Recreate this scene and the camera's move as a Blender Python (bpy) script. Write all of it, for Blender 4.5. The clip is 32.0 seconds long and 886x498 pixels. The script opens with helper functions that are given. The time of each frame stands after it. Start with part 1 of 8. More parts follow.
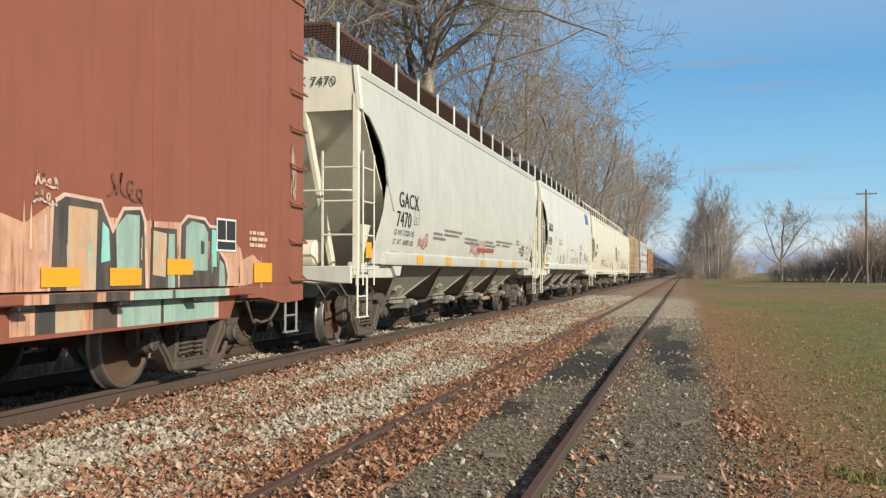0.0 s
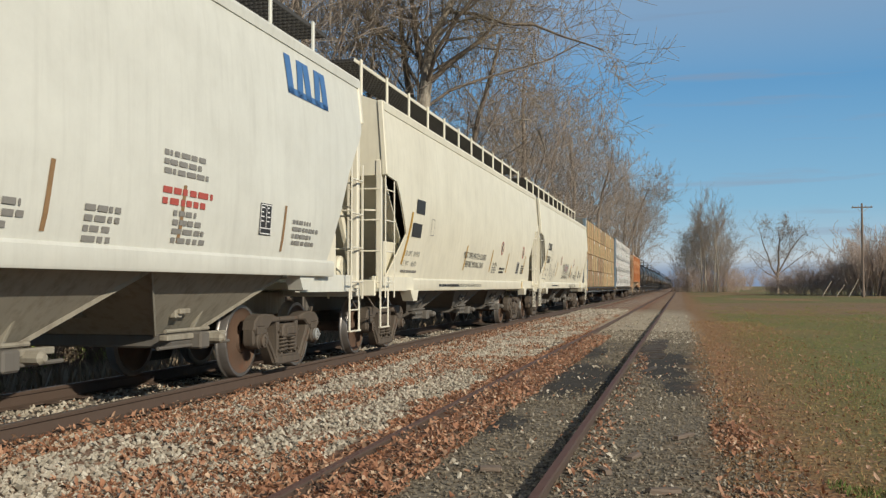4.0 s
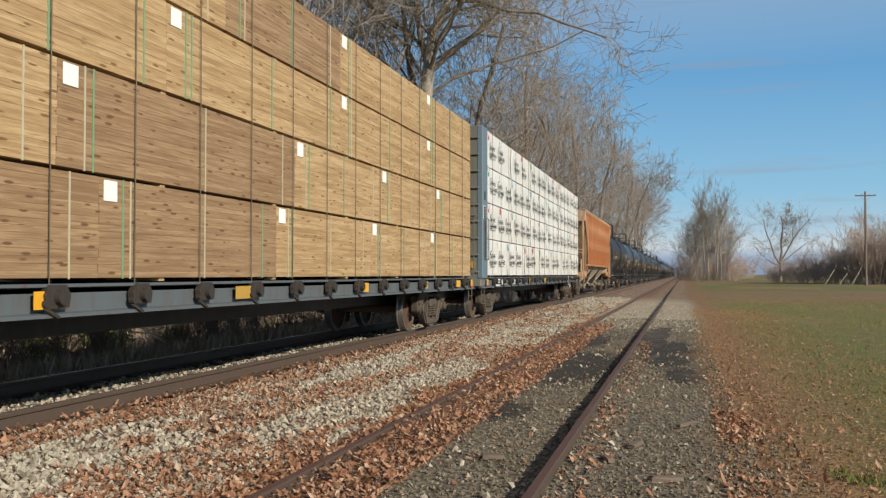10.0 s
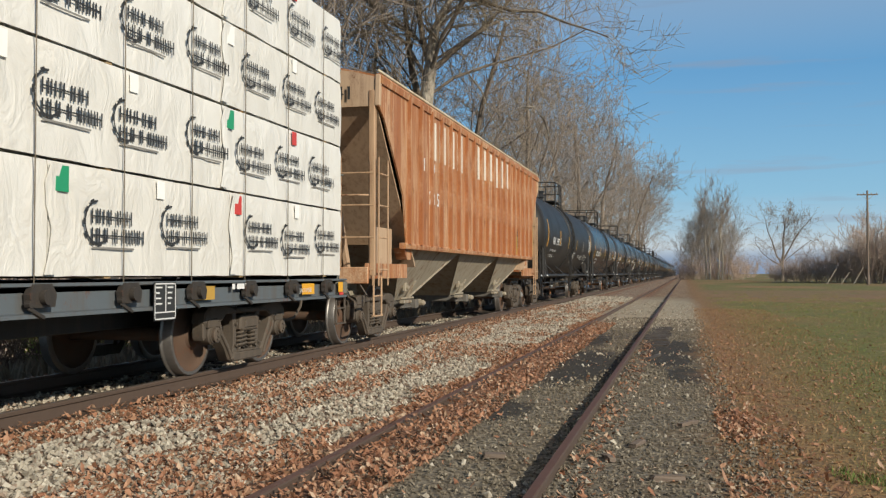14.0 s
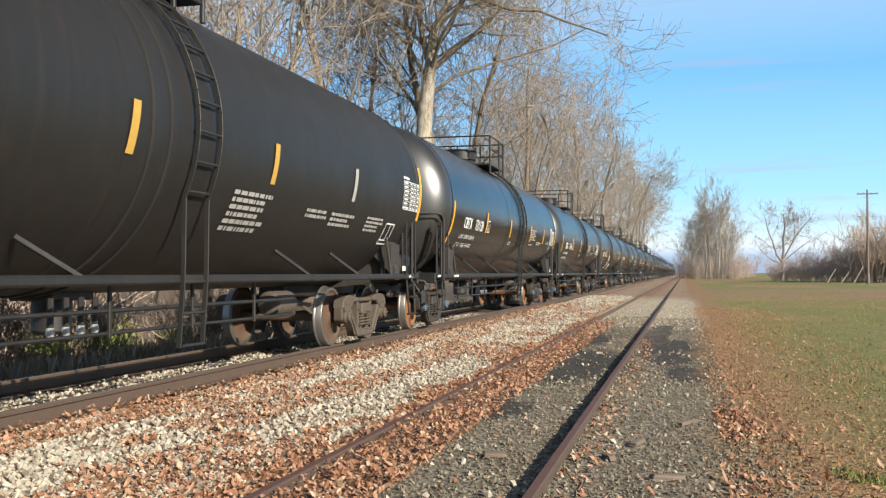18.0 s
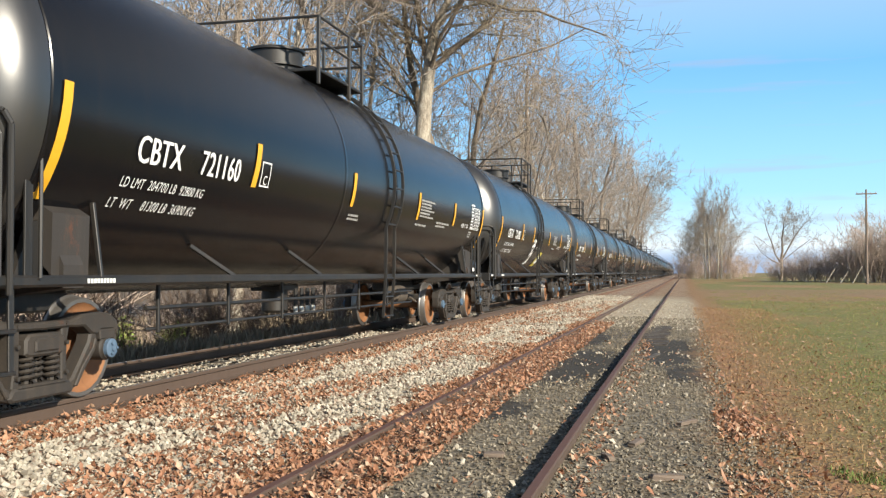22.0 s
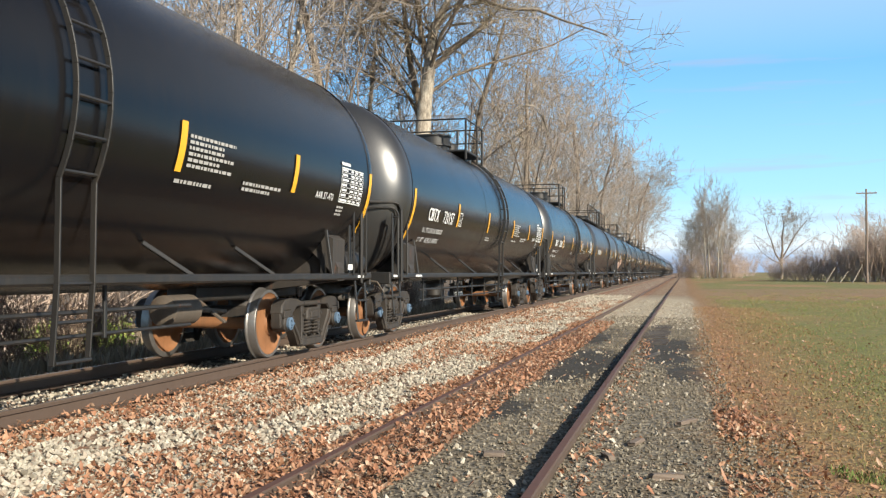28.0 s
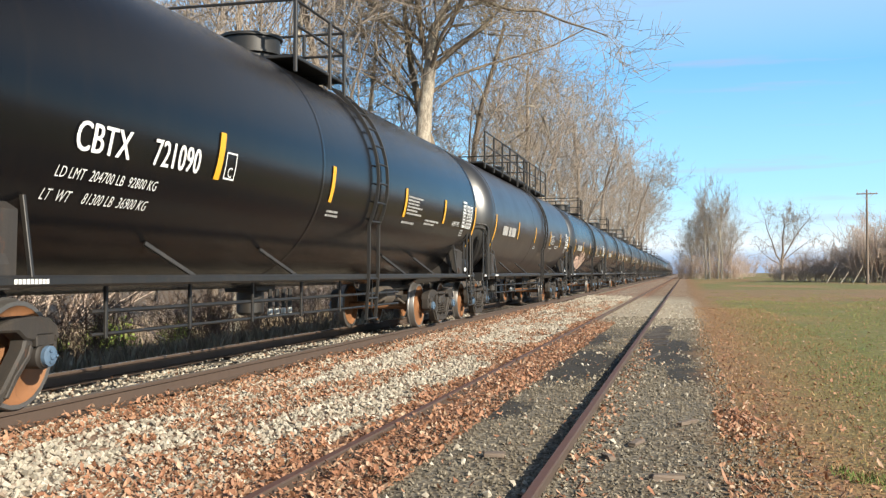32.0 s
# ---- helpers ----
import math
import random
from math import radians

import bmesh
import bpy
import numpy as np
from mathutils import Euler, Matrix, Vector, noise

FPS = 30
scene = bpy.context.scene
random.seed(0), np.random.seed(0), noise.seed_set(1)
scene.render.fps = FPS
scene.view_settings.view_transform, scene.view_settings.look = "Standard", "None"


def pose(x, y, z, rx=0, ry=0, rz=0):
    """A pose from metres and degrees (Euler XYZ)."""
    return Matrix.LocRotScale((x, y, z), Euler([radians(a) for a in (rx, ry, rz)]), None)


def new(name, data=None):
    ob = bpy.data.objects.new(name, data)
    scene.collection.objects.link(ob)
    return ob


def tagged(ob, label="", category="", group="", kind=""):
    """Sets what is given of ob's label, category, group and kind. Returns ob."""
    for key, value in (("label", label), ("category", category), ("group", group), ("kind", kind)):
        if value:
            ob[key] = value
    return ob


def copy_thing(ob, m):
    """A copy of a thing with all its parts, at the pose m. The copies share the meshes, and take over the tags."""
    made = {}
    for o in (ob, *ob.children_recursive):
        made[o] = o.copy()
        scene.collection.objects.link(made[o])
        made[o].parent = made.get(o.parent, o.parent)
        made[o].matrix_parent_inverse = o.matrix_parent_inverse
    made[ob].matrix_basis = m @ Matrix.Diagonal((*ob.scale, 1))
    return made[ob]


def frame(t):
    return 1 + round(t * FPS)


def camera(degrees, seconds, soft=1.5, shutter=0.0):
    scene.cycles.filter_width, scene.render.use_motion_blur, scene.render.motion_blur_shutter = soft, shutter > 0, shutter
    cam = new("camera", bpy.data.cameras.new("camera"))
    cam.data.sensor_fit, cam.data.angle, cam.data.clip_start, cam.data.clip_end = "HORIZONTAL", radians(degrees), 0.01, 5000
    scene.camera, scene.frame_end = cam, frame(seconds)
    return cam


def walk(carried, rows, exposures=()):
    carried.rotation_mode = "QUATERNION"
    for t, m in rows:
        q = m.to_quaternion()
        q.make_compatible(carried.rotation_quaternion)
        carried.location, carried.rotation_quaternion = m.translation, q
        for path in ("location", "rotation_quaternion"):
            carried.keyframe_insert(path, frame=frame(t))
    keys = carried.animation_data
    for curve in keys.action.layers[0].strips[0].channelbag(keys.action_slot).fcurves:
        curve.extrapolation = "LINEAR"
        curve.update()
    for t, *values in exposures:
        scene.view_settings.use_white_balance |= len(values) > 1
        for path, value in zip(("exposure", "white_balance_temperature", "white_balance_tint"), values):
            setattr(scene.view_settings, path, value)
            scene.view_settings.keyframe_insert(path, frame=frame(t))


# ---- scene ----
EXPOSURE = ((0, 0.0), (1.5, -0.14), (3, -0.35), (7, -0.35), (9, -0.2), (11.5, -0.2), (14, -0.25), (14.8, -0.2), (16.8, 0.25), (17.6, 0.5), (19, 0.58), (25, 0.58), (32, 0.62))
EYE = (0.0, 0.0, 1.14)
# seconds, tilt and turn in degrees: a tripod that settles after a nudge
TURNS = (
    (0, 91.409, 14.067),
    (0.5, 91.409, 14.070),
    (1, 91.513, 14.016),
    (1.5, 91.821, 13.966),
    (2, 92.130, 13.915),
    (2.5, 92.286, 13.861),
    (3, 92.339, 13.861),
    (3.5, 92.288, 13.861),
    (5.5, 91.976, 13.915),
    (6, 91.924, 13.966),
    (7, 91.769, 14.016),
    (8, 91.666, 14.016),
    (9, 91.614, 14.016),
    (10, 91.513, 14.020),
    (11, 91.511, 14.069),
    (12, 91.459, 14.121),
    (13, 91.459, 14.121),
    (14.5, 91.459, 14.121),
    (16.5, 91.409, 14.070),
    (18, 91.409, 14.121),
    (19, 91.409, 14.121),
    (20.5, 91.409, 14.067),
    (22, 91.409, 14.067),
    (24, 91.358, 14.016),
    (25.5, 91.358, 14.016),
    (27.5, 91.358, 14.067),
    (29, 91.409, 14.070),
    (30, 91.409, 14.121),
    (32, 91.409, 14.096),
)
cam = camera(49.52, 32.0, soft=1.3, shutter=0.0)
walk(cam, [(t, pose(*EYE, tilt, 0, turn)) for t, tilt, turn in TURNS],
     exposures=EXPOSURE)

# ---- light ----
SUN_TURN, SUN_HEIGHT = 55.0, 24.0     # degrees: from straight behind towards the open field, and above the horizon
world = bpy.data.worlds.new("sky")
scene.world = world
world.use_nodes = True
wn, wl = world.node_tree.nodes, world.node_tree.links
sky = wn.new("ShaderNodeTexSky")
sky.sky_type, sky.sun_disc = "NISHITA", False
sky.sun_elevation, sky.sun_rotation = radians(SUN_HEIGHT), radians(180 - SUN_TURN)
sky.air_density, sky.dust_density, sky.ozone_density = 1.0, 0.6, 2.0
wn["Background"].inputs["Strength"].default_value = 0.09
# low sky: pale blue, with a grey-blue bank and thin streaks of cloud along the horizon
way = wn.new("ShaderNodeTexCoord").outputs["Generated"]
parts_ = wn.new("ShaderNodeSeparateXYZ")
wl.new(way, parts_.inputs[0])
low = wn.new("ShaderNodeValToRGB")
for e, (at, c) in zip([low.color_ramp.elements[0], low.color_ramp.elements[1]] + [low.color_ramp.elements.new(p) for p in (0.03, 0.055, 0.09, 0.16, 0.40)],
                      ((0.0, (0.27, 0.37, 0.55)), (1.0, (0.08, 0.32, 0.72)), (0.03, (0.33, 0.43, 0.58)), (0.055, (0.64, 0.73, 0.79)), (0.09, (0.46, 0.66, 0.80)), (0.16, (0.30, 0.60, 0.84)), (0.40, (0.14, 0.45, 0.83)))):
    e.position, e.color = at, (*c, 1)
height = wn.new("ShaderNodeMapRange")
height.inputs["From Min"].default_value, height.inputs["From Max"].default_value = 0.0, 0.5
wl.new(parts_.outputs[2], height.inputs["Value"])
wl.new(height.outputs[0], low.inputs[0])
stretch_ = wn.new("ShaderNodeMapping")
stretch_.inputs["Scale"].default_value = (3, 3, 38)
wl.new(way, stretch_.inputs[0])
wisp = wn.new("ShaderNodeTexNoise")
wisp.inputs["Scale"].default_value, wisp.inputs["Detail"].default_value = 1.7, 6.0
wl.new(stretch_.outputs[0], wisp.inputs["Vector"])
thin = wn.new("ShaderNodeMapRange")
thin.inputs["From Min"].default_value, thin.inputs["From Max"].default_value, thin.inputs["To Max"].default_value = 0.56, 0.75, 0.7
wl.new(wisp.outputs["Fac"], thin.inputs["Value"])
cloud = wn.new("ShaderNodeMix")
cloud.data_type = "RGBA"
cloud.inputs[7].default_value = (0.34, 0.41, 0.54, 1)
wl.new(thin.outputs[0], cloud.inputs[0])
wl.new(low.outputs[0], cloud.inputs[6])
gain = wn.new("ShaderNodeVectorMath")
gain.operation = "SCALE"
gain.inputs["Scale"].default_value = 1.06 / 0.09
wl.new(cloud.outputs[2], gain.inputs[0])
share = wn.new("ShaderNodeMapRange")
for k, v in (("From Min", 0.0), ("From Max", 0.6), ("To Min", 1.0), ("To Max", 0.0)):
    share.inputs[k].default_value = v
wl.new(parts_.outputs[2], share.inputs["Value"])
both = wn.new("ShaderNodeMix")
both.data_type = "RGBA"
wl.new(share.outputs[0], both.inputs[0])
wl.new(sky.outputs["Color"], both.inputs[6])
wl.new(gain.outputs[0], both.inputs[7])
wl.new(both.outputs[2], wn["Background"].inputs["Color"])
SUN = Vector((math.sin(radians(SUN_TURN)) * math.cos(radians(SUN_HEIGHT)),
              -math.cos(radians(SUN_TURN)) * math.cos(radians(SUN_HEIGHT)), math.sin(radians(SUN_HEIGHT))))
sun = new("sun", bpy.data.lights.new("sun", "SUN"))
sun.data.energy, sun.data.angle, sun.data.color = 5.4, radians(0.53), (1.0, 0.912, 0.755)
sun.rotation_mode = "QUATERNION"
sun.rotation_quaternion = SUN.to_track_quat("Z", "Y")

# ---- materials ----
def shader(name):
    m = bpy.data.materials.new(name)
    m.use_nodes = True
    t = m.node_tree
    return m, t, t.nodes["Principled BSDF"]


def put(t, kind, **values):
    """A node with inputs set by name; a node's output may be given in place of a value."""
    n = t.nodes.new(kind)
    for key, v in values.items():
        key = key.replace("_", " ")
        sock = n.inputs[key]
        if isinstance(v, bpy.types.NodeSocket):
            t.links.new(v, sock)
        elif sock.type == "RGBA" and len(v) == 3:
            sock.default_value = (*v, 1)
        else:
            sock.default_value = v
    return n


def blend(t, fac, a, b, way="MIX"):
    n = t.nodes.new("ShaderNodeMix")
    n.data_type, n.blend_type = "RGBA", way
    for i, v in ((0, fac), (6, a), (7, b)):
        if isinstance(v, bpy.types.NodeSocket):
            t.links.new(v, n.inputs[i])
        else:
            n.inputs[i].default_value = v if i == 0 else (*v, 1)
    return n.outputs[2]


def ramp(t, fac, lo, hi):
    n = put(t, "ShaderNodeMapRange", Value=fac, From_Min=lo, From_Max=hi)
    return n.outputs[0]


def stretch(t, vec, sx, sy, sz):
    n = put(t, "ShaderNodeMapping", Vector=vec, Scale=(sx, sy, sz))
    return n.outputs[0]


def paint(name, colour, rough=0.5, dirt=(0.10, 0.075, 0.05), amount=0.35, rust=0.0, metal=0.0, bump=0.15, streak=1.0, fade=None, spec=0.5):
    """Weathered paint on steel: streaks that run down, blotches, fine grain, and patches of rust."""
    m, t, b = shader(name)
    geo = t.nodes.new("ShaderNodeTexCoord").outputs["Object"]
    seed = t.nodes.new("ShaderNodeObjectInfo").outputs["Random"]
    run = put(t, "ShaderNodeTexNoise", Vector=stretch(t, geo, 5, 5, 0.35), Scale=1.6 * streak, Detail=6.0, Roughness=0.65).outputs["Fac"]
    blot = put(t, "ShaderNodeTexNoise", Vector=geo, Scale=0.9, Detail=8.0, Roughness=0.7).outputs["Fac"]
    fine = put(t, "ShaderNodeTexNoise", Vector=geo, Scale=55.0, Detail=3.0).outputs["Fac"]
    c = blend(t, ramp(t, blot, 0.35, 0.75), colour, tuple(v * 0.82 + d * 0.1 for v, d in zip(colour, dirt)))
    if fade:
        pale = put(t, "ShaderNodeTexNoise", Vector=stretch(t, geo, 1, 1.6, 0.5), Scale=1.3, Detail=9.0, Roughness=0.72).outputs["Fac"]
        c = blend(t, ramp(t, pale, 0.50, 0.66), c, fade)
        sheet = put(t, "ShaderNodeTexNoise", Vector=stretch(t, geo, 1, 1, 0.16), Scale=0.75, Detail=5.0, Roughness=0.6).outputs["Fac"]
        c = blend(t, ramp(t, sheet, 0.42, 0.60), c, tuple(v * k for v, k in zip(colour, (0.55, 0.48, 0.55))))
        old = put(t, "ShaderNodeTexNoise", Vector=stretch(t, geo, 1, 2.2, 0.30), Scale=0.9, Detail=8.0, Roughness=0.75, Distortion=0.6).outputs["Fac"]
        c = blend(t, ramp(t, old, 0.54, 0.68), c, tuple(min(1.0, v * k) for v, k in zip(fade, (1.15, 1.35, 1.6))))
        c = blend(t, ramp(t, seed, 0.0, 3.0), c, dirt)
        # paint gone pale in upright flakes, thicker in some panels than in others
        flake = put(t, "ShaderNodeTexNoise", Vector=stretch(t, geo, 1, 6.5, 0.45), Scale=1.5, Detail=7.0, Roughness=0.7).outputs["Fac"]
        panel = put(t, "ShaderNodeTexNoise", Vector=stretch(t, geo, 0.2, 1.35, 0.12), Scale=1.0, Detail=2.0).outputs["Fac"]
        lot = put(t, "ShaderNodeMath", Value=ramp(t, flake, 0.47, 0.54))
        lot.operation = "MULTIPLY"
        t.links.new(ramp(t, panel, 0.36, 0.54), lot.inputs[1])
        c = blend(t, lot.outputs[0], c, (0.60, 0.43, 0.28))
    mul = t.nodes.new("ShaderNodeMath")
    mul.operation = "MULTIPLY"
    t.links.new(ramp(t, run, 0.48, 0.80), mul.inputs[0])
    mul.inputs[1].default_value = amount
    c = blend(t, mul.outputs[0], c, dirt)
    if rust:
        spot = put(t, "ShaderNodeTexNoise", Vector=stretch(t, geo, 1.5, 1.5, 0.8), Scale=2.2, Detail=10.0, Roughness=0.75).outputs["Fac"]
        c = blend(t, ramp(t, spot, 0.66 - rust * 0.3, 0.74 - rust * 0.2), c, (0.13, 0.045, 0.018))
    c = blend(t, ramp(t, fine, 0.3, 0.8), c, tuple(v * 0.9 for v in colour), "MIX") if bump > 0.3 else c
    t.links.new(c, b.inputs["Base Color"])
    rr = put(t, "ShaderNodeMapRange", Value=blot, To_Min=rough * 0.8, To_Max=min(1, rough * 1.3)).outputs[0]
    t.links.new(rr, b.inputs["Roughness"])
    b.inputs["Specular IOR Level"].default_value = spec
    b.inputs["Metallic"].default_value = metal
    bm_ = put(t, "ShaderNodeBump", Strength=bump, Distance=0.006, Height=blend(t, 0.5, blot, fine))
    t.links.new(bm_.outputs[0], b.inputs["Normal"])
    return m


def plain(name, colour, rough=0.6, metal=0.0, vary=0.25, scale=20.0):
    m, t, b = shader(name)
    geo = t.nodes.new("ShaderNodeTexCoord").outputs["Object"]
    n = put(t, "ShaderNodeTexNoise", Vector=geo, Scale=scale, Detail=6.0, Roughness=0.7).outputs["Fac"]
    t.links.new(blend(t, n, tuple(v * (1 + vary) for v in colour), tuple(v * (1 - vary) for v in colour)), b.inputs["Base Color"])
    b.inputs["Roughness"].default_value, b.inputs["Metallic"].default_value = rough, metal
    return m


M_GREY = paint("hopper_grey", (0.57, 0.57, 0.50), 0.45, amount=0.22)
M_WHITE = paint("hopper_white", (0.67, 0.67, 0.60), 0.45, amount=0.13)
M_CREAM = paint("hopper_cream", (0.74, 0.70, 0.56), 0.45, amount=0.15)
M_CREAM2 = paint("hopper_pale_cream", (0.76, 0.72, 0.59), 0.45, amount=0.12)
# M_UNDER: base colour lowered to carry the deep shadow round the chutes
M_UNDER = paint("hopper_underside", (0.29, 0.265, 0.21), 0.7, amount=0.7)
# a darker grey for the cream hoppers' undersides and all outlet gates
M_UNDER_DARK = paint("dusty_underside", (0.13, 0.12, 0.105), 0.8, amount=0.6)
M_RED = paint("boxcar_red", (0.275, 0.092, 0.052), 0.6, dirt=(0.16, 0.06, 0.04), amount=0.6, rust=0.05)
M_ORANGE = paint("faded_orange", (0.44, 0.175, 0.062), 0.65, dirt=(0.20, 0.055, 0.02), amount=1.0, rust=0.42, bump=0.35, streak=1.9, fade=(0.52, 0.31, 0.13))
M_CREAM_OLD = paint("old_cream", (0.66, 0.58, 0.42), 0.65, dirt=(0.22, 0.13, 0.07), amount=0.7, rust=0.22)
M_RUST_END = paint("rusted_end_brown", (0.50, 0.355, 0.235), 0.75, dirt=(0.16, 0.08, 0.04), amount=1.0, rust=0.35, bump=0.35, streak=1.6)
M_RUST_POST = paint("rusted_tan_post", (0.50, 0.33, 0.20), 0.7, dirt=(0.16, 0.08, 0.04), amount=0.9, rust=0.3)
M_CHUTE = paint("chute_grey", (0.33, 0.29, 0.22), 0.7, dirt=(0.14, 0.08, 0.04), amount=0.9, rust=0.3)
M_BLUE = paint("beam_blue", (0.125, 0.185, 0.235), 0.5, dirt=(0.15, 0.14, 0.12), amount=0.7, rust=0.14)
M_BLUEGREY = paint("deck_blue_grey", (0.105, 0.125, 0.14), 0.6, amount=0.7, rust=0.2)
M_ENDGREY = paint("bulkhead_grey", (0.16, 0.155, 0.13), 0.7, amount=0.6, rust=0.1)
M_BLACK = paint("tank_black", (0.006, 0.006, 0.007), 0.21, dirt=(0.016, 0.0125, 0.010), amount=0.45, bump=0.02, spec=0.22)
M_BLACK_HEAD = paint("tank_black_satin", (0.022, 0.022, 0.022), 0.31, dirt=(0.04, 0.032, 0.025), amount=0.4, bump=0.03, spec=1.0)
M_BLACK_OLD = paint("tank_black_dull", (0.017, 0.016, 0.015), 0.48, dirt=(0.034, 0.025, 0.019), amount=0.6, bump=0.04, spec=0.3)
M_BLACK_PURPLE = paint("tank_black_faded", (0.024, 0.020, 0.020), 0.30, dirt=(0.05, 0.036, 0.03), amount=0.6, bump=0.04)
M_FRAME = paint("frame_black", (0.016, 0.0155, 0.015), 0.5, dirt=(0.055, 0.042, 0.03), amount=0.6, rust=0.06)
M_TRUCK = paint("truck_iron", (0.085, 0.068, 0.052), 0.75, dirt=(0.16, 0.12, 0.085), amount=0.8, rust=0.25, bump=0.4)
M_TRUCK_DARK = paint("truck_iron_dark", (0.034, 0.029, 0.025), 0.65, dirt=(0.09, 0.068, 0.047), amount=0.7, rust=0.2, bump=0.4)
M_WHEEL = paint("wheel_rust", (0.10, 0.058, 0.036), 0.75, dirt=(0.09, 0.07, 0.055), amount=0.6, rust=0.3, bump=0.3)
M_TREAD = plain("wheel_tread_steel", (0.23, 0.215, 0.20), 0.42, 0.75, 0.25)
M_WHEEL_ORANGE = paint("wheel_fresh_rust", (0.24, 0.105, 0.042), 0.7, dirt=(0.10, 0.055, 0.03), amount=0.6, rust=0.15, bump=0.3)
M_RAIL = paint("rail_rust", (0.085, 0.056, 0.040), 0.75, dirt=(0.06, 0.04, 0.03), amount=0.5, bump=0.3)
M_RAILTOP = plain("rail_head_steel", (0.16, 0.125, 0.10), 0.5, 0.35, 0.3, 6.0)
M_RAILTOP_RUST = plain("rail_head_rust", (0.105, 0.052, 0.040), 0.7, 0.0, 0.35, 8.0)
M_GALV = plain("galvanised", (0.42, 0.42, 0.40), 0.5, 0.6)
M_GRATE = plain("grating_dark", (0.07, 0.065, 0.06), 0.7, 0.2)
M_GRATE_RED = plain("grating_red_brown", (0.12, 0.06, 0.045), 0.7, 0.1)
M_YELLOW = plain("reflective_yellow", (0.72, 0.36, 0.02), 0.5, 0, 0.12)
M_YELLOW_DULL = plain("reflective_yellow_dull", (0.45, 0.27, 0.05), 0.6, 0, 0.2)
M_INK = plain("black_stencil", (0.03, 0.03, 0.03), 0.6)
M_INKGREY = plain("worn_grey_stencil", (0.22, 0.21, 0.19), 0.6)
M_INKRED = plain("red_stencil", (0.40, 0.08, 0.06), 0.6)
M_INKBLUE = plain("blue_stencil", (0.06, 0.16, 0.36), 0.6)
M_CHALK = plain("white_stencil", (0.72, 0.72, 0.70), 0.6, 0, 0.1)
M_CHALKDIM = plain("worn_white_stencil", (0.34, 0.33, 0.31), 0.7)
M_TAG = plain("paper_tag", (0.85, 0.85, 0.82), 0.7, 0, 0.05)
M_BANDG = plain("green_band", (0.16, 0.32, 0.18), 0.5)
M_BANDW = plain("pale_band", (0.45, 0.42, 0.30), 0.5)
M_CABLE = plain("steel_cable", (0.13, 0.105, 0.075), 0.5, 0.3)
M_GREEN = plain("green_flap", (0.02, 0.28, 0.13), 0.5, 0, 0.1)
M_CYAN = plain("blue_flap", (0.05, 0.42, 0.52), 0.5, 0, 0.1)
M_FLAPRED = plain("red_flap", (0.55, 0.05, 0.04), 0.5, 0, 0.1)
M_CAPBLUE = plain("bearing_cap_blue", (0.085, 0.135, 0.20), 0.6, 0, 0.6, 9.0)
M_POLE = plain("weathered_pole", (0.17, 0.13, 0.10), 0.85)


def wood(name, a, b_):
    m, t, b = shader(name)
    geo = t.nodes.new("ShaderNodeTexCoord").outputs["Object"]
    isl = t.nodes.new("ShaderNodeNewGeometry").outputs["Random Per Island"]
    seed = t.nodes.new("ShaderNodeObjectInfo").outputs["Random"]
    shift = t.nodes.new("ShaderNodeVectorMath")
    shift.operation = "MULTIPLY_ADD"
    t.links.new(seed, shift.inputs[0])
    shift.inputs[1].default_value = (31.0, 57.0, 43.0)
    t.links.new(geo, shift.inputs[2])
    geo = shift.outputs[0]
    grain = put(t, "ShaderNodeTexNoise", Vector=stretch(t, geo, 8, 1.2, 30), Scale=3.0, Detail=6.0).outputs["Fac"]
    knots = put(t, "ShaderNodeTexVoronoi", Vector=stretch(t, geo, 4, 3.2, 14), Scale=1.0).outputs["Distance"]
    c = blend(t, seed, a, b_)
    c = blend(t, ramp(t, isl, 0.0, 1.6), c, tuple(v * 0.72 for v in a))
    long = put(t, "ShaderNodeTexNoise", Vector=stretch(t, geo, 2, 0.5, 9), Scale=1.4, Detail=6.0, Roughness=0.7).outputs["Fac"]
    c = blend(t, ramp(t, long, 0.44, 0.62), c, tuple(v * k for v, k in zip(a, (0.66, 0.60, 0.55))))
    c = blend(t, ramp(t, grain, 0.45, 0.75), c, tuple(v * 0.62 for v in a))
    c = blend(t, ramp(t, knots, 0.22, 0.14), c, tuple(v * k for v, k in zip(a, (0.40, 0.32, 0.26))))
    t.links.new(c, b.inputs["Base Color"])
    b.inputs["Roughness"].default_value = 0.75
    return m


M_LUMBER = wood("sawn_lumber", (0.50, 0.335, 0.165), (0.60, 0.43, 0.235))
M_LUMBER_DARK = wood("weathered_lumber", (0.35, 0.225, 0.12), (0.44, 0.295, 0.165))
M_TIE = wood("old_tie", (0.07, 0.058, 0.048), (0.11, 0.095, 0.08))


def wrap_mat():
    m, t, b = shader("white_wrap")
    geo = t.nodes.new("ShaderNodeTexCoord").outputs["Object"]
    seed = t.nodes.new("ShaderNodeObjectInfo").outputs["Random"]
    fold = put(t, "ShaderNodeTexNoise", Vector=stretch(t, geo, 2, 1.4, 0.8), Scale=2.2, Detail=7.0, Roughness=0.6, Distortion=1.4).outputs["Fac"]
    c = blend(t, ramp(t, fold, 0.35, 0.8), (0.76, 0.75, 0.71), (0.64, 0.62, 0.57))
    c = blend(t, ramp(t, seed, 0.2, 1.8), c, (0.64, 0.61, 0.54))
    t.links.new(c, b.inputs["Base Color"])
    b.inputs["Roughness"].default_value = 0.42
    n = put(t, "ShaderNodeBump", Strength=0.7, Distance=0.05, Height=fold)
    t.links.new(n.outputs[0], b.inputs["Normal"])
    return m


M_WRAP = wrap_mat()


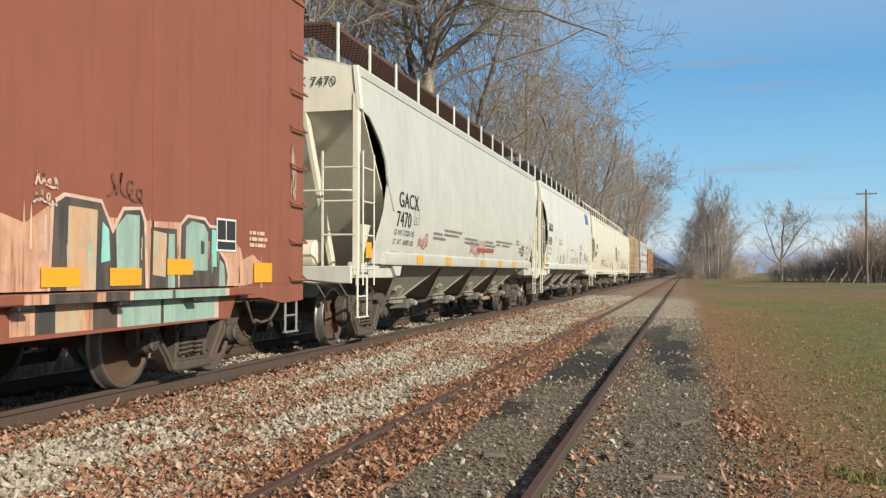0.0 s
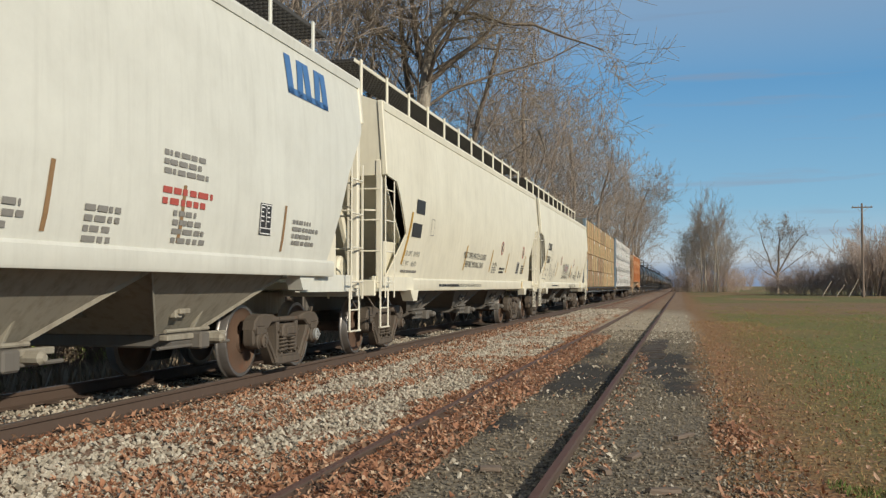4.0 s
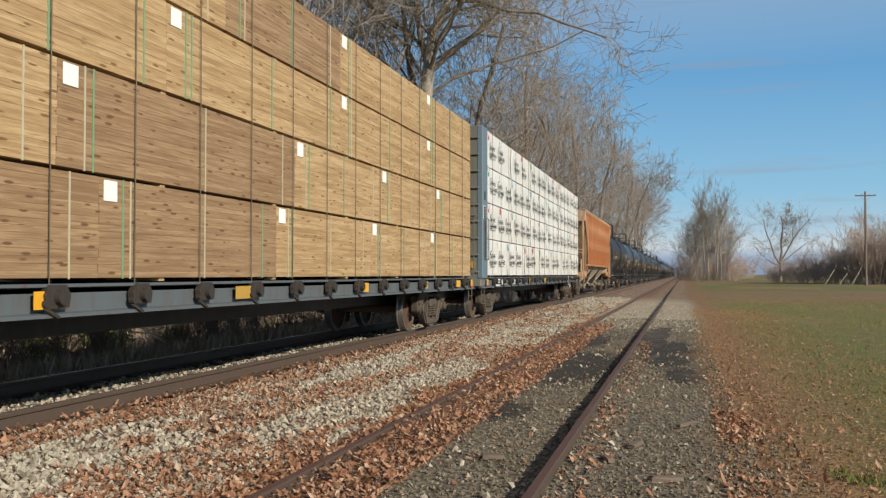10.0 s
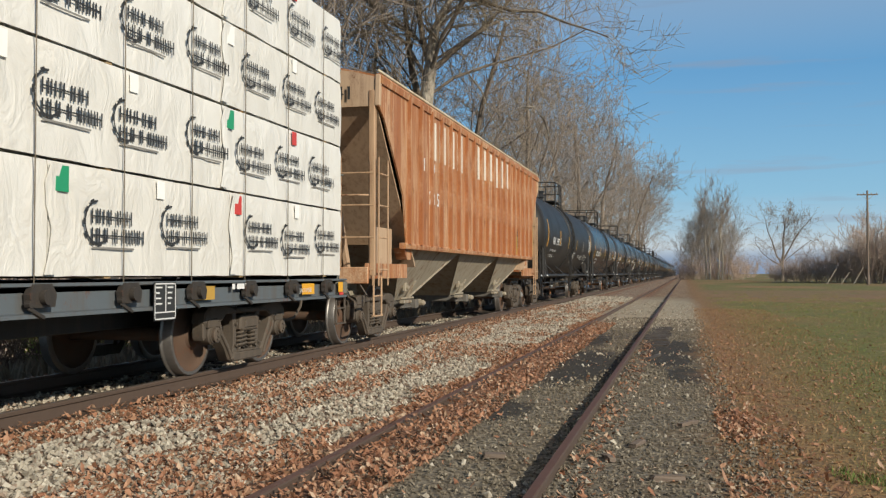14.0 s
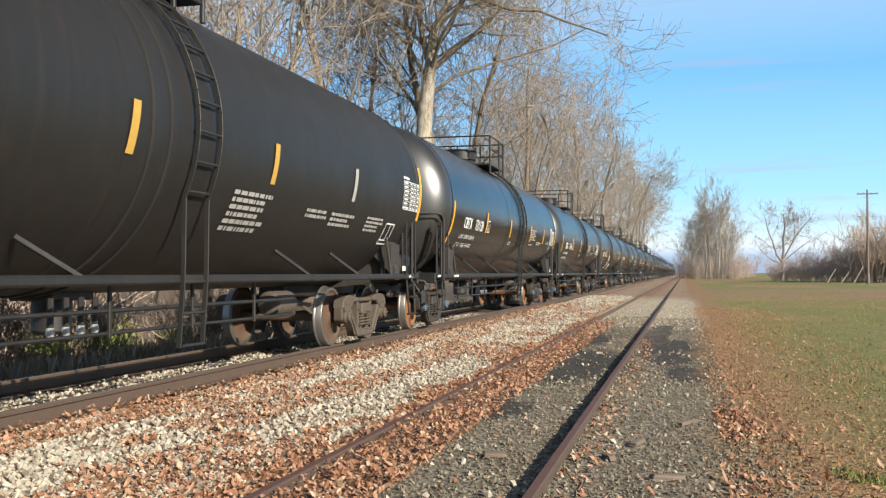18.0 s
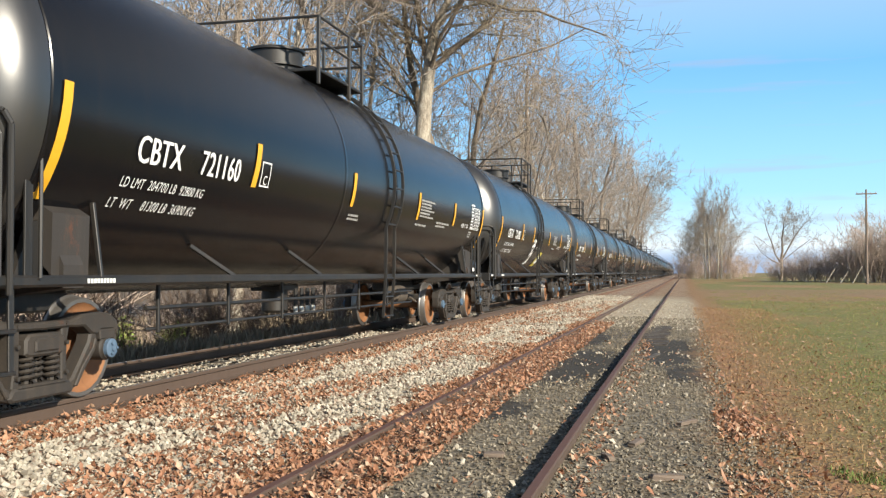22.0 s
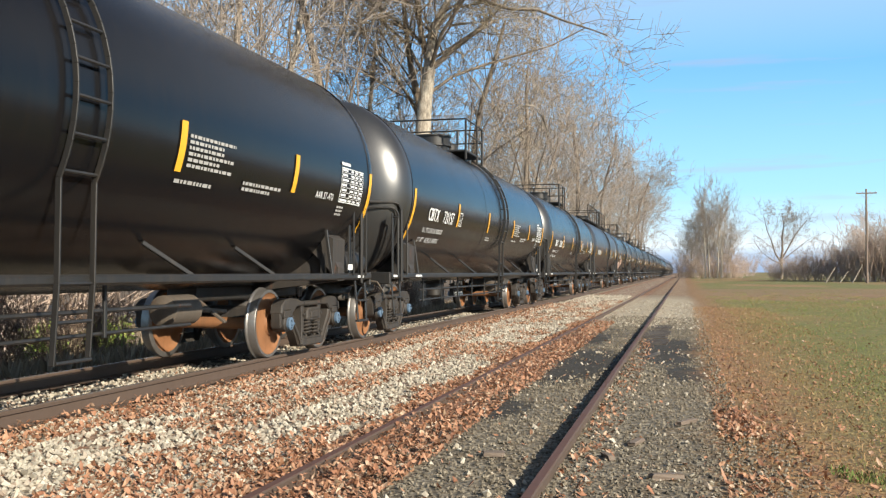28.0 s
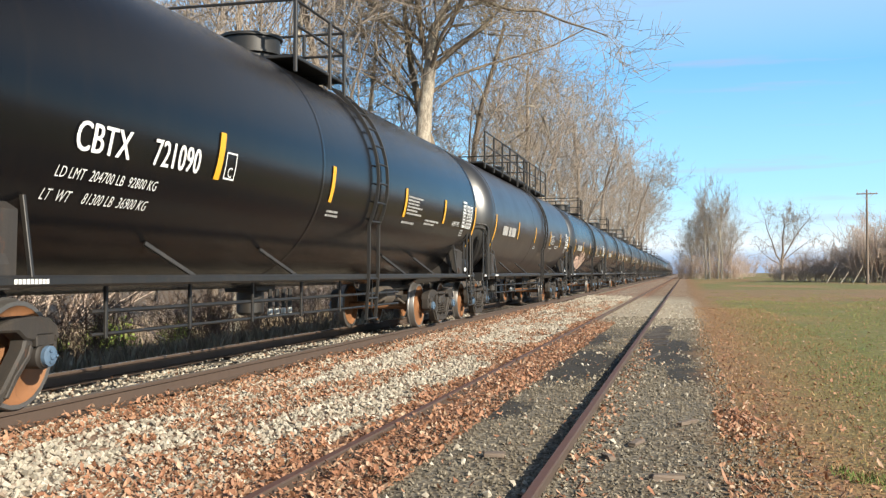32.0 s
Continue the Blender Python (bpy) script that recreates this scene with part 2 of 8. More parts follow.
def bark(name, a, b_, lichen=None):
    m, t, b = shader(name)
    geo = t.nodes.new("ShaderNodeTexCoord").outputs["Object"]
    n = put(t, "ShaderNodeTexNoise", Vector=stretch(t, geo, 3, 3, 0.7), Scale=3.0, Detail=8.0, Roughness=0.7).outputs["Fac"]
    f = put(t, "ShaderNodeTexNoise", Vector=stretch(t, geo, 8, 8, 1.5), Scale=6.0, Detail=5.0).outputs["Fac"]
    c = blend(t, ramp(t, n, 0.38, 0.62), a, b_)
    c = blend(t, ramp(t, f, 0.5, 0.75), c, tuple(v * 0.5 for v in b_))
    t.links.new(c, b.inputs["Base Color"])
    b.inputs["Roughness"].default_value = 0.9
    k = put(t, "ShaderNodeBump", Strength=0.7, Distance=0.04, Height=f)
    t.links.new(k.outputs[0], b.inputs["Normal"])
    return m


M_BARK = bark("grey_bark", (0.30, 0.245, 0.19), (0.165, 0.13, 0.10))
M_BARK_PALE = bark("pale_bark", (0.52, 0.46, 0.37), (0.25, 0.21, 0.165))
M_TWIG = bark("twig_bark", (0.43, 0.36, 0.295), (0.28, 0.228, 0.18))
M_TWIG_OLIVE = bark("twig_bark_olive", (0.44, 0.36, 0.25), (0.28, 0.22, 0.14))
M_TWIG_DARK = bark("twig_bark_dark", (0.27, 0.215, 0.155), (0.17, 0.13, 0.09))
M_BRUSH = bark("brush_bark", (0.60, 0.47, 0.385), (0.44, 0.34, 0.27))
M_BRUSH_DARK = bark("brush_bark_dark", (0.20, 0.135, 0.095), (0.12, 0.082, 0.06))


def foliage(name, colours, rough=0.8):
    m, t, b = shader(name)
    isl = t.nodes.new("ShaderNodeNewGeometry").outputs["Random Per Island"]
    colours = [tuple(v * 0.9 for v in c) for c in colours]
    n = t.nodes.new("ShaderNodeValToRGB")
    t.links.new(isl, n.inputs[0])
    e = n.color_ramp.elements
    e[0].color, e[1].color = (*colours[0], 1), (*colours[-1], 1)
    for i, c in enumerate(colours[1:-1]):
        k = e.new((i + 1) / (len(colours) - 1))
        k.color = (*c, 1)
    t.links.new(n.outputs[0], b.inputs["Base Color"])
    b.inputs["Roughness"].default_value = rough
    return m


M_LEAF = foliage("dry_leaves", [(0.19, 0.082, 0.044), (0.35, 0.168, 0.090), (0.46, 0.262, 0.155), (0.28, 0.122, 0.064), (0.56, 0.41, 0.28)], 0.65)
M_STONE = foliage("pale_ballast", [(0.20, 0.175, 0.135), (0.46, 0.41, 0.32), (0.32, 0.28, 0.22), (0.60, 0.545, 0.44), (0.27, 0.20, 0.145)], 0.85)
M_STONE_DARK = foliage("dark_gravel", [(0.095, 0.079, 0.056), (0.225, 0.19, 0.137), (0.145, 0.122, 0.088), (0.33, 0.285, 0.21)], 0.85)
M_GRASS = foliage("short_grass", [(0.125, 0.175, 0.032), (0.20, 0.24, 0.055), (0.33, 0.26, 0.10), (0.16, 0.21, 0.045)], 0.8)
M_LUSH = foliage("lush_grass", [(0.07, 0.13, 0.02), (0.12, 0.20, 0.035), (0.21, 0.22, 0.06), (0.09, 0.15, 0.03), (0.30, 0.19, 0.08)], 0.8)
M_DRY = foliage("bleached_grass", [(0.27, 0.205, 0.135), (0.18, 0.135, 0.09), (0.34, 0.27, 0.18), (0.15, 0.11, 0.07)], 0.85)
M_STRAW = foliage("dry_grass", [(0.36, 0.20, 0.095), (0.25, 0.135, 0.062), (0.43, 0.28, 0.14), (0.20, 0.115, 0.05)], 0.85)
M_BUSHLEAF = foliage("yellow_green_leaves", [(0.16, 0.25, 0.04), (0.28, 0.36, 0.07), (0.13, 0.18, 0.035), (0.38, 0.37, 0.11)], 0.7)


def ground_mat():
    """One soil for the whole sheet: strips of ballast, leaf litter, dark cinders and turf that follow the track."""
    m, t, b = shader("trackside_ground")
    pos = t.nodes.new("ShaderNodeNewGeometry").outputs["Position"]
    sep = put(t, "ShaderNodeSeparateXYZ", Vector=pos)
    big = put(t, "ShaderNodeTexNoise", Vector=pos, Scale=0.55, Detail=5.0, Roughness=0.6).outputs["Fac"]
    mid = put(t, "ShaderNodeTexNoise", Vector=pos, Scale=2.6, Detail=6.0, Roughness=0.7).outputs["Fac"]
    fine = put(t, "ShaderNodeTexNoise", Vector=pos, Scale=9.0, Detail=5.0, Roughness=0.8).outputs["Fac"]
    grit = put(t, "ShaderNodeTexVoronoi", Vector=pos, Scale=26.0)
    speck = put(t, "ShaderNodeTexVoronoi", Vector=pos, Scale=14.0)
    wob = t.nodes.new("ShaderNodeMath")
    wob.operation = "MULTIPLY_ADD"
    t.links.new(mid, wob.inputs[0])
    wob.inputs[1].default_value, wob.inputs[2].default_value = 1.1, -0.55
    sway = t.nodes.new("ShaderNodeMath")
    sway.operation = "MULTIPLY_ADD"
    t.links.new(big, sway.inputs[0])
    sway.inputs[1].default_value = 1.0
    t.links.new(wob.outputs[0], sway.inputs[2])
    field = t.nodes.new("ShaderNodeMath")
    field.operation = "ADD"
    t.links.new(sep.outputs[0], field.inputs[0])
    t.links.new(sway.outputs[0], field.inputs[1])
    x = t.nodes.new("ShaderNodeMath")
    x.operation = "ADD"
    t.links.new(sep.outputs[0], x.inputs[0])
    t.links.new(wob.outputs[0], x.inputs[1])
    u = put(t, "ShaderNodeMapRange", Value=x.outputs[0], From_Min=-12.0, From_Max=8.0).outputs[0]
    stone = blend(t, grit.outputs["Color"], (0.2, 0.18, 0.15), (0.46, 0.43, 0.37))
    stone = blend(t, ramp(t, grit.outputs["Distance"], 0.0, 0.5), stone, (0.10, 0.09, 0.08), "MULTIPLY")
    grey = blend(t, grit.outputs["Color"], (0.20, 0.165, 0.12), (0.46, 0.395, 0.305))
    cinder = blend(t, grit.outputs["Color"], (0.11, 0.091, 0.064), (0.31, 0.265, 0.192))
    cinder = blend(t, ramp(t, mid, 0.50, 0.66), cinder, (0.17, 0.128, 0.08))
    cinder = blend(t, ramp(t, fine, 0.52, 0.72), cinder, (0.085, 0.073, 0.056))

    def spot(x0, y0, rx, ry):
        """A blot round a place, with a ragged rim."""
        d = put(t, "ShaderNodeMapping", Vector=pos, Scale=(1 / rx, 1 / ry, 0), Location=(-x0 / rx, -y0 / ry, 0)).outputs[0]
        n = t.nodes.new("ShaderNodeVectorMath")
        n.operation = "LENGTH"
        t.links.new(d, n.inputs[0])
        s = t.nodes.new("ShaderNodeMath")
        s.operation = "MULTIPLY_ADD"
        t.links.new(fine, s.inputs[0])
        s.inputs[1].default_value = 1.5
        t.links.new(n.outputs["Value"], s.inputs[2])
        return ramp(t, s.outputs[0], 1.9, 1.55)

    for sx, sy, rx, ry in ((-1.7, 14.2, 0.95, 3.0), (-1.9, 9.3, 0.45, 0.8), (-0.25, 17.5, 0.55, 3.2), (-2.0, 19.5, 0.6, 2.2), (0.05, 13.6, 0.35, 1.2)):
        cinder = blend(t, spot(sx, sy, rx, ry), cinder, (0.040, 0.035, 0.028))
    litter = blend(t, speck.outputs["Color"], (0.16, 0.075, 0.042), (0.38, 0.205, 0.12))
    straw = blend(t, mid, (0.20, 0.13, 0.07), (0.12, 0.085, 0.05))
    turf = blend(t, ramp(t, mid, 0.38, 0.62), (0.165, 0.192, 0.040), (0.25, 0.205, 0.068))
    turf = blend(t, ramp(t, fine, 0.46, 0.76), turf, (0.085, 0.095, 0.026))
    wide = put(t, "ShaderNodeTexNoise", Vector=stretch(t, pos, 0.10, 0.05, 1.0), Scale=1.0, Detail=4.0).outputs["Fac"]
    turf = blend(t, ramp(t, wide, 0.47, 0.60), turf, (0.31, 0.19, 0.082))

    def strip(c, over, lo, hi, soft=0.35, x=x):
        a = put(t, "ShaderNodeMapRange", Value=x.outputs[0], From_Min=lo - soft, From_Max=lo + soft).outputs[0]
        z = put(t, "ShaderNodeMapRange", Value=x.outputs[0], From_Min=hi - soft, From_Max=hi + soft, To_Min=1.0, To_Max=0.0).outputs[0]
        k = t.nodes.new("ShaderNodeMath")
        k.operation = "MULTIPLY"
        t.links.new(a, k.inputs[0])
        t.links.new(z, k.inputs[1])
        return blend(t, k.outputs[0], c, over)

    c = strip(straw, grey, -8.2, -2.6)
    patch = blend(t, ramp(t, mid, 0.46, 0.56), grey, litter)
    c = strip(c, patch, -4.7, -2.7, 0.3)
    c = strip(c, litter, -5.1, -4.6, 0.15)
    c = strip(c, litter, -2.8, -1.9, 0.15)
    far = put(t, "ShaderNodeMapRange", Value=sep.outputs[1], From_Min=46.0, From_Max=60.0).outputs[0]
    cinder = blend(t, far, cinder, blend(t, ramp(t, mid, 0.40, 0.60), (0.36, 0.27, 0.175), (0.22, 0.125, 0.072)))
    c = strip(c, cinder, -1.9, 0.35, 0.2)
    lawn = blend(t, ramp(t, mid, 0.40, 0.62), (0.34, 0.18, 0.085), (0.27, 0.175, 0.072))
    lawn = blend(t, ramp(t, fine, 0.44, 0.74), lawn, (0.17, 0.09, 0.042))
    c = strip(c, lawn, 0.78, 2.9, 0.22, field)
    c = strip(c, turf, 2.05, 5000, 0.8, field)
    c = blend(t, 0.42, c, blend(t, grit.outputs["Color"], (0.02, 0.02, 0.02), (0.85, 0.85, 0.85)), "SOFT_LIGHT")
    c = blend(t, 0.30, c, blend(t, speck.outputs["Color"], (0.0, 0.0, 0.0), (0.8, 0.8, 0.8)), "SOFT_LIGHT")
    c = blend(t, 1.0, c, (0.92, 0.92, 0.92), "MULTIPLY")
    # single leaves on the turf, too far off to lie there one by one
    dot = put(t, "ShaderNodeTexVoronoi", Vector=pos, Scale=3.2)
    few = t.nodes.new("ShaderNodeMath")
    few.operation = "LESS_THAN"
    t.links.new(dot.outputs["Distance"], few.inputs[0])
    few.inputs[1].default_value = 0.17
    beyond = put(t, "ShaderNodeMapRange", Value=sep.outputs[0], From_Min=1.0, From_Max=1.6).outputs[0]
    only = t.nodes.new("ShaderNodeMath")
    only.operation = "MULTIPLY"
    t.links.new(few.outputs[0], only.inputs[0])
    t.links.new(beyond, only.inputs[1])
    c = blend(t, only.outputs[0], c, blend(t, dot.outputs["Color"], (0.20, 0.09, 0.045), (0.44, 0.30, 0.17)))
    # a gravelled crossing
    yy = sep.outputs[1]
    a = put(t, "ShaderNodeMapRange", Value=yy, From_Min=24.0, From_Max=30.0).outputs[0]
    z = put(t, "ShaderNodeMapRange", Value=yy, From_Min=48.0, From_Max=58.0, To_Min=1.0, To_Max=0.0).outputs[0]
    xx = put(t, "ShaderNodeMapRange", Value=x.outputs[0], From_Min=-3.6, From_Max=-2.6).outputs[0]
    xz = put(t, "ShaderNodeMapRange", Value=x.outputs[0], From_Min=0.1, From_Max=0.8, To_Min=1.0, To_Max=0.0).outputs[0]
    k = None
    for s in (a, z, xx, xz):
        if k is None:
            k = s
        else:
            n = t.nodes.new("ShaderNodeMath")
            n.operation = "MULTIPLY"
            t.links.new(k, n.inputs[0])
            t.links.new(s, n.inputs[1])
            k = n.outputs[0]
    n = t.nodes.new("ShaderNodeMath")
    n.operation = "MULTIPLY"
    t.links.new(k, n.inputs[0])
    t.links.new(ramp(t, blend(t, 0.5, mid, fine), 0.36, 0.52), n.inputs[1])
    c = blend(t, n.outputs[0], c, blend(t, fine, (0.50, 0.43, 0.31), (0.30, 0.25, 0.18)))
    # earth bared by tyres across the field
    for y0, y1, amount in ((52.0, 86.0, 0.75), (50.0, 55.0, 0.35)):
        a = put(t, "ShaderNodeMapRange", Value=yy, From_Min=y0, From_Max=y0 + 2).outputs[0]
        z = put(t, "ShaderNodeMapRange", Value=yy, From_Min=y1 - 2, From_Max=y1, To_Min=amount, To_Max=0.0).outputs[0]
        w = put(t, "ShaderNodeMapRange", Value=sep.outputs[0], From_Min=0.5, From_Max=2.0).outputs[0]
        n = t.nodes.new("ShaderNodeMath")
        n.operation = "MULTIPLY"
        t.links.new(a, n.inputs[0])
        t.links.new(z, n.inputs[1])
        n2 = t.nodes.new("ShaderNodeMath")
        n2.operation = "MULTIPLY"
        t.links.new(n.outputs[0], n2.inputs[0])
        t.links.new(w, n2.inputs[1])
        c = blend(t, n2.outputs[0], c, blend(t, ramp(t, mid, 0.35, 0.65), (0.33, 0.20, 0.095), (0.15, 0.095, 0.06)))
    t.links.new(c, b.inputs["Base Color"])
    b.inputs["Roughness"].default_value = 0.95
    h = put(t, "ShaderNodeBump", Strength=0.9, Distance=0.03, Height=blend(t, 0.5, grit.outputs["Distance"], mid))
    t.links.new(h.outputs[0], b.inputs["Normal"])
    return m


M_GROUND = ground_mat()


# ---- mesh helpers ----
class Form:
    """Collects vertices and faces, then becomes one mesh."""

    def __init__(self):
        self.v, self.f, self.k, self.slot = [], [], [], 0

    def add(self, verts, faces):
        n = len(self.v)
        self.v += [tuple(p) for p in verts]
        self.f += [tuple(i + n for i in f) for f in faces]
        self.k += [self.slot] * len(faces)
        return self

    def box(self, x0, x1, y0, y1, z0, z1, bevel=None):
        d = (abs(x1 - x0), abs(y1 - y0), abs(z1 - z0))
        b = min(0.012, min(d) * 0.22) if bevel is None else bevel
        c = ((x0 + x1) / 2, (y0 + y1) / 2, (z0 + z1) / 2)
        return self.block(c, d, b)

    def block(self, c, d, b=0.0, turn=None):
        """A box with chamfered edges at c, of size d, turned by a matrix."""
        h = [v / 2 for v in d]
        pts, idx = [], {}
        for sx in (-1, 1):
            for sy in (-1, 1):
                for sz in (-1, 1):
                    for a in range(3):
                        p = [sx * h[0], sy * h[1], sz * h[2]]
                        for j in range(3):
                            if j != a:
                                p[j] -= (sx, sy, sz)[j] * b
                        idx[sx, sy, sz, a] = len(pts)
                        pts.append(p)
        fs = []
        for a in range(3):
            u, w = (a + 1) % 3, (a + 2) % 3
            for s in (-1, 1):
                q = []
                for su, sw in ((-1, -1), (1, -1), (1, 1), (-1, 1)):
                    k = [0, 0, 0]
                    k[a], k[u], k[w] = s, su, sw
                    q.append(idx[(*k, a)])
                fs.append(q if s > 0 else q[::-1])
        for a in range(3):
            u, w = (a + 1) % 3, (a + 2) % 3
            for su in (-1, 1):
                for sw in (-1, 1):
                    k0, k1 = [0, 0, 0], [0, 0, 0]
                    k0[a], k0[u], k0[w] = -1, su, sw
                    k1[a], k1[u], k1[w] = 1, su, sw
                    q = [idx[(*k0, u)], idx[(*k1, u)], idx[(*k1, w)], idx[(*k0, w)]]
                    fs.append(q if su * sw < 0 else q[::-1])
        for sx in (-1, 1):
            for sy in (-1, 1):
                for sz in (-1, 1):
                    q = [idx[sx, sy, sz, a] for a in range(3)]
                    fs.append(q if sx * sy * sz > 0 else q[::-1])
        m = turn.to_3x3() if turn else None
        c = Vector(c)
        return self.add([c + (m @ Vector(p) if m else Vector(p)) for p in pts], fs)

    def rod(self, a, b, r, n=8, r2=None):
        a, b = Vector(a), Vector(b)
        d = (b - a).normalized()
        u = d.orthogonal().normalized()
        w = d.cross(u)
        r2 = r if r2 is None else r2
        vs = [p + (u * math.cos(i * math.tau / n) + w * math.sin(i * math.tau / n)) * q for p, q in ((a, r), (b, r2)) for i in range(n)]
        fs = [(i, (i + 1) % n, n + (i + 1) % n, n + i) for i in range(n)] + [tuple(range(n))[::-1], tuple(range(n, 2 * n))]
        return self.add(vs, fs)

    def pipe(self, pts, r, n=7):
        for a, b in zip(pts, pts[1:]):
            self.rod(a, b, r, n)
        return self

    def bar(self, a, b, w, t, side=(1, 0, 0)):
        """A flat bar from a to b, w wide and t thick across the side vector."""
        a, b = Vector(a), Vector(b)
        d = (b - a).normalized()
        s = Vector(side)
        s = (s - d * s.dot(d)).normalized()
        o = d.cross(s)
        m = Matrix((s, o, d)).transposed()
        return self.block((a + b) / 2, (t, w, (b - a).length), min(w, t) * 0.15, m)

    def lathe(self, profile, axis="x", n=32, centre=(0, 0, 0), closed=True):
        """profile: pairs of place along the axis and radius."""
        vs, fs = [], []
        for p, r in profile:
            for i in range(n):
                a, b = math.cos(i * math.tau / n) * r, math.sin(i * math.tau / n) * r
                q = {"x": (p, a, b), "y": (b, p, a), "z": (a, b, p)}[axis]
                vs.append(tuple(q[j] + centre[j] for j in range(3)))
        for k in range(len(profile) - 1):
            for i in range(n):
                j = (i + 1) % n
                fs.append((k * n + i, k * n + j, (k + 1) * n + j, (k + 1) * n + i))
        if closed:
            fs.append(tuple(range(n))[::-1])
            fs.append(tuple(range((len(profile) - 1) * n, len(profile) * n)))
        return self.add(vs, fs)

    def prism(self, outline, x0, x1):
        """An outline in y and z, drawn out along x."""
        n = len(outline)
        vs = [(x, y, z) for x in (x0, x1) for y, z in outline]
        fs = [(i, (i + 1) % n, n + (i + 1) % n, n + i) for i in range(n)] + [tuple(range(n))[::-1], tuple(range(n, 2 * n))]
        return self.add(vs, fs)

    def beam(self, outline, y0, y1):
        """An outline in x and z, drawn out along y."""
        n = len(outline)
        vs = [(x, y, z) for y in (y0, y1) for x, z in outline]
        fs = [(i, (i + 1) % n, n + (i + 1) % n, n + i) for i in range(n)] + [tuple(range(n))[::-1], tuple(range(n, 2 * n))]
        return self.add(vs, fs)

    def sheet(self, rows, thick):
        """A curved plate: rows of points, made solid inwards along thick."""
        n, m = len(rows), len(rows[0])
        t = Vector(thick)
        vs = [Vector(p) for r in rows for p in r]
        vs += [p + t for p in vs]
        k = n * m
        fs = []
        for i in range(n - 1):
            for j in range(m - 1):
                a, b, c, d = i * m + j, i * m + j + 1, (i + 1) * m + j + 1, (i + 1) * m + j
                fs += [(a, b, c, d), (k + d, k + c, k + b, k + a)]
        rim = [j for j in range(m)] + [i * m + m - 1 for i in range(1, n)] + [(n - 1) * m + j for j in range(m - 2, -1, -1)] + [i * m for i in range(n - 2, 0, -1)]
        for a, b in zip(rim, rim[1:] + rim[:1]):
            fs.append((b, a, k + a, k + b))
        return self.add(vs, fs)

    def mesh(self, name, mats, smooth=None):
        me = bpy.data.meshes.new(name)
        me.from_pydata(self.v, [], self.f)
        for m in mats if isinstance(mats, (list, tuple)) else [mats]:
            me.materials.append(m)
        if any(self.k):
            me.polygons.foreach_set("material_index", self.k)
        bm = bmesh.new()
        bm.from_mesh(me)
        bmesh.ops.recalc_face_normals(bm, faces=bm.faces)
        bm.to_mesh(me)
        bm.free()
        if smooth is not None:
            me.shade_smooth()
            me.set_sharp_from_angle(angle=radians(smooth))
        me.update()
        return me


def part(name, form, material, parent, label="", smooth=None, at=None):
    """Links a form (or a mesh) as one mesh object under a thing or a part."""
    me = form if isinstance(form, bpy.types.Mesh) else form.mesh(name, material, smooth)
    ob = new(name, me)
    ob.parent = parent
    if at is not None:
        ob.matrix_basis = at
    if label:
        ob["label"] = label
    return ob


def letters(text, size, wide=1.0, shear=0.0):
    """Flat letters as triangles: points in x and y, and faces."""
    cu = bpy.data.curves.new("letters", "FONT")
    cu.body, cu.size, cu.shear, cu.resolution_u = text, size, shear, 3
    cu.space_character = 1.05
    ob = new("letters", cu)
    me = ob.to_mesh()
    vs = [(v.co.x * wide, v.co.y) for v in me.vertices]
    fs = [tuple(p.vertices) for p in me.polygons]
    ob.to_mesh_clear()
    bpy.data.objects.remove(ob)
    bpy.data.curves.remove(cu)
    return vs, fs


def skin(form, pts, faces, y, z, face, lift=0.008):
    """Lays flat points on a side whose half width at a height is face(z)."""
    form.add([(face(z + q) + lift, y + p, z + q) for p, q in pts], faces)
    return form


def write(parent, text, y, z, size, face, material, wide=1.0, lift=0.008, shear=0.0, bold=0.0, name="lettering"):
    f = Form()
    vs, fs = letters(text, size, wide, shear)
    skin(f, vs, fs, y, z, face, lift)
    if bold:
        skin(f, vs, fs, y + bold, z, face, lift + 0.001)
    return part(name, f, material, parent)


def patch(form, y0, y1, z0, z1, face, lift=0.008, lean=0.0, n=4):
    """A rectangle that lies on the side, in n strips, leaning along y."""
    for i in range(n):
        a, b = z0 + (z1 - z0) * i / n, z0 + (z1 - z0) * (i + 1) / n
        la, lb = lean * i / n, lean * (i + 1) / n
        form.add([(face(a) + lift, y0 + la, a), (face(a) + lift, y1 + la, a), (face(b) + lift, y1 + lb, b), (face(b) + lift, y0 + lb, b)], [(0, 1, 2, 3)])
    return form


def smallprint(parent, y, z, wide, rows, high, face, material, rng, name="stencil", lift=0.009):
    """Lines of writing too small to read: rows of short bars."""
    f = Form()
    for r in range(rows):
        p, zz = y, z - r * high * 1.7
        end = y + wide * rng.uniform(0.65, 1.0)
        while p < end:
            w = rng.uniform(0.5, 2.2) * high * 1.6
            patch(f, p, min(p + w, end + 0.02), zz, zz + high, face, lift, n=1)
            p += w + high * rng.uniform(0.35, 0.8)
    return part(name, f, material, parent)


def frame_box(form, y0, y1, z0, z1, w, face, lift=0.009):
    for a in ((y0, y1, z0, z0 + w), (y0, y1, z1 - w, z1), (y0, y0 + w, z0, z1), (y1 - w, y1, z0, z1)):
        patch(form, *a, face, lift, n=2)
    return form


def curve_of(table):
    """A piecewise straight function from pairs."""
    def f(z):
        if z <= table[0][0]:
            return table[0][1]
        for (a, p), (b, q) in zip(table, table[1:]):
            if z <= b:
                return p + (q - p) * (z - a) / (b - a)
        return table[-1][1]
    return f


# ---- ground and track ----
TRACK, SIDING = -6.17, -1.61
GAUGE = 0.752


